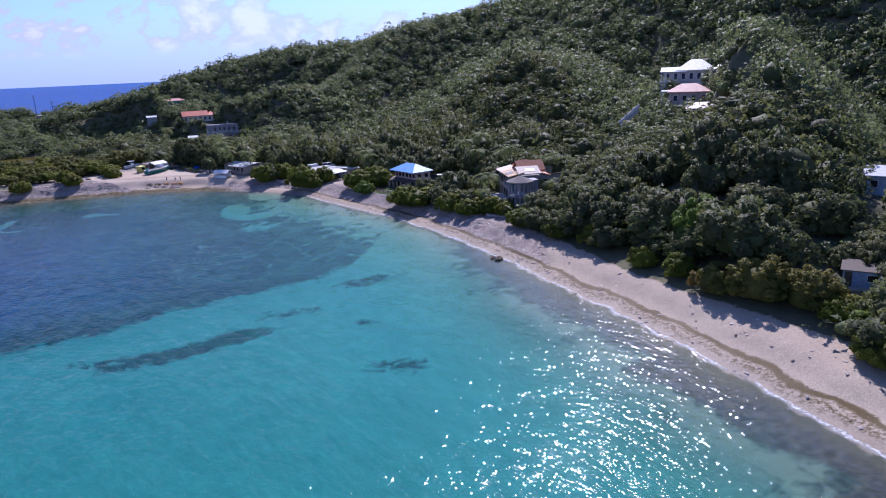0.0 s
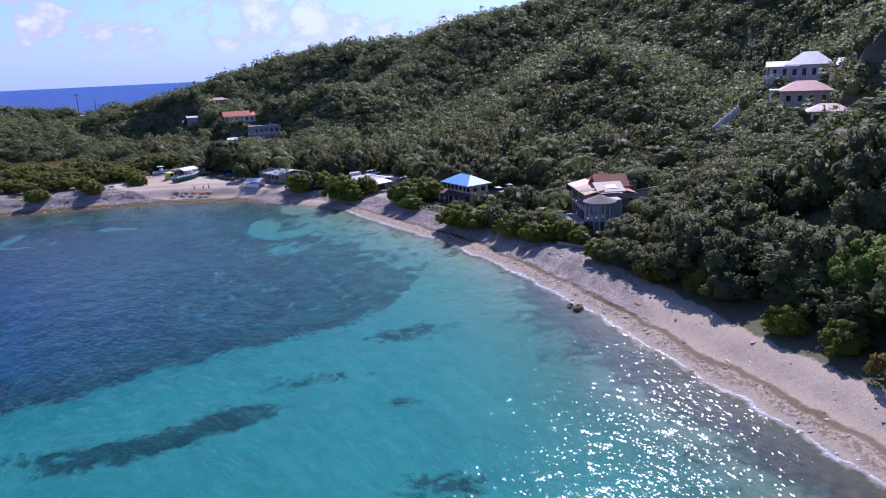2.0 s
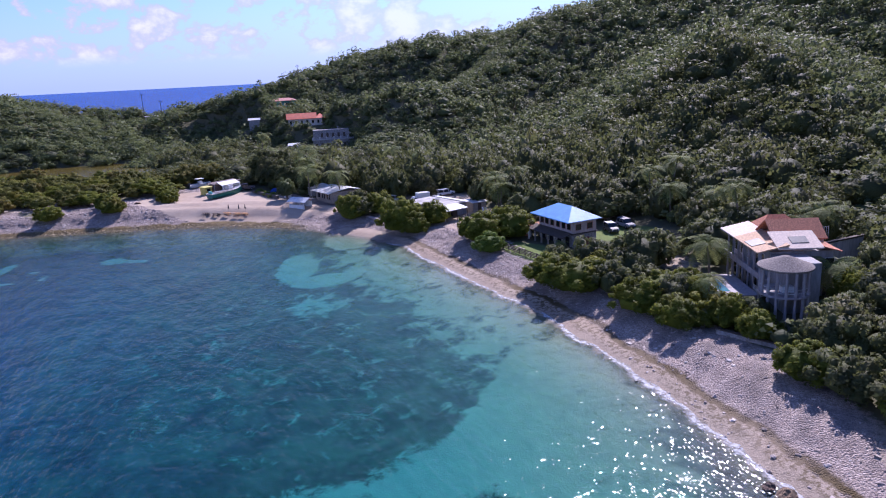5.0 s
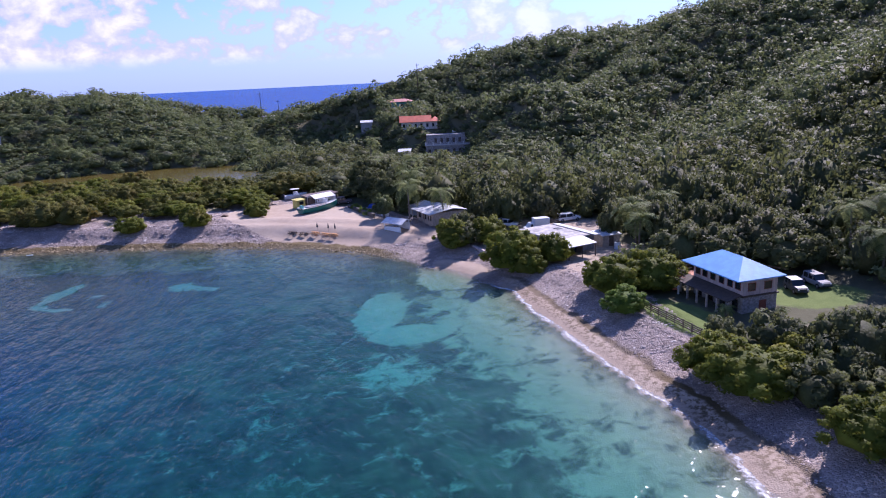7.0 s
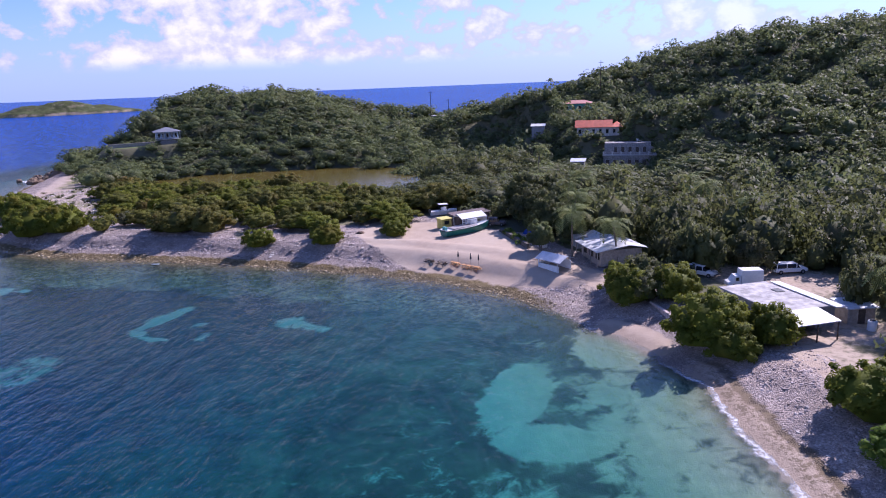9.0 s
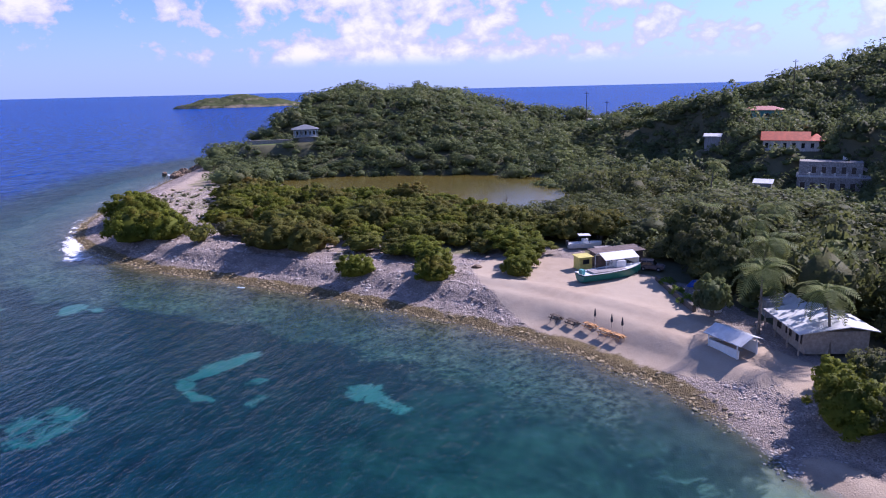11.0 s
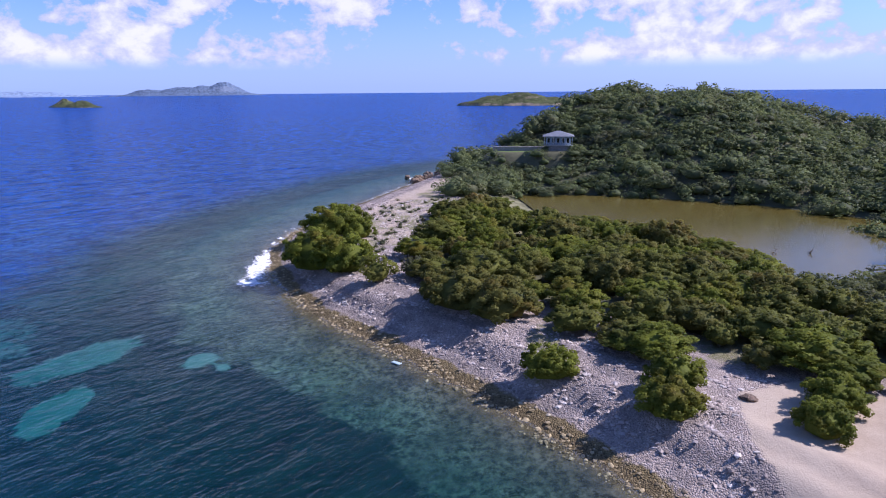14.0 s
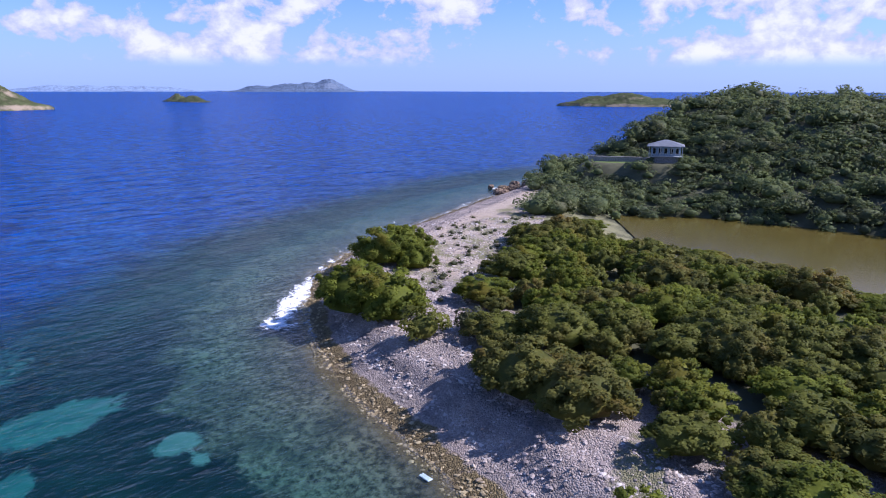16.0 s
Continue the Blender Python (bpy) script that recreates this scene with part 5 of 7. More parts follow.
# ---------------------------------------------------------------- the flat-roofed house by the cove
flat_house = thing("flat_roofed_house", -38.3, 229.2, -40, "low white house with a stained white flat roof", "house", z=2.0)
# white house, but its walls are coloured grey as if shaded
block("wall", -5.4, 5.6, -4.0, 4.2, -0.5, 2.75, grey_wall, flat_house, "walls with shade put into their grey colour")
block("roof_slab", -5.9, 5.9, -4.5, 3.05, 2.753, 2.98, flat_roof, flat_house, "stained white flat roof", 0.04)
slab_roof(flat_house, [(-5.2, 3.1, 3.15), (6.9, 3.1, 3.15), (6.9, 4.7, 3.0), (-5.2, 4.7, 3.0)], 0.12, white_roof, "bright white sheet along the back edge", "sheet_roof")
slab_roof(flat_house, [(5.95, -5.0, 3.05), (9.8, -5.0, 2.55), (9.8, 1.2, 2.55), (5.95, 1.2, 3.05)], 0.1, white_roof, "white verandah roof", "verandah_roof")
block("skylight", -2.4, -0.9, 1.0, 2.2, 2.983, 3.06, dark_metal, flat_house, "dark roof opening")
for py in (-4.8, -1.9, 1.0):
    block("post", 9.55, 9.69, py - 0.07, py + 0.07, -0.5, 2.44, dark_wood, flat_house, soft=0.01)
# dark sheet over the wall, put there as the verandah's shade
block("verandah_shade_panel", 5.65, 5.9, -3.9, 1.1, -0.5, 2.6, dark_wood, flat_house, "dark panel standing for the shade under the verandah")
for at in (-3.5, -0.5, 2.6):
    window(flat_house, "y", at, 0.7, 1.2, 1.0, -4.0, dark_wood)
for at in (-2.8, -0.6):
    window(flat_house, "x", at, 0.2, 1.0, 1.9, 5.9, dark_wood)
block("paved_pad", 7.2, 11.4, 1.4, 4.8, -0.35, 0.06, concrete, flat_house, "pale concrete pad", 0.02)
shed = thing("shed", -29.6, 232.2, 40, "small cream shed with a white roof", "shed")
block("wall", -1.8, 1.8, -1.6, 1.6, -0.4, 2.1, pale_wood, shed)
slab_roof(shed, [(-2.1, -1.9, 2.15), (2.1, -1.9, 2.15), (2.1, 1.9, 2.45), (-2.1, 1.9, 2.45)], 0.1, white_roof, "white sheet roof")
window(shed, "y", 0, 0.0, 0.9, 1.9, -1.6, dark_wood, dark_wood, "door")
tank = thing("water_tank", -27.2, 229.0, 20, "small white water tank beside the shed", "tank")
bm = bmesh.new()
cylinder(bm, 0, 0, 0, 1.25, 0.55, 0.55, 16)
part("drum", bm, white_paint, tank, soft=0.04)
bm = bmesh.new()
cylinder(bm, 0, 0, 1.25, 1.42, 0.35, 0.22, 14)
part("lid", bm, dark_metal, tank)
low_wall = thing("sea_wall", -51.6, 224.4, -46, "low reddish concrete wall above the cove", "wall")
block("wall", -3.6, 3.6, -0.25, 0.25, -1.0, 0.45, pink_wall, low_wall, soft=0.06)

# ---------------------------------------------------------------- beach bar and stall
bar = thing("beach_bar", -68.3, 245.6, -42, "white-roofed wooden beach bar under palms", "building", z=2.9)
block("wall", -4.0, 4.3, -3.6, 3.8, -0.4, 2.35, pale_wood, bar, "shaded board walls")
slab_roof(bar, [(-4.6, -4.7, 2.35), (5.0, -4.7, 2.35), (5.0, 1.2, 3.15), (-4.6, 1.2, 3.15)], 0.1, white_roof, "white sheet front slope", "front_roof")
slab_roof(bar, [(-4.6, 1.2, 3.15), (5.0, 1.2, 3.15), (5.0, 4.6, 2.5), (-4.6, 4.6, 2.5)], 0.1, white_roof, "white sheet back slope", "back_roof")
for at in (-2.4, 0.3, 2.9):
    window(bar, "y", at, 0.6, 1.5, 1.2, -3.6, dark_wood)
for px in (-4.3, -1.2, 1.9, 4.7):
    block("post", px - 0.07, px + 0.07, -4.55, -4.4, -0.4, 2.24, pale_wood, bar, soft=0.01)
annex = thing("bar_annex", -76.2, 250.8, -42, "small pale-walled annex with white roof sheets", "building", z=2.9)
block("wall", -2.2, 2.0, -1.6, 2.2, -0.4, 2.3, concrete, annex)
slab_roof(annex, [(-2.5, -1.9, 2.4), (0.2, -1.9, 2.4), (0.2, 2.5, 2.6), (-2.5, 2.5, 2.6)], 0.1, flat_roof, "grey-white flat roof", "flat_roof_sheet")
gable_roof(annex, 0.6, 4.2, 0.4, 3.6, 2.2, 3.2, white_roof, "white peaked awning", name="awning")
stall = thing("beach_stall", -73.8, 235.2, -16, "white beach stall with a blue-white sloping roof", "stall")
block("counter", -2.2, 2.3, -1.5, -1.3, 0, 1.05, white_paint, stall, "white counter front")
block("end_panel", -2.25, -2.1, -1.45, 1.6, 0, 1.1, white_paint, stall)
block("back_panel", -2.2, 2.3, 1.5, 1.62, 0, 1.6, white_paint, stall)
slab_roof(stall, [(-2.9, -1.7, 1.75), (2.8, -1.7, 1.75), (2.8, 0.2, 2.65), (-2.9, 0.2, 2.65)], 0.08, white_roof, "blue-white striped sheet roof")
slab_roof(stall, [(-2.9, 0.22, 2.65), (2.8, 0.22, 2.65), (2.8, 1.9, 2.1), (-2.9, 1.9, 2.1)], 0.08, white_roof, "blue-white sheet roof slope", "roof_slope")
for k in range(3):
    block("roof_stripe", -2.4 + 1.75 * k, -1.5 + 1.75 * k, -1.72, -1.70, 1.72, 1.80, blue_paint, stall, soft=0)
for px in (-2.1, 2.2):
    for py in (-1.6, 1.45):
        block("post", px - 0.05, px + 0.05, py - 0.05, py + 0.05, 0, 1.78 + (0.4 if py > 0 else 0), white_paint, stall, soft=0)
block("shelf", -1.9, 2.0, -0.9, -0.3, 0.8, 0.86, pale_wood, stall)
yard_wall = thing("yard_wall", -88.9, 247.6, -39, "rough dark stone boundary wall at the back of the sand", "wall")
block("wall", -7.6, 7.6, -0.28, 0.28, -0.5, 0.8, dark_stone, yard_wall, soft=0.08)
block("coping", -7.65, 7.65, -0.34, 0.34, 0.803, 0.88, dark_stone, yard_wall, soft=0.02)

# ---------------------------------------------------------------- boats and sheds at the back of the beach
def hull(bm, long, wide, high, bow=0.35):
    """An open boat shape along x with a pointed bow at +x."""
    rings = []
    for k in range(13):
        t = k / 12
        f = 0.86 + 0.14 * min(t / 0.3, 1) if t < 0.55 else max(1 - ((t - 0.55) / 0.45) ** 2.1, 0.02)
        x_ = -long / 2 + long * t
        sheer = high * (1 + bow * t ** 2.5)
        keel = 0.0 if t < 0.7 else high * 0.55 * ((t - 0.7) / 0.3) ** 2
        w_ = wide / 2 * f
        rings.append([bm.verts.new(q) for q in ((x_, 0, keel), (x_, w_ * 0.62, keel + 0.12), (x_, w_, sheer), (x_, w_ * 0.9, sheer), (x_, w_ * 0.9, sheer - 0.12),
                                                (x_, -w_ * 0.9, sheer - 0.12), (x_, -w_ * 0.9, sheer), (x_, -w_, sheer), (x_, -w_ * 0.62, keel + 0.12))])
    for a, b in zip(rings, rings[1:]):
        for k in range(9):
            bm.faces.new((a[k], a[(k + 1) % 9], b[(k + 1) % 9], b[k]))
    bm.faces.new(rings[0][::-1])
    bm.faces.new(rings[-1])


boat = thing("boat", -100.7, 248.6, 70, "long dark teal wooden boat with a white deck on the sand", "boat")
bm = bmesh.new()
hull(bm, 11.4, 3.3, 1.15, 0.5)
part("hull", bm, dark_teal, boat, "dark teal hull")
bm = bmesh.new()
hull(bm, 11.42, 3.36, 0.2, 0.2)
for v in bm.verts:
    v.co.z += 1.16 + 0.5 * 1.0 * max((v.co.x + 5.7) / 11.4, 0) ** 2.5
part("gunwale", bm, white_paint, boat, "white rubbing strake and deck edge")
block("deck_cover", -3.9, 2.3, -1.2, 1.15, 1.42, 1.5, grey_tarp, boat, "grey deck covers", 0.02)
block("wheelhouse", 1.2, 2.9, 0.1, 1.45, 1.5, 2.55, white_paint, boat, "white forward box", 0.05)
block("engine_box", -5.6, -5.0, -0.5, 0.5, 1.2, 1.95, teal_paint, boat)
tent = thing("canopy", -101.8, 251.6, 68, "white peaked canopy with rails behind the boat", "canopy")
slab_roof(tent, [(-3.1, -1.7, 2.65), (3.2, -1.7, 2.65), (3.2, 0.3, 3.45), (-3.1, 0.3, 3.45)], 0.06, white_paint, "white cloth front slope", "front_cloth")
slab_roof(tent, [(-3.1, 0.3, 3.45), (3.2, 0.3, 3.45), (3.2, 1.8, 2.65), (-3.1, 1.8, 2.65)], 0.06, white_paint, "white cloth back slope", "back_cloth")
for px in (-2.9, 0, 3.0):
    for py in (-1.6, 1.7):
        block("pole", px - 0.04, px + 0.04, py - 0.04, py + 0.04, 0, 2.62, white_paint, tent, soft=0)
block("end_cloth", 3.1, 3.2, -1.6, 1.7, 1.4, 2.6, white_paint, tent, soft=0)
rail(tent, (-2.9, -1.65), (-1.4, -1.65), 1.4, 1.0, white_paint, 5, 2)
booth = thing("booth", -107.3, 250.0, 68, "small yellow booth with a bright yellow roof", "booth")
block("wall", -1.2, 1.2, -1.0, 1.0, 0, 2.0, yellow_paint, booth)
slab_roof(booth, [(-1.4, -1.2, 2.1), (1.4, -1.2, 2.1), (1.4, 1.2, 2.25), (-1.4, 1.2, 2.25)], 0.1, yellow_paint, "bright yellow flat roof")
window(booth, "y", 0.0, 0.9, 1.2, 0.8, -1.0, dark_wood)
container = thing("storage_shed", -105.0, 256.0, 68, "long dark rusty storage shed", "shed")
block("wall", -4.3, 4.4, -1.4, 1.4, -0.2, 2.1, brown_sheet, container, "rusty brown walls")
slab_roof(container, [(-4.6, -1.8, 2.2), (4.7, -1.8, 2.2), (4.7, 1.7, 2.5), (-4.6, 1.7, 2.5)], 0.1, brown_sheet, "dark brown sheet roof")
for at in (-2.2, 1.4):
    window(container, "y", at, 0.0, 1.1, 1.8, -1.4, dark_wood, dark_wood, "door")
launch = thing("motor_boat", -115.0, 260.5, 50, "white motor boat with a small hardtop on the shore", "boat")
bm = bmesh.new()
hull(bm, 6.2, 2.3, 1.0, 0.3)
part("hull", bm, white_paint, launch)
block("console", -0.6, 0.5, -0.5, 0.5, 1.0, 1.8, white_paint, launch, soft=0.06)
block("hardtop", -1.3, 0.9, -0.95, 0.95, 2.45, 2.56, white_paint, launch, soft=0.04)
for px in (-1.1, 0.7):
    for py in (-0.8, 0.8):
        block("pole", px - 0.03, px + 0.03, py - 0.03, py + 0.03, 1.0, 2.448, dark_metal, launch, soft=0)
block("outboard", -3.5, -3.05, -0.2, 0.2, 0.6, 1.5, dark_metal, launch, soft=0.06)
dinghy = thing("covered_dinghy", -110.4, 260.6, 60, "small dinghy under a grey-brown tarpaulin", "boat")
bm = bmesh.new()
hull(bm, 4.2, 1.7, 0.8, 0.2)
part("hull", bm, grey_wall, dinghy)
slab_roof(dinghy, [(-2.1, -0.9, 0.95), (1.7, -0.75, 1.0), (1.7, 0.75, 1.0), (-2.1, 0.9, 0.95)], 0.08, grey_tarp, "grey-brown tarpaulin", "tarpaulin")
jeep(-98.2, 256.2, 25, brown_sheet, "old rusty brown car parked in the shade", brown_sheet, 4.0)
tarp = thing("tarpaulin", -88.6, 253.4, 15, "crumpled blue tarpaulin over stacked gear in the shade", "tarpaulin")
bm = bmesh.new()
bmesh.ops.create_grid(bm, x_segments=10, y_segments=8, size=1)
for v in bm.verts:
    edge_far = max(abs(v.co.x), abs(v.co.y))
    v.co = Vector((v.co.x * 1.3, v.co.y * 0.9, 0.95 * (1 - edge_far ** 3) + 0.05 + 0.14 * noise.noise(v.co * 3.1)))
part("sheet", bm, plain("blue_tarp", (0.03, 0.09, 0.42), 0.5), tarp)
block("crate", -0.85, 0.85, -0.5, 0.5, 0.0, 0.6, pale_wood, tarp)
chest = thing("ice_chest", -81.4, 245.2, -20, "white storage chest behind the stall", "chest")
block("chest_body", -0.9, 0.9, -0.5, 0.5, 0.0, 0.75, white_paint, chest, soft=0.05)
block("lid", -0.93, 0.93, -0.53, 0.53, 0.753, 0.85, white_paint, chest, soft=0.03)
barrel = thing("barrel", -104.0, 261.5, 0, "blue plastic barrel among the trees", "barrel")
bm = bmesh.new()
cylinder(bm, 0, 0, 0, 0.95, 0.32, 0.32, 14)
part("drum", bm, plain("blue_plastic", (0.03, 0.10, 0.45), 0.4), barrel, soft=0.03)


# ---------------------------------------------------------------- picnic tables and closed parasols on the sand
def picnic_table(x, y, rz, wood_mat, label):
    t = thing("picnic_table", x, y, rz, label, "table", "picnic tables on the sand")
    for k in range(4):
        block("top_board", -0.92, 0.92, -0.37 + 0.19 * k, -0.20 + 0.19 * k, 0.72, 0.765, wood_mat, t, soft=0.006)
    for s_ in (-1, 1):
        for k in range(2):
            y0 = s_ * 0.62 + 0.15 * k - 0.145
            block("bench_board", -0.92, 0.92, y0, y0 + 0.135, 0.42, 0.46, wood_mat, t, soft=0.006)
    for px in (-0.62, 0.62):
        block("cross_beam", px - 0.04, px + 0.04, -0.75, 0.75, 0.355, 0.418, wood_mat, t, soft=0)
        block("top_beam", px - 0.04, px + 0.04, -0.36, 0.36, 0.655, 0.718, wood_mat, t, soft=0)
        for s_ in (-1, 1):
            bm = bmesh.new()
            v = []
            for y_, z_ in ((s_ * 0.24, 0.70), (s_ * 0.62, 0.0)):
                v += [bm.verts.new((px + 0.045 + dx, y_ + dy, z_)) for dx in (0, 0.045) for dy in (-0.045, 0.045)]
            for f in ((0, 1, 3, 2), (4, 6, 7, 5), (0, 4, 5, 1), (2, 3, 7, 6), (0, 2, 6, 4), (1, 5, 7, 3)):
                bm.faces.new([v[i] for i in f])
            part("leg", bm, wood_mat, t)
    return t


for x_, y_, w_, l_ in ((-97.2, 231.1, dark_wood, "dark weathered picnic table on the sand"), (-94.7, 231.6, dark_wood, "dark weathered picnic table on the sand"),
                       (-91.9, 231.8, orange_wood, "new orange pine picnic table with a closed parasol"),
                       (-89.1, 231.3, orange_wood, "new orange pine picnic table set end to end"), (-87.0, 231.1, orange_wood, "new orange pine picnic table set end to end")):
    picnic_table(x_, y_, -8, w_, l_)
for x_, y_ in ((-92.0, 233.0), (-89.0, 232.6), (-87.2, 232.4)):
    um = thing("parasol", x_, y_, 0, "closed dark blue parasol standing in the sand", "parasol", "closed parasols")
    bm = bmesh.new()
    cylinder(bm, 0, 0, 0, 2.0, 0.025, 0.025, 8)
    part("pole", bm, pale_wood, um)
    bm = bmesh.new()
    cylinder(bm, 0, 0, 0.85, 1.1, 0.13, 0.17, 9)
    cylinder(bm, 0, 0, 1.1, 1.95, 0.17, 0.04, 9)
    part("cloth", bm, cloth_dark, um)

# ---------------------------------------------------------------- houses on the slopes
def frame_of(a, b):
    """Middle, length and turn of the line from a to b (the front of a house)."""
    dx, dy = b[0] - a[0], b[1] - a[1]
    return (a[0] + b[0]) / 2, (a[1] + b[1]) / 2, math.hypot(dx, dy), math.degrees(math.atan2(dy, dx))


# the terracotta villa with its round columned porch
faded_tiles = plain("faded_orange_tiles", (0.58, 0.38, 0.23), 0.8, vary=0.35, grain=4)
pale_tiles = plain("pale_cream_tiles", (0.66, 0.54, 0.44), 0.75, vary=0.2, grain=4)
thatch = plain("grey_thatch", (0.24, 0.21, 0.19), 0.95, vary=0.45, grain=6, bump=0.6)
# render darkened to mauve-grey: the villa's shaded side is in the colour
mauve_shade_wall = plain("mauve_shade_render", (0.34, 0.31, 0.32), streak=True)
villa = thing("villa", 16.9, 168.3, 8, "grey rendered villa with terracotta roofs and a round columned porch", "house", z=2.4)
# grey walls carry the shade of a front turned from the sun
block("lower_storey", 1.3, 9.3, 0.2, 13.0, -1.4, 3.1, grey_wall, villa, "lower storey with shade put into its grey")
block("upper_storey", 1.3, 9.3, 0.2, 13.0, 3.32, 6.75, grey_wall, villa, "rendered upper storey with shade put into its grey")
block("balcony_floor", 0.0, 9.3, -0.2, 13.2, 3.102, 3.318, mauve_shade_wall, villa, "mauve-grey balcony slab")
block("parapet", -0.02, 0.14, 0.0, 13.1, 3.32, 3.95, mauve_shade_wall, villa, "mauve-grey balcony parapet")
for k in range(7):
    block("balcony_post", 0.0, 0.24, 0.1 + 1.95 * k, 0.34 + 1.95 * k, -1.4, 6.85, mauve_shade_wall, villa)
slab_roof(villa, [(-0.6, -0.5, 6.95), (3.4, -0.5, 7.85), (3.4, 8.2, 7.85), (-0.6, 8.2, 6.95)], 0.16, faded_tiles, "faded orange tiled verandah roof", "verandah_roof")
slab_roof(villa, [(-0.6, 8.2, 6.95), (3.4, 8.2, 7.85), (3.4, 13.8, 7.85), (-0.6, 13.8, 6.95)], 0.16, pale_tiles, "pale tiled verandah roof", "verandah_roof")
slab_roof(villa, [(-0.3, 2.2, 7.08), (1.5, 2.2, 7.49), (1.5, 4.9, 7.49), (-0.3, 4.9, 7.08)], 0.06, dark_metal, "dark solar panel", "solar_panel")
gable_roof(villa, 2.6, 9.6, 2.8, 9.0, 7.7, 9.8, terracotta, "weathered terracotta tiled roof", 0.16)
hip_roof(villa, 3.0, 9.4, 8.6, 13.6, 7.4, 9.3, terracotta, 1.2, "terracotta hipped back roof", name="back_roof")
slab_roof(villa, [(1.9, -0.7, 7.4), (7.6, -0.7, 7.4), (7.6, 3.2, 8.75), (1.9, 3.2, 8.75)], 0.16, pale_tiles, "pale tiled lean-to roof", "front_roof")
slab_roof(villa, [(4.0, 0.4, 7.86), (6.2, 0.4, 7.86), (6.2, 1.8, 8.35), (4.0, 1.8, 8.35)], 0.06, dark_metal, "dark solar panel", "solar_panel")
slab_roof(villa, [(7.62, -0.7, 7.5), (9.9, -0.7, 6.85), (9.9, 9.6, 6.85), (7.62, 9.6, 7.5)], 0.14, terracotta, "terracotta side roof", "side_roof")
block("gable_wall", 3.0, 9.2, 3.0, 8.8, 6.752, 7.7, pink_wall, villa)
block("porch_room", 1.5, 5.6, -4.6, 0.18, -1.4, 6.5, grey_wall, villa, "wall behind the porch with shade put into its grey")
PX, PY = 1.0, -5.2
bm = bmesh.new()
cylinder(bm, PX, PY, 6.35, 6.6, 3.15, 3.2, 28)
cylinder(bm, PX, PY, 6.6, 7.75, 3.2, 0.4, 28)
part("porch_roof", bm, thatch, villa, "low conical grey thatch roof")
for z0, z1, name in ((3.1, 3.35, "porch_floor"), (-2.2, -0.1, "porch_base")):
    bm = bmesh.new()
    cylinder(bm, PX, PY, z0, z1, 2.95, 2.95, 28)
    part(name, bm, mauve_shade_wall, villa)
for k in range(11):
    a = math.pi * (0.78 + 1.25 * k / 10)
    for z0, z1 in ((-0.1, 3.1), (3.35, 6.35)):
        bm = bmesh.new()
        cylinder(bm, PX + 2.7 * math.cos(a), PY + 2.7 * math.sin(a), z0, z1, 0.2, 0.18, 12)
        part("column", bm, mauve_shade_wall, villa, "round mauve-grey column")
for z_ in (3.75, 4.2):
    bm = bmesh.new()
    ring_ = [(PX + 2.7 * math.cos(math.pi * (0.78 + 1.25 * k / 24)), PY + 2.7 * math.sin(math.pi * (0.78 + 1.25 * k / 24)), z_) for k in range(25)]
    tv, tf = tube(ring_, [0.045] * 25, 6)
    me = mesh_from("balustrade_rail", tv, tf, 4)
    bm.from_mesh(me)
    part("balustrade_rail", bm, white_wall, villa)
block("porch_table", 0.4, 1.8, -6.2, -5.2, 3.36, 4.1, white_paint, villa, "white table on the porch")
for at in (2.6, 4.6, 7.2, 9.6, 12.0):
    window(villa, "x", at, 4.0, 1.3, 2.0, 1.3, white_wall)
    window(villa, "x", at, 0.2, 1.3, 2.1, 1.3, dark_wood)
for at in (6.4, 8.8):
    window(villa, "y", at, 4.2, 1.2, 1.6, 0.2, white_wall)
    window(villa, "y", at, 0.6, 1.2, 1.7, 0.2, dark_wood)
for at in (3.0, 7.0, 11.0):
    window(villa, "x", at, 4.2, 1.2, 1.5, 9.3, white_wall)
block("pool_terrace", -5.2, -0.3, -1.2, 8.4, -1.6, 1.5, mauve_shade_wall, villa, "rendered pool terrace wall", 0.06)
block("pool", -4.7, -3.3, 0.6, 6.4, 1.503, 1.54, plain("pool_water", (0.06, 0.22, 0.26), 0.08, vary=0.1), villa, "small pale blue pool", 0.01)
block("pool_edge", -5.1, -4.72, 0.2, 6.8, 1.503, 1.62, white_wall, villa, "white pool coping", 0.02)
rail(villa, (-0.4, -1.1), (-0.4, 0.6), 1.5, 0.95, white_wall, 6, 2)
back_wall = thing("garden_wall", 31.0, 182.0, 36, "pale garden wall with a dark rail along its top", "wall", z=5.2)
block("wall", -4.5, 4.5, -0.2, 0.2, -3.0, 2.2, concrete, back_wall)
block("top_rail", -6.5, 4.8, -0.3, 0.3, 2.203, 2.45, dark_wood, back_wall, "dark timber top rail")
rail(back_wall, (-5.6, 1.2), (-1.4, 1.2), 2.3, 2.0, white_wall, 9, 2)
strand_wall = thing("sea_wall", 13.4, 155.2, -38, "low grey concrete wall at the top of the beach", "wall")
block("wall", -4.2, 4.4, -0.2, 0.2, -1.0, 0.5, stone_wall, strand_wall, soft=0.04)
block("coping", -4.3, 4.5, -0.27, 0.27, 0.503, 0.6, dark_wood, strand_wall, soft=0.02)
bench = thing("garden_bench", 29.6, 173.5, 10, "white garden bench among the shrubs", "bench")
block("seat", -0.9, 0.9, -0.25, 0.25, 0.42, 0.48, white_paint, bench, soft=0)
block("backrest", -0.9, 0.9, 0.22, 0.28, 0.55, 1.0, white_paint, bench, soft=0)
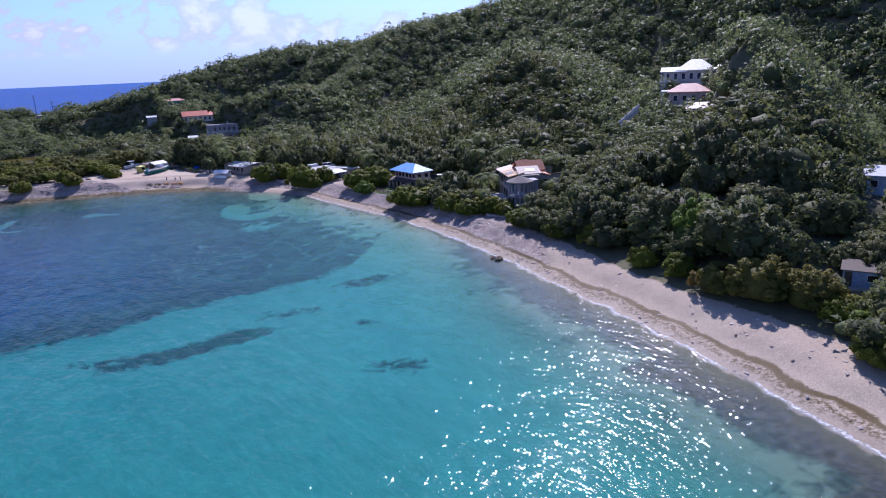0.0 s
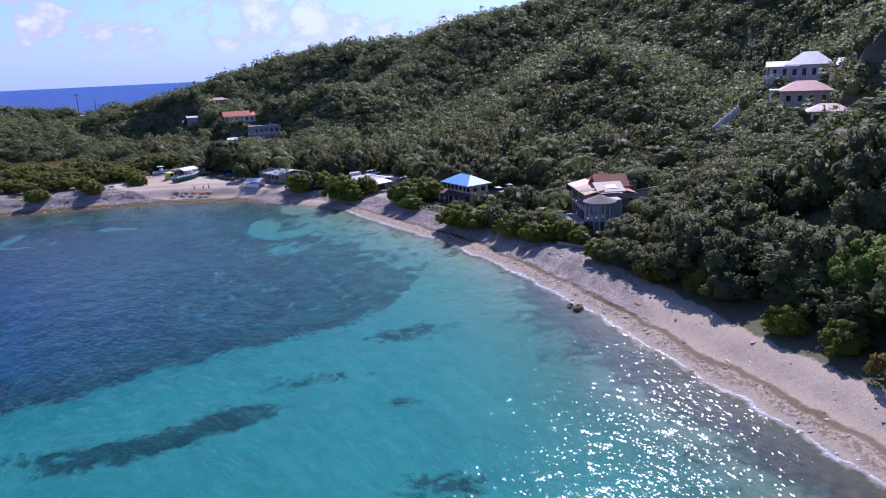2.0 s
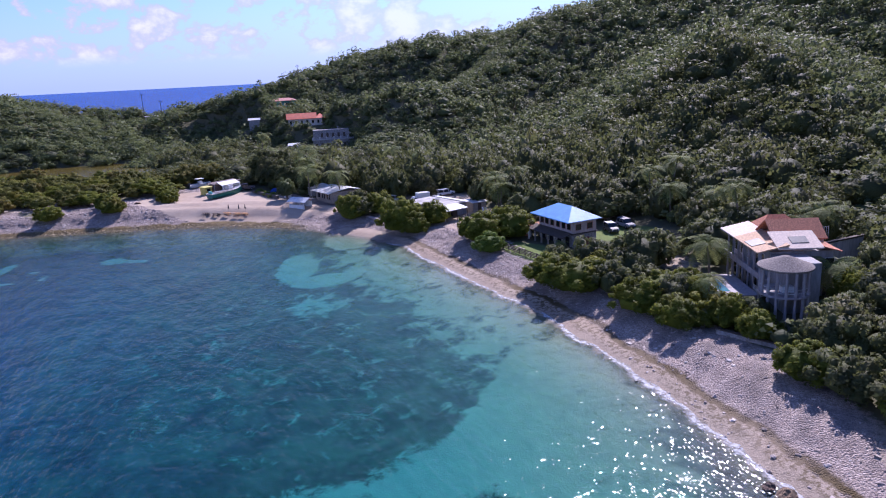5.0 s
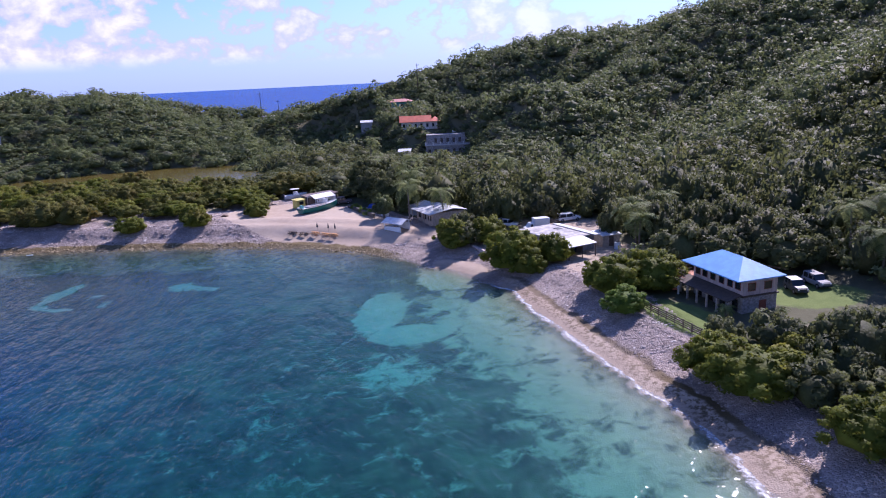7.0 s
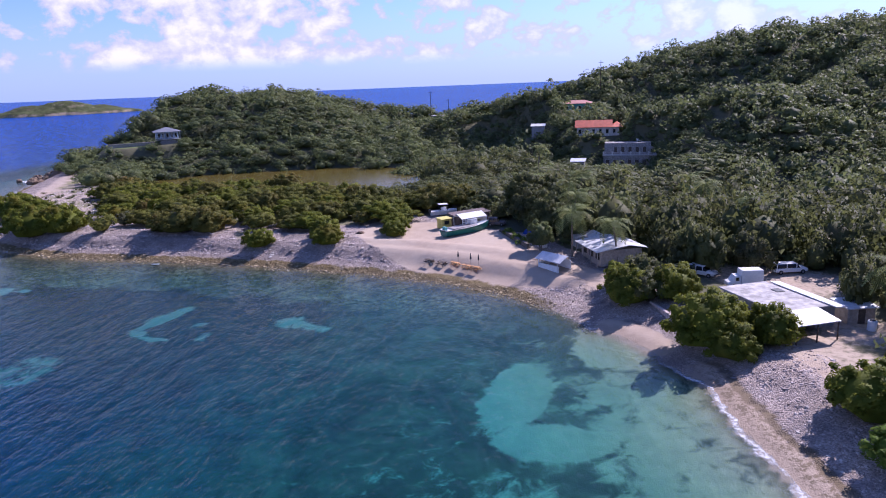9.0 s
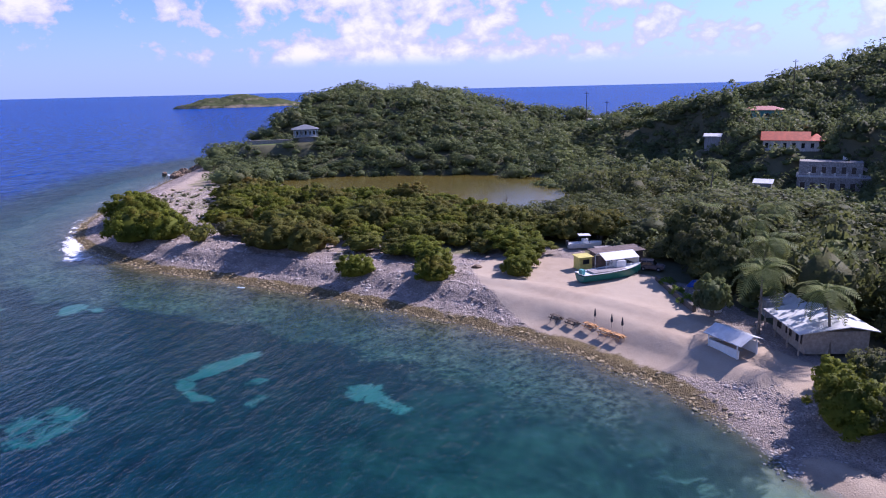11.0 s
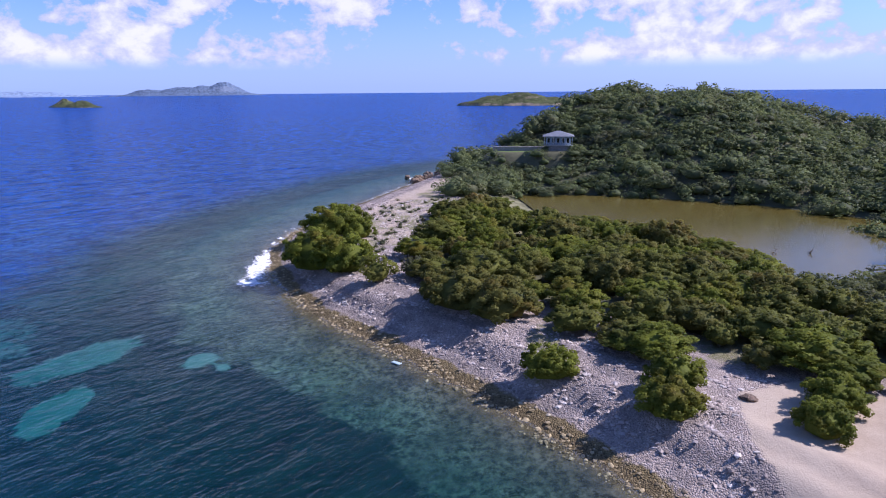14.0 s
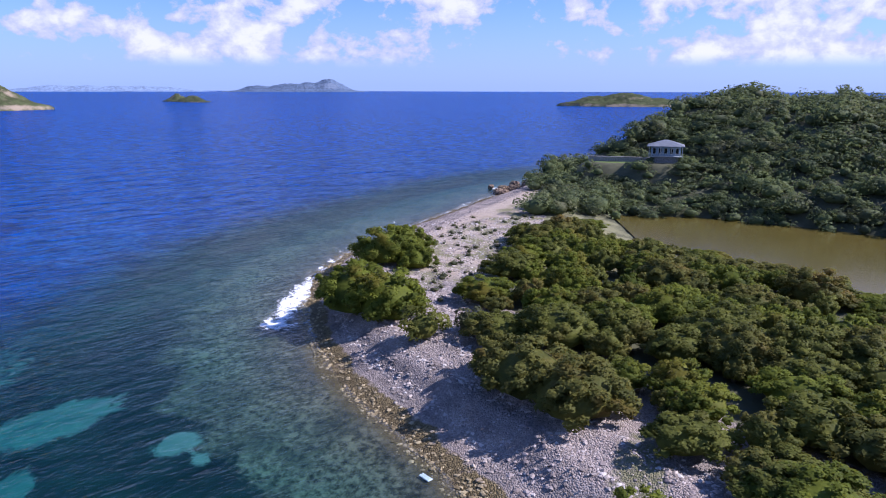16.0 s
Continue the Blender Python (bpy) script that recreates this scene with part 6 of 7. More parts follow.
for px in (-0.8, 0.8):
    for py in (-0.2, 0.2):
        block("leg", px - 0.04, px + 0.04, py - 0.04, py + 0.04, 0.0, 0.419, white_paint, bench, soft=0)

# three villas high on the hill, one below another
top_villa = thing("hill_villa", 78.0, 219.0, -22, "large white villa with a pale blue-white hipped roof", "house", z=28.2)
block("wall", -8.0, 6.0, -3.6, 5.0, -4.0, 3.1, white_wall, top_villa, "white rendered walls")
# the wing takes grey in place of white to look shaded
block("wing_wall", 6.02, 11.0, -2.6, 4.0, -4.0, 2.7, grey_wall, top_villa, "wing walls in grey that stands for shade")
hip_roof(top_villa, -4.6, 6.8, -4.6, 6.0, 3.3, 6.3, white_roof, 1.6, "pale white hipped roof")
hip_roof(top_villa, 5.4, 11.8, -3.4, 4.8, 2.85, 4.5, white_roof, 1.0, "pale hipped wing roof", name="wing_roof")
window(top_villa, "y", 8.4, 0.4, 1.2, 1.6, -2.6, white_paint)
slab_roof(top_villa, [(-8.9, -5.2, 3.0), (-1.2, -5.2, 3.0), (-1.2, -0.4, 4.2), (-8.9, -0.4, 4.2)], 0.15, blue_paint, "bluish verandah roof", "verandah_roof")
for k in range(6):
    window(top_villa, "y", -6.6 + 2.2 * k, 0.6, 1.1, 1.8, -3.6, white_paint)
for k in range(4):
    block("post", -8.6 + 2.3 * k, -8.35 + 2.3 * k, -5.0, -4.75, -3.0, 2.8, white_wall, top_villa)
block("terrace", -9.0, -0.6, -5.2, -3.62, -4.0, 0.2, concrete, top_villa, "concrete terrace")
mid_villa = thing("hill_villa", 69.6, 200.6, -20, "pinkish hill house with a faded red roof and open balconies", "house", z=22.4)
block("wall", -3.6, 6.2, -2.6, 3.6, -4.0, 3.6, pink_wall, mid_villa, "pinkish walls")
hip_roof(mid_villa, -4.6, 7.0, -3.5, 4.5, 3.7, 5.8, red_roof, 2.0, "faded red sheet roof")
block("balcony_floor", -6.3, -3.62, -2.6, 2.4, 1.0, 1.25, white_wall, mid_villa)
block("balcony_roof", -6.4, -3.62, -2.8, 2.6, 3.75, 3.95, white_wall, mid_villa)
for px in (-6.1, -3.9):
    for py in (-2.4, 2.2):
        block("post", px - 0.14, px + 0.14, py - 0.14, py + 0.14, -4.0, 3.74, white_wall, mid_villa)
rail(mid_villa, (-6.2, -2.5), (-3.7, -2.5), 1.25, 0.95, white_wall, 5, 2)
for k in range(4):
    window(mid_villa, "y", -2.3 + 2.4 * k, 1.2, 1.2, 1.5, -2.6, white_paint)
low_villa = thing("cottage", 68.3, 182.8, -20, "small white cottage with a pinkish-white hipped roof", "house", z=20.4)
block("wall", -3.0, 3.0, -2.0, 2.4, -2.5, 2.2, white_wall, low_villa)
hip_roof(low_villa, -4.2, 4.2, -2.9, 3.3, 2.3, 3.7, seamed("pale_pink_sheet", (0.66, 0.42, 0.38)), 1.6, "pale pink sheet roof")
for k in range(4):
    window(low_villa, "y", -2.2 + 1.45 * k, 0.1, 1.15, 1.7, -2.0, pink_wall)
stair = thing("stairway", 57.8, 216.5, -12, "steep concrete stairway with white side walls on the slope", "stairway", z=16.0)
bm = bmesh.new()
for k in range(24):
    box(bm, -2.4 + 0.24 * k, -2.16 + 0.24 * k, -0.8, 0.8, max(-2.0, -1.4 + 0.22 * k), 0.6 + 0.22 * k)
part("steps", bm, concrete, stair, "grey concrete steps")
for s_ in (-1.0, 1.0):
    bm = bmesh.new()
    v = [bm.verts.new((x_, s_ + dy, z_)) for dy in (-0.14, 0.14) for x_, z_ in ((-2.6, -0.3), (3.5, 5.0), (3.5, 6.15), (-2.6, 0.85))]
    for f in ((0, 1, 2, 3), (7, 6, 5, 4), (0, 4, 5, 1), (1, 5, 6, 2), (2, 6, 7, 3), (3, 7, 4, 0)):
        bm.faces.new([v[i] for i in f])
    part("side_wall", bm, white_wall, stair, "white side wall")
block("landing", -2.0, 2.6, -3.2, -0.85, -3.0, 0.4, concrete, stair, "concrete landing")
edge_house = thing("hillside_house", 80.0, 120.5, -36, "hillside house with a pale grey roof and bluish walls", "house", z=11.5)
block("wall", -4.5, 6.5, -2.6, 4.0, -4.0, 2.9, blue_paint, edge_house, "bluish walls")
slab_roof(edge_house, [(-5.4, -3.6, 3.0), (7.4, -3.6, 3.0), (7.4, 4.8, 3.7), (-5.4, 4.8, 3.7)], 0.16, grey_sheet, "pale grey sheet roof")
for k in range(4):
    window(edge_house, "y", -3.3 + 2.5 * k, 0.8, 1.2, 1.3, -2.6, white_paint)
cabin = thing("cabin", 57.6, 91.2, -32, "small blue-grey beach cabin half hidden in the trees", "cabin", z=ground_at(57.6, 91.2) + 0.2)
block("wall", -2.6, 2.6, -2.0, 2.2, -1.6, 2.3, blue_paint, cabin)
# the roof's dark colour stands for the tree shade over it
slab_roof(cabin, [(-2.9, -2.3, 2.4), (2.9, -2.3, 2.4), (2.9, 2.5, 2.8), (-2.9, 2.5, 2.8)], 0.12, dark_wood, "roof coloured dark for the shade of the trees")
window(cabin, "y", -1.9, 0.1, 0.9, 2.0, -2.0, dark_wood, dark_wood, "door")
window(cabin, "y", 1.0, 0.9, 1.4, 1.0, -2.0, white_paint)
block("porch", -2.9, 2.9, -3.6, -2.02, -0.6, 0.05, pale_wood, cabin, "wooden porch step")

# houses on the saddle
cx, cy, ln, rz = frame_of((-129.7, 361.0), (-116.5, 366.9))
red_house = thing("red_roofed_house", cx - 1.0, cy + 2.8, rz, "long white house with a bright orange-red roof", "house", z=13.4)
block("wall", -7.2, 7.2, -2.6, 3.4, -3.0, 2.9, white_wall, red_house, "white walls")
gable_roof(red_house, -7.9, 5.0, -3.5, 4.2, 2.95, 5.2, orange_roof, "bright orange-red metal roof", 0.14)
hip_roof(red_house, 4.4, 8.6, -4.0, 4.6, 2.98, 4.7, orange_roof, 0.05, "orange-red hipped wing roof", name="wing_roof")
for k in range(6):
    window(red_house, "y", -6.2 + 2.35 * k, 0.7, 0.95, 1.5, -2.6, grey_wall)
rail(red_house, (5.4, -3.6), (8.8, -3.6), 0.0, 1.0, white_wall, 7, 2)
cx, cy, ln, rz = frame_of((-115.3, 349.4), (-100.3, 355.3))
ruin = thing("stone_terrace_house", cx + 0.5, cy + 2.0, rz, "grey stone terraced building with arched openings", "building", z=4.6)
block("lower_wall", -8.4, 8.6, -2.5, 4.0, -2.5, 3.6, stone_wall, ruin, "rough grey stone lower storey")
block("upper_wall", -8.2, 6.6, 0.8, 6.5, 3.62, 7.4, stone_wall, ruin, "rough grey stone upper storey")
block("terrace_floor", -8.7, 8.9, -2.8, 4.2, 3.605, 3.8, concrete, ruin)
# openings are dark panels on the wall, standing for the shade inside
for k in range(7):
    window(ruin, "y", -7.0 + 2.3 * k, 0.2, 1.3, 2.2, -2.5, concrete, dark_wood, "opening_shade_panel")
for k in range(5):
    window(ruin, "y", -4.6 + 2.3 * k, 4.3, 1.2, 1.9, 0.8, concrete, dark_wood, "opening_shade_panel")
for px in (-8.4, -5.6, -2.8, 0.2, 3.0, 5.8, 8.6):
    block("pier", px - 0.22, px + 0.22, -2.75, -2.3, 3.8, 4.9, white_wall, ruin)
rail(ruin, (-8.4, -2.6), (8.6, -2.6), 3.8, 0.8, concrete, 24, 1)
bm = bmesh.new()
v = [bm.verts.new((x_, y_ + dy, z_)) for dy in (0, 0.35) for x_, y_, z_ in ((2.0, 6.6, 7.4), (9.4, 3.2, 3.8), (9.4, 3.2, 4.7), (2.0, 6.6, 8.4))]
for f in ((0, 1, 2, 3), (7, 6, 5, 4), (0, 4, 5, 1), (1, 5, 6, 2), (2, 6, 7, 3), (3, 7, 4, 0)):
    bm.faces.new([v[i] for i in f])
part("stair_wall", bm, white_wall, ruin, "white sloping stair wall")
lane_wall = thing("terrace_wall", -104.5, 341.0, 25, "long grey retaining wall below the stone building", "wall", z=3.4)
block("wall", -12.0, 12.0, -0.3, 0.3, -2.0, 1.6, concrete, lane_wall)
block("coping", -12.1, 12.1, -0.38, 0.38, 1.603, 1.75, white_wall, lane_wall)
cx, cy, ln, rz = frame_of((-153.3, 394.0), (-142.0, 399.4))
teal_house = thing("teal_house", cx, cy + 2.5, rz, "teal-walled house with a low red roof", "house", z=20.2)
block("wall", -5.6, 5.8, -2.4, 3.0, -4.5, 2.9, teal_paint, teal_house, "teal walls")
hip_roof(teal_house, -6.6, 6.8, -3.4, 4.0, 3.0, 4.2, red_roof, 3.0, "low red roof")
for k in range(4):
    window(teal_house, "y", -4.0 + 2.6 * k, 0.6, 1.3, 1.4, -2.4, white_paint)
for x_, y_, w_, d_, rz, z_ in ((-148.0, 367.0, 4.6, 3.4, 25, 14.2), (-117.4, 336.6, 4.0, 3.0, 20, 5.6)):
    hut_ = thing("shed", x_, y_, rz, "small shed with a white sheet roof among the trees", "shed", z=z_)
    block("wall", -w_ / 2, w_ / 2, -d_ / 2, d_ / 2, -4.0, 2.2, grey_wall, hut_)
    slab_roof(hut_, [(-w_ / 2 - 0.4, -d_ / 2 - 0.4, 2.25), (w_ / 2 + 0.4, -d_ / 2 - 0.4, 2.25), (w_ / 2 + 0.4, d_ / 2 + 0.4, 2.9), (-w_ / 2 - 0.4, d_ / 2 + 0.4, 2.9)], 0.1, white_roof, "white sheet roof")
saddle_house = thing("roadside_house", -233.5, 420.0, 30, "small grey house with a pale flat roof on the saddle", "house", z=14.5)
block("wall", -3.0, 3.0, -2.2, 2.2, -2.5, 2.6, grey_wall, saddle_house)
block("roof", -3.4, 3.4, -2.6, 2.6, 2.603, 2.85, flat_roof, saddle_house)
for at in (-1.5, 1.3):
    window(saddle_house, "y", at, 0.6, 1.0, 1.2, -2.2, white_paint)
for x_, y_, z_, h_ in ((-233.2, 414.0, 16.5, 13.0), (-226.0, 419.0, 16.5, 9.0), (-160.5, 452.0, 30.0, 10.5)):
    mast = thing("utility_pole", x_, y_, 15, "tall dark utility pole with a cross-arm", "pole", z=z_)
    bm = bmesh.new()
    cylinder(bm, 0, 0, -3.0, h_, 0.2, 0.12, 8)
    part("pole", bm, dark_wood, mast)
    block("cross_arm", -1.1, 1.1, -0.06, 0.06, h_ - 0.9, h_ - 0.72, dark_wood, mast, soft=0)

# the grey house on the headland
cx, cy, ln, rz = frame_of((-295.8, 302.2), (-290.9, 311.5))
grey_house = thing("headland_house", cx - 3.6, cy + 1.8, rz, "grey two-storey house with a pyramid roof on the headland", "house", z=12.9)
block("lower_wall", -4.0, 4.0, -3.4, 3.4, -3.5, 1.5, stone_wall, grey_house, "dark stone basement")
block("upper_wall", -4.4, 4.4, -3.0, 3.8, 1.52, 4.4, blue_paint, grey_house, "blue-grey walls")
hip_roof(grey_house, -5.6, 5.6, -4.8, 5.0, 4.55, 6.3, grey_roof, 0.6, "grey pyramid roof")
block("balcony", -5.0, 5.0, -4.4, -3.02, 1.3, 1.5, white_wall, grey_house)
rail(grey_house, (-4.9, -4.3), (4.9, -4.3), 1.5, 0.9, white_wall, 12, 2)
for k in range(5):
    window(grey_house, "y", -3.4 + 1.7 * k, 2.0, 1.0, 1.9, -3.0, white_paint)
for px in (-4.9, -1.6, 1.6, 4.9):
    block("post", px - 0.1, px + 0.1, -4.35, -4.15, 1.5, 4.4, white_wall, grey_house, soft=0)
cx, cy, ln, rz = frame_of((-311.3, 291.2), (-304.4, 306.0))
terrace = thing("terrace_wall", cx, cy, rz, "long pale terrace wall beside the grey house", "wall", z=12.6)
block("wall", -ln / 2 - 2, ln / 2 + 1, -0.3, 0.3, -2.5, 0.3, stone_wall, terrace)
block("coping", -ln / 2 - 2.1, ln / 2 + 1.1, -0.45, 0.45, 0.303, 0.45, stone_wall, terrace)

# ---------------------------------------------------------------- palms
def frond_mesh(seed):
    r = np.random.RandomState(seed)
    V, F = [], []
    long, rise, drop = 2.7, r.uniform(0.5, 0.9), r.uniform(1.6, 2.3)
    pts = []
    for k in range(11):
        t = k / 10
        pts.append(np.array([long * t * (1 - 0.12 * t), 0, rise * t * 2.2 - (rise * 1.2 + drop) * t * t]))
    for k in range(10):
        a, b = pts[k], pts[k + 1]
        for s_ in (-1, 1):
            for q in range(2):
                m = a + (b - a) * (q + 0.2) / 2
                ll = 0.75 * math.sin(3.0 * (k + q / 2) / 10 + 0.25) + 0.12
                out = np.array([0.35 * ll, s_ * ll * 0.85, -0.42 * ll + r.uniform(-0.06, 0.06)])
                e = (b - a) * 0.30
                i = len(V)
                V += [m, m + e, m + e * 0.5 + out, m + out * 0.98]
                F.append([i, i + 1, i + 2, i + 3])
    tv, tf = tube(pts, [0.04 - 0.003 * k for k in range(11)], 4)
    v, f = join([(np.array(V), np.array(F)), (tv, tf)])
    me = mesh_from("frond", v, f, 4)
    me.materials.append(palm_leaf)
    return me


FRONDS = [frond_mesh(k) for k in range(4)]


def palm(x, y, tall, lean, towards, size=1.0, label="coconut palm with drooping fronds behind the beach"):
    p_ = thing("palm_tree", x, y, 0, label, "palm tree")
    a = radians(towards)
    path = [(lean * math.cos(a) * t * t, lean * math.sin(a) * t * t, -0.3 + (tall + 0.3) * t) for t in np.linspace(0, 1, 9)]
    v, f = tube(path, [0.2 - 0.011 * k + (0.06 if k == 0 else 0) for k in range(9)], 8)
    me = mesh_from("trunk", v, f, 4)
    me.materials.append(bark_mat)
    new("trunk", me).parent = p_
    for k in range(17):
        o = new("frond", random.choice(FRONDS))
        o.parent = p_
        up_ = 25 - 52 * (k % 3) / 2 + random.uniform(-10, 10)
        s_ = size * random.uniform(0.85, 1.15)
        o.matrix_basis = pose(*path[-1], 0, 0, 360 * k / 17 * 2.4 + random.uniform(-12, 12)) @ pose(0, 0, 0, random.uniform(-12, 12), -up_, 0) @ Matrix.Diagonal((s_, s_, s_, 1))
    return p_


random.seed(21)
PALMS_BAY = [(-65.6, 242.3, 7.5, 1.2, 160), (-73.9, 242.2, 8.0, 1.0, 120), (-79.5, 253.5, 8.5, 1.0, 40), (-84.5, 262.0, 9.0, 1.2, 100),
             (-71.5, 259.5, 8.0, 0.8, 200), (-50.5, 262.0, 9.5, 1.0, 30), (-44.0, 266.0, 9.0, 1.2, 120), (-24.4, 233.0, 7.2, 0.8, 200),
             (-20.8, 238.5, 7.8, 1.0, 60), (-23.5, 229.5, 5.8, 0.6, 300), (7.8, 219.5, 8.4, 1.0, 100), (12.3, 222.0, 9.0, 1.0, 20)]
PALMS_EAST = [(11.0, 213.0, 6.4, 0.8, 250), (20.5, 199.0, 8.5, 1.0, 150), (17.0, 206.0, 6.0, 0.6, 60), (23.0, 181.5, 7.0, 0.8, 90),
              (12.5, 178.0, 5.6, 0.6, 200), (-86.5, 272.0, 9.0, 1.0, 80), (-62.0, 276.0, 9.5, 1.0, 20), (-66.0, 284.0, 9.0, 0.8, 140),
              (-98.0, 270.0, 8.0, 1.0, 10), (-128.0, 330.0, 8.5, 0.8, 60), (25.0, 168.0, 4.4, 0.4, 30), (28.5, 186.0, 7.0, 0.8, 10)]
for x_, y_, t_, l_, w_ in PALMS_BAY + PALMS_EAST:
    palm(x_, y_, t_, l_, w_, random.uniform(1.35, 1.7))
palm(-9.2, 195.2, 1.5, 0.2, 200, 0.62, "small young palm before the blue-roofed house")
palm(-3.0, 196.8, 1.1, 0.2, 20, 0.5, "small young palm before the blue-roofed house")
palm(10.4, 164.8, 4.6, 0.5, 220, 0.9, "slender palm beside the villa")
# big trees that shade the yard behind the sand
for x_, y_, w_, h_ in ((-90.5, 259.0, 5.6, 7.6), (-96.5, 265.5, 6.2, 8.6), (-84.0, 253.0, 4.6, 6.6), (-90.0, 270.0, 6.4, 8.4), (-78.5, 251.0, 3.8, 6.0)):
    tree(x_, y_, w_, h_, random.choice(FINE), "broad green tree shading the yard behind the sand", leaf=shaded_leaf)
for x_, y_ in ((-92.0, 250.6), (-88.6, 247.8), (-85.6, 245.4)):
    tree(x_, y_, 1.3, 1.5, SMALL[2], "trailing green creeper grown over the yard wall", "shrub", leaf=bright_leaf, sink=0.2)
# the clipped round tree at the edge of the sand
tree(-80.6, 243.0, 2.7, 5.2, (140, 40, 3000, 0.05), "clipped round dark tree at the edge of the sand", leaf=forest_leaf)

# ---------------------------------------------------------------- stones
stone_mat, n = material("beach_stone")
geo = n("ShaderNodeNewGeometry")
each, pos = geo.outputs["Random Per Island"], geo.outputs["Position"]
c = n.mix(n.ramp(each, 0.0, 0.75), (0.20, 0.165, 0.145), (0.58, 0.49, 0.43))
c = n.mix(n.ramp(each, 0.8, 0.95, 0.0, 0.8), c, (0.68, 0.63, 0.58))
c = n.mix(n.ramp(n.noise(pos, 0.16, 3), 0.42, 0.62, 0.0, 0.5), c, (0.36, 0.29, 0.28))
c = n.mix(n.math("MULTIPLY", n.attr("band"), 0.7), c, (0.10, 0.08, 0.075))
low = n.ramp(n("ShaderNodeSeparateXYZ", {0: pos}).outputs[2], 0.4, 1.0, 0.85, 0.0)
low = n.math("MULTIPLY", low, n.ramp(n("ShaderNodeSeparateXYZ", {0: pos}).outputs[0], -72.0, -58.0, 1.0, 0.0))
c = n.mix(low, c, n.mix(each, (0.15, 0.11, 0.045), (0.44, 0.34, 0.16)))
n.put(n.out.inputs[0], n("ShaderNodeBsdfPrincipled", {"Base Color": c, "Roughness": 0.85, "Specular IOR Level": 0.3,
      "Normal": n.bump(n.noise(pos, 12, 3), 0.4, 0.03)}).outputs[0])
OCT_V = np.array([(1, 0, 0), (0, 1, 0), (-1, 0, 0), (0, -1, 0), (0.7, 0.7, 0.55), (-0.7, 0.7, 0.6), (-0.65, -0.7, 0.55), (0.7, -0.65, 0.6), (0, 0, 0.95)], float)
OCT_F = np.array([(0, 1, 4), (1, 2, 5), (2, 3, 6), (3, 0, 7), (0, 4, 7), (1, 5, 4), (2, 6, 5), (3, 7, 6), (4, 5, 8), (5, 6, 8), (6, 7, 8), (7, 4, 8)])


def stones(name, label, count, zone, x0, x1, y0, y1, small, large, seed):
    r = np.random.RandomState(seed)
    x, y = r.uniform(x0, x1, count * 12), r.uniform(y0, y1, count * 12)
    keep_ = zone(x, y, r.uniform(size=len(x)))
    x, y = x[keep_][:count], y[keep_][:count]
    z = height(x, y)
    m = len(x)
    s_ = small * (large / small) ** (r.uniform(size=m) ** 2.2)
    a = r.uniform(0, 6.283, m)
    v = OCT_V[None] * (1 + 0.28 * r.uniform(-1, 1, (m, 9, 1)))
    v = v * np.stack([s_ * r.uniform(0.8, 1.4, m), s_ * r.uniform(0.7, 1.0, m), s_ * r.uniform(0.5, 0.85, m)], -1)[:, None]
    ca, sa = np.cos(a)[:, None], np.sin(a)[:, None]
    out = np.stack([v[..., 0] * ca - v[..., 1] * sa + x[:, None], v[..., 0] * sa + v[..., 1] * ca + y[:, None], v[..., 2] + z[:, None] - 0.15 * s_[:, None]], -1)
    f = (OCT_F[None] + (np.arange(m) * 9)[:, None, None]).reshape(-1, 3)
    me = mesh_from(name, out.reshape(-1, 3), f, 3)
    dd = shore(x, y)[0]
    dark_ = sum(np.exp(-((dd - c_ - 0.8 * wave(x, y, 24, 60 + k)) / 0.5) ** 2) * (0.6 + 0.5 * wave(x, y, 18, 70 + k)) for k, c_ in enumerate((3.4, 6.2, 8.8, 12.5)))
    at_ = me.attributes.new("band", "FLOAT", "POINT")
    at_.data.foreach_set("value", np.repeat(np.clip(dark_, 0, 1), 9).astype(np.float32))
    me.materials.append(stone_mat)
    return tagged(new(name, me), label, "stones", kind="stuff")


def cobble_zone(x, y, u):
    d, wide = shore(x, y)
    s_in, _ = outline(SAND, x, y)
    clump = 0.55 + 0.45 * wave(x, y, 7, 31)
    band = 0.6 + 0.4 * np.cos(d * 1.35 + 0.8 * wave(x, y, 20, 32))
    return (d > -1.6) & (d < wide + 3) & (s_in < -0.6) & (u < clump * band) & ~((x > -80) & (x < -50) & (d > 8)) & (np.hypot(x + 53, y - 217) > 5.8) & ((x < -50) | (d > 3.2 + 1.2 * u))


def east_zone(x, y, u):
    d, wide = shore(x, y)
    return (d > -0.8) & (d < wide + 1) & (u < 0.12 + 0.4 * wave(x, y, 8, 33) + 0.3 * (y > 125) + 0.15 * (d < 2))


stones("beach_cobbles", "loose grey and mauve cobbles heaped along the beach", 17000, cobble_zone, -262, -66, 196, 262, 0.10, 0.34, 41)
stones("shore_cobbles", "loose grey cobbles on the narrow eastern beach", 11000, lambda x, y, u: cobble_zone(x, y, u) & (x < 8), -66, 8, 140, 236, 0.07, 0.23, 42)
stones("strand_stones", "scattered stones on the sand strip below the hill", 700, east_zone, 0, 48, 50, 172, 0.08, 0.34, 43)


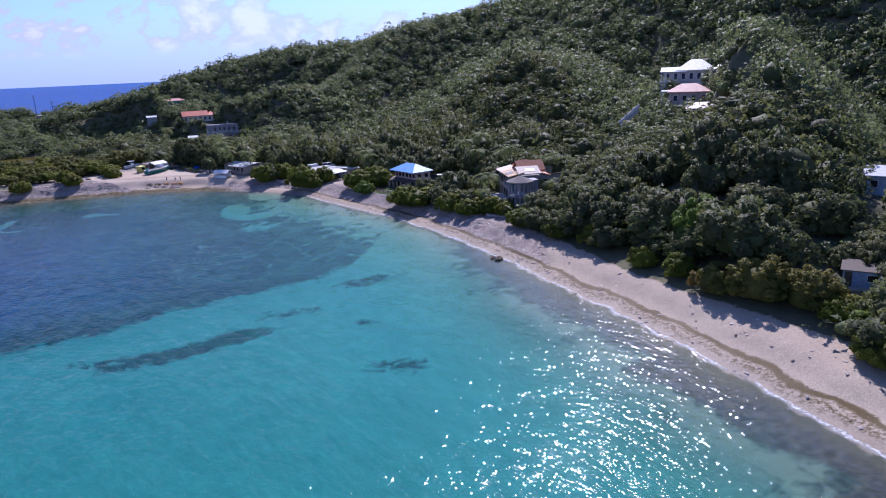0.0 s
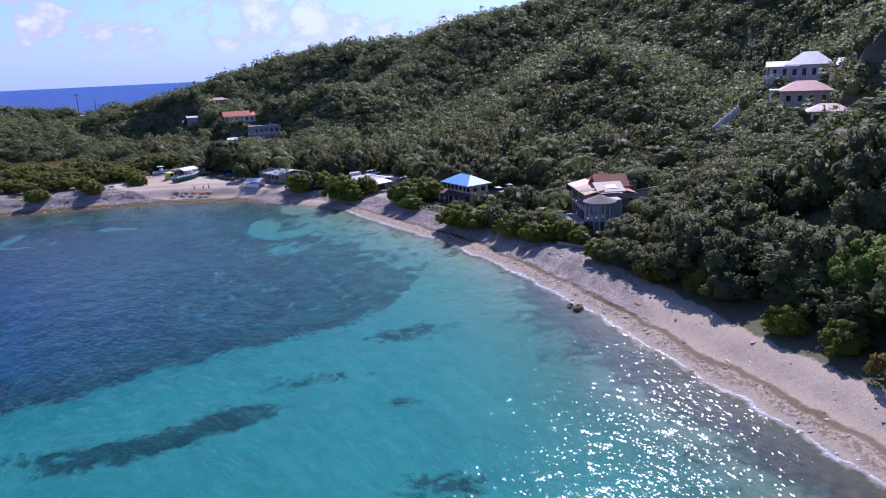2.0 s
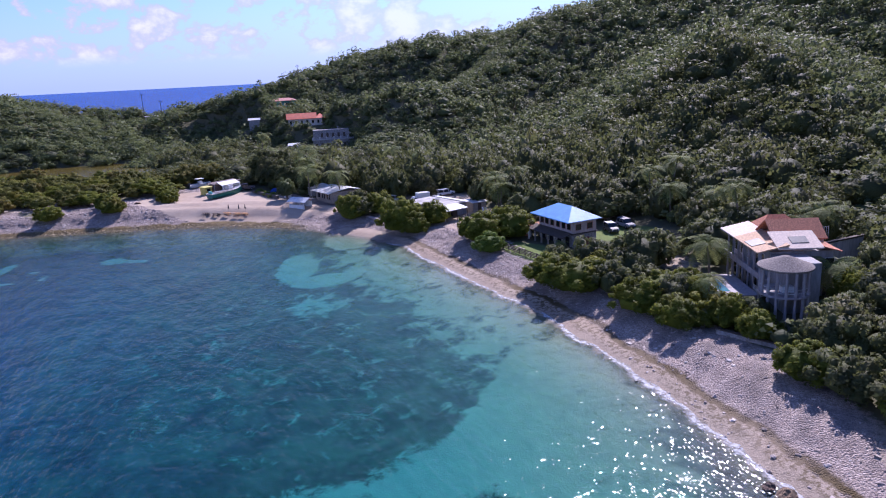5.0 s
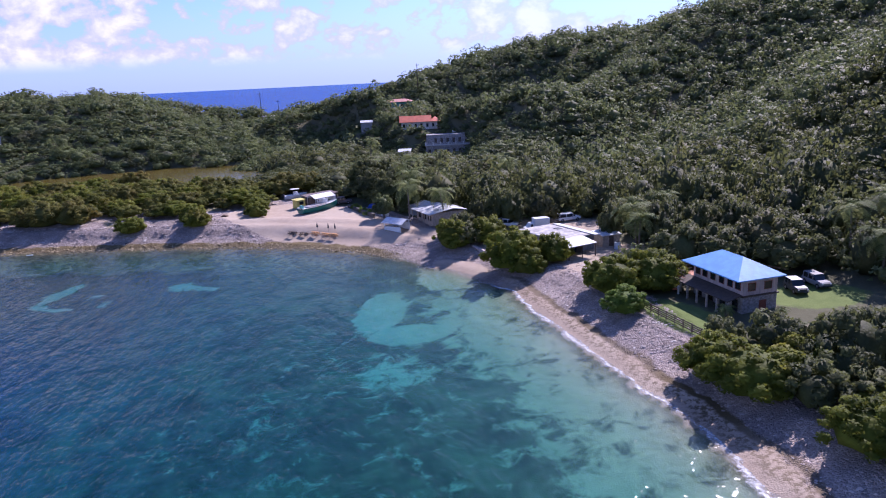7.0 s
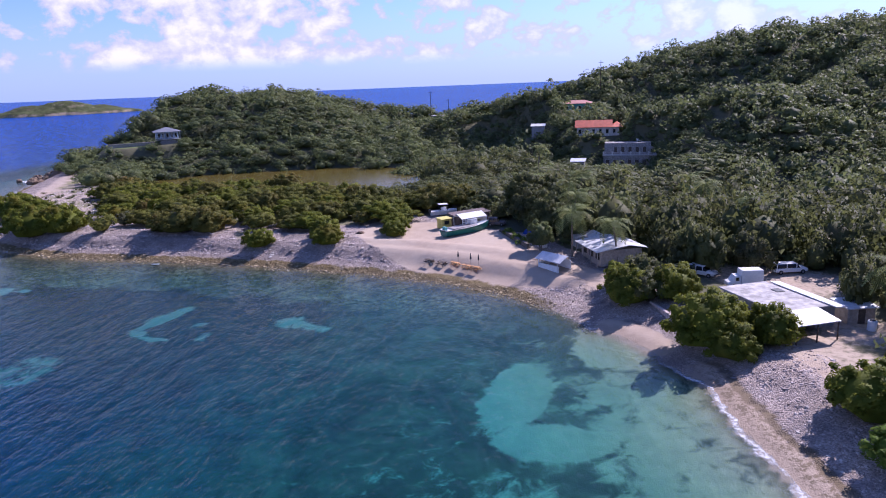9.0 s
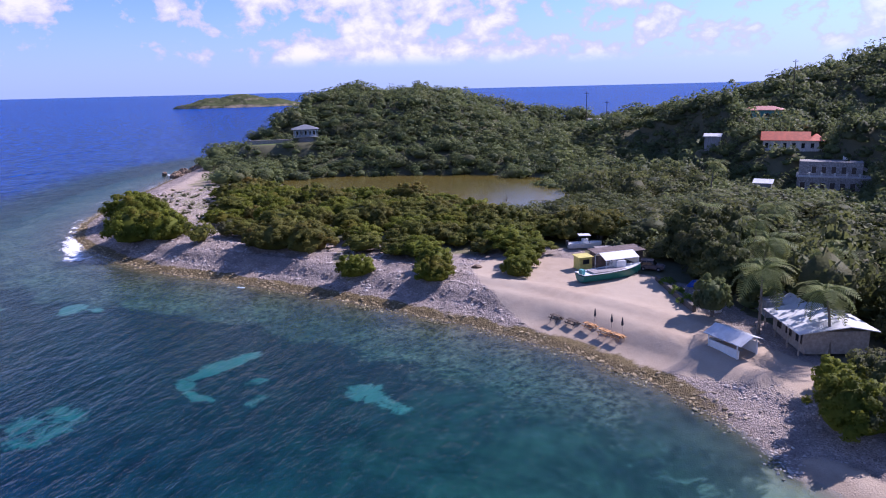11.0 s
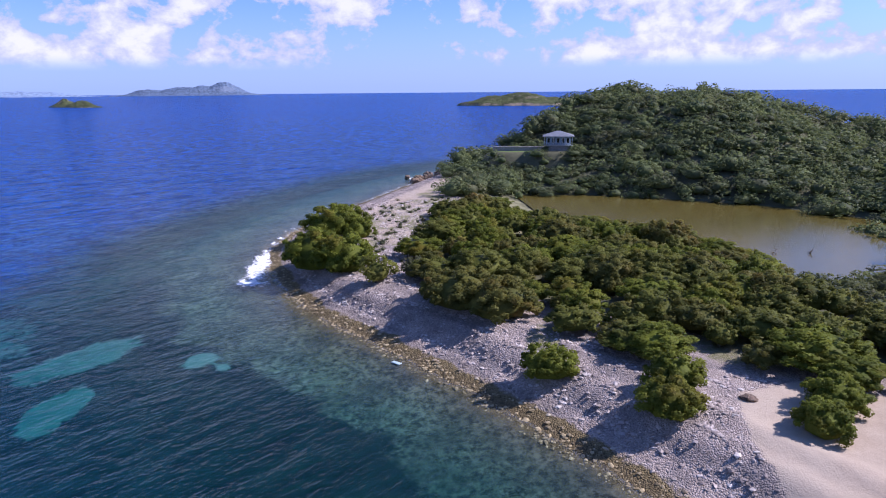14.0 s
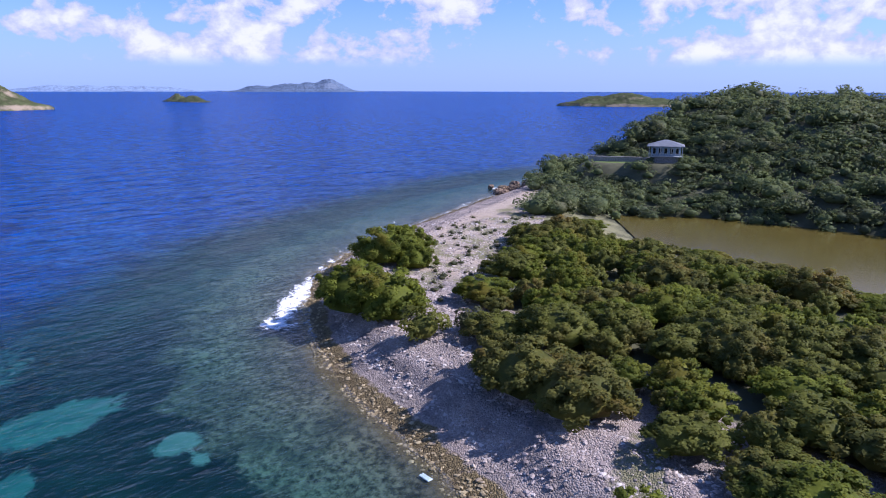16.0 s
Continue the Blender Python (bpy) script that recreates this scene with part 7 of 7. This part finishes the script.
def rock(x, y, size, seed, label, z=None, mat=None, tall=0.7):
    """One craggy boulder."""
    bm = bmesh.new()
    bmesh.ops.create_icosphere(bm, subdivisions=3, radius=1)
    off = Vector((seed * 7.1, seed * 3.3, seed))
    for v in bm.verts:
        k = 1 + 0.34 * noise.noise(v.co * 1.3 + off) + 0.2 * noise.noise(v.co * 3.1 + off) + 0.1 * abs(noise.noise(v.co * 6.0 + off))
        v.co = Vector((v.co.x * k * size, v.co.y * k * size * 0.85, v.co.z * k * size * tall))
    me = bpy.data.meshes.new("rock")
    bm.to_mesh(me)
    bm.free()
    me.materials.append(mat or cliff_mat)
    o = tagged(new("rock", me), label, "rock", "shore rocks")
    o.matrix_world = pose(x, y, (ground_at(x, y) if z is None else z) + size * 0.1, 0, 0, seed * 47)
    return o


cliff_mat, n = material("cliff_rock")
pos = n("ShaderNodeNewGeometry").outputs["Position"]
c = n.mix(n.ramp(n.noise(pos, 0.8, 6, 0.7), 0.3, 0.7), (0.075, 0.055, 0.045), (0.30, 0.20, 0.14))
c = n.mix(n.ramp(n.noise(pos, 0.25, 3), 0.45, 0.7, 0.0, 0.6), c, (0.33, 0.23, 0.13))
n.put(n.out.inputs[0], n("ShaderNodeBsdfPrincipled", {"Base Color": c, "Roughness": 0.92, "Normal": n.bump(n.noise(pos, 1.6, 6, 0.7), 1.0, 0.5)}).outputs[0])
rock(10.4, 128.2, 0.9, 1, "dark rock awash at the edge of the water")
rock(9.3, 129.4, 0.6, 2, "dark rock awash at the edge of the water")
rr = random.Random(5)
for k in range(26):
    t = k / 25
    x_, y_ = -318 - 24 * t + rr.uniform(-2.5, 2.5), 259 + 21 * t + rr.uniform(-2, 3.5)
    rock(x_, y_, rr.uniform(0.8, 2.0), 10 + k, "brown craggy rock at the foot of the headland", z=max(ground_at(x_, y_), 0.0), tall=rr.uniform(0.6, 0.9))
for k in range(7):
    rock(-338 - rr.uniform(0, 10), 276 + rr.uniform(-4, 8), rr.uniform(1.0, 2.0), 60 + k, "brown craggy rock at the foot of the headland", tall=0.8)
rock(-334.0, 262.0, 1.3, 80, "dark rock in the surf off the headland", z=0.0)
rock(-121.0, 238.6, 0.9, 81, "pile of pale rubble beside the bushes", tall=0.4)
for k, (x_, y_) in enumerate(((-243, 262), (-241, 268), (-231, 277), (-178, 296), (-176, 303))):
    sn = thing("driftwood", x_, y_, 40 * k, "bare grey branches standing in the pond's edge", "branches", z=0.6)
    limbs = [tube([(0, 0, -0.3), (rr.uniform(-.5, .5), rr.uniform(-.5, .5), 0.7), (rr.uniform(-1.5, 1.5), rr.uniform(-1.5, 1.5), rr.uniform(0.8, 1.8))], [0.07, 0.05, 0.015], 5) for _ in range(7)]
    v, f = join(limbs)
    me = mesh_from("branch", v, f, 4)
    me.materials.append(bark_mat)
    new("branch", me).parent = sn
slab = thing("white_board", -151.0, 209.3, 30, "bleached white board stranded on the stones", "board")
block("board", -0.7, 0.7, -0.3, 0.3, 0.1, 0.2, white_paint, slab, soft=0.03)

# ---------------------------------------------------------------- islands out at sea
def island_material(name, green, brown, relief):
    m, n = material(name)
    geo = n("ShaderNodeNewGeometry")
    pos = geo.outputs["Position"]
    z_ = n("ShaderNodeSeparateXYZ", {0: pos}).outputs[2]
    steep = n("ShaderNodeSeparateXYZ", {0: geo.outputs["Normal"]}).outputs[2]
    scrub = n.mix(n.ramp(n.noise(pos, 0.06, 5, 0.7), 0.35, 0.65), tuple(q * 0.55 for q in green), green)
    c = n.mix(n.ramp(n.math("ADD", steep, n.math("MULTIPLY", n.noise(pos, 0.08, 4), 0.5)), 0.85, 1.1), brown, scrub)
    n.put(n.out.inputs[0], n("ShaderNodeBsdfPrincipled", {"Base Color": c, "Roughness": 0.95, "Specular IOR Level": 0.1,
          "Normal": n.bump(n.noise(pos, 0.12, 6, 0.7), 1.0, relief)}).outputs[0])
    return m


def island(name, cx, cy, half, across, rz, tall, seed, mat, label, lumps=3, cliff=0.25, peaks=()):
    r = np.random.RandomState(seed)
    nu, nv = 90, 36
    u, v = np.meshgrid(np.linspace(-1, 1, nu), np.linspace(-1, 1, nv))
    rad = np.hypot(u, v) + 0.12 * wave(u * 10, v * 10, 6, seed)
    h = 0
    for k in range(lumps):
        c = -0.7 + 1.4 * (k + r.uniform(0.2, 0.8)) / lumps
        h = np.maximum(h, r.uniform(0.6, 1.0) * np.exp(-((u - c) / r.uniform(0.22, 0.4)) ** 2 - (v / 0.75) ** 2))
    for c, high_, w_ in peaks:
        h = np.maximum(h, high_ * np.exp(-((u - c) / w_) ** 2 - (v / 0.75) ** 2))
    edge_ = smooth((1.0 - rad) / 0.10) * cliff + smooth((1 - rad) / 0.7) * (1 - cliff)
    z = tall * (edge_ * (0.22 + 0.78 * h) * (1 + 0.10 * wave(u * 10, v * 10, 3, seed + 1) + 0.05 * wave(u * 10, v * 10, 1, seed + 2))) - 1.5 * (rad > 0.97)
    me = grid_mesh(name, u[0] * half, v[:, 0] * across, z, {})
    me.materials.append(mat)
    o = tagged(new(name, me), label, "island", kind="structure")
    o.matrix_world = pose(cx, cy, 0, 0, 0, rz)
    return o


cay_mat = island_material("cay_scrub", (0.10, 0.115, 0.05), (0.34, 0.27, 0.19), 3)
# the air's blue haze is mixed into the colours of the far hills
far_haze_mat = island_material("far_hills_haze_tinted", (0.16, 0.22, 0.33), (0.22, 0.27, 0.36), 8)
faint_haze_mat = island_material("faint_hills_haze_tinted", (0.30, 0.40, 0.58), (0.34, 0.43, 0.60), 8)
island("cay", -1340, 775, 132, 46, 68, 27, 3, cay_mat, "low rocky cay with dry green scrub", 0, 0.5, ((-0.45, 0.62, 0.4), (0.0, 0.85, 0.45), (0.5, 0.5, 0.35)))
island("cay", -1210, -300, 126, 60, -76, 46, 9, cay_mat, "rocky headland island with brown cliffs", 0, 0.4, ((-0.25, 1.0, 0.5), (0.4, 0.9, 0.4)))
island("cay", -1760, -75, 85, 30, 40, 20, 12, cay_mat, "low dark islet on the horizon", 2, 0.3)


def at_horizon(deg, dist):
    return -70 - dist * math.sin(radians(deg)), 195 + dist * math.cos(radians(deg))


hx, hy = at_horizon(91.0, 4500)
island("far_island", hx, hy, 450, 150, 89, 80, 22, far_haze_mat, "hazy blue mountain island on the horizon", 0, 0.12, ((-0.62, 0.55, 0.26), (-0.1, 0.5, 0.3), (0.15, 0.62, 0.2), (0.45, 0.95, 0.28)))
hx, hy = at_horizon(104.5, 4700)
island("far_island", hx, hy, 620, 150, 105, 44, 31, faint_haze_mat, "faint hazy hills on the horizon", 5, 0.1)
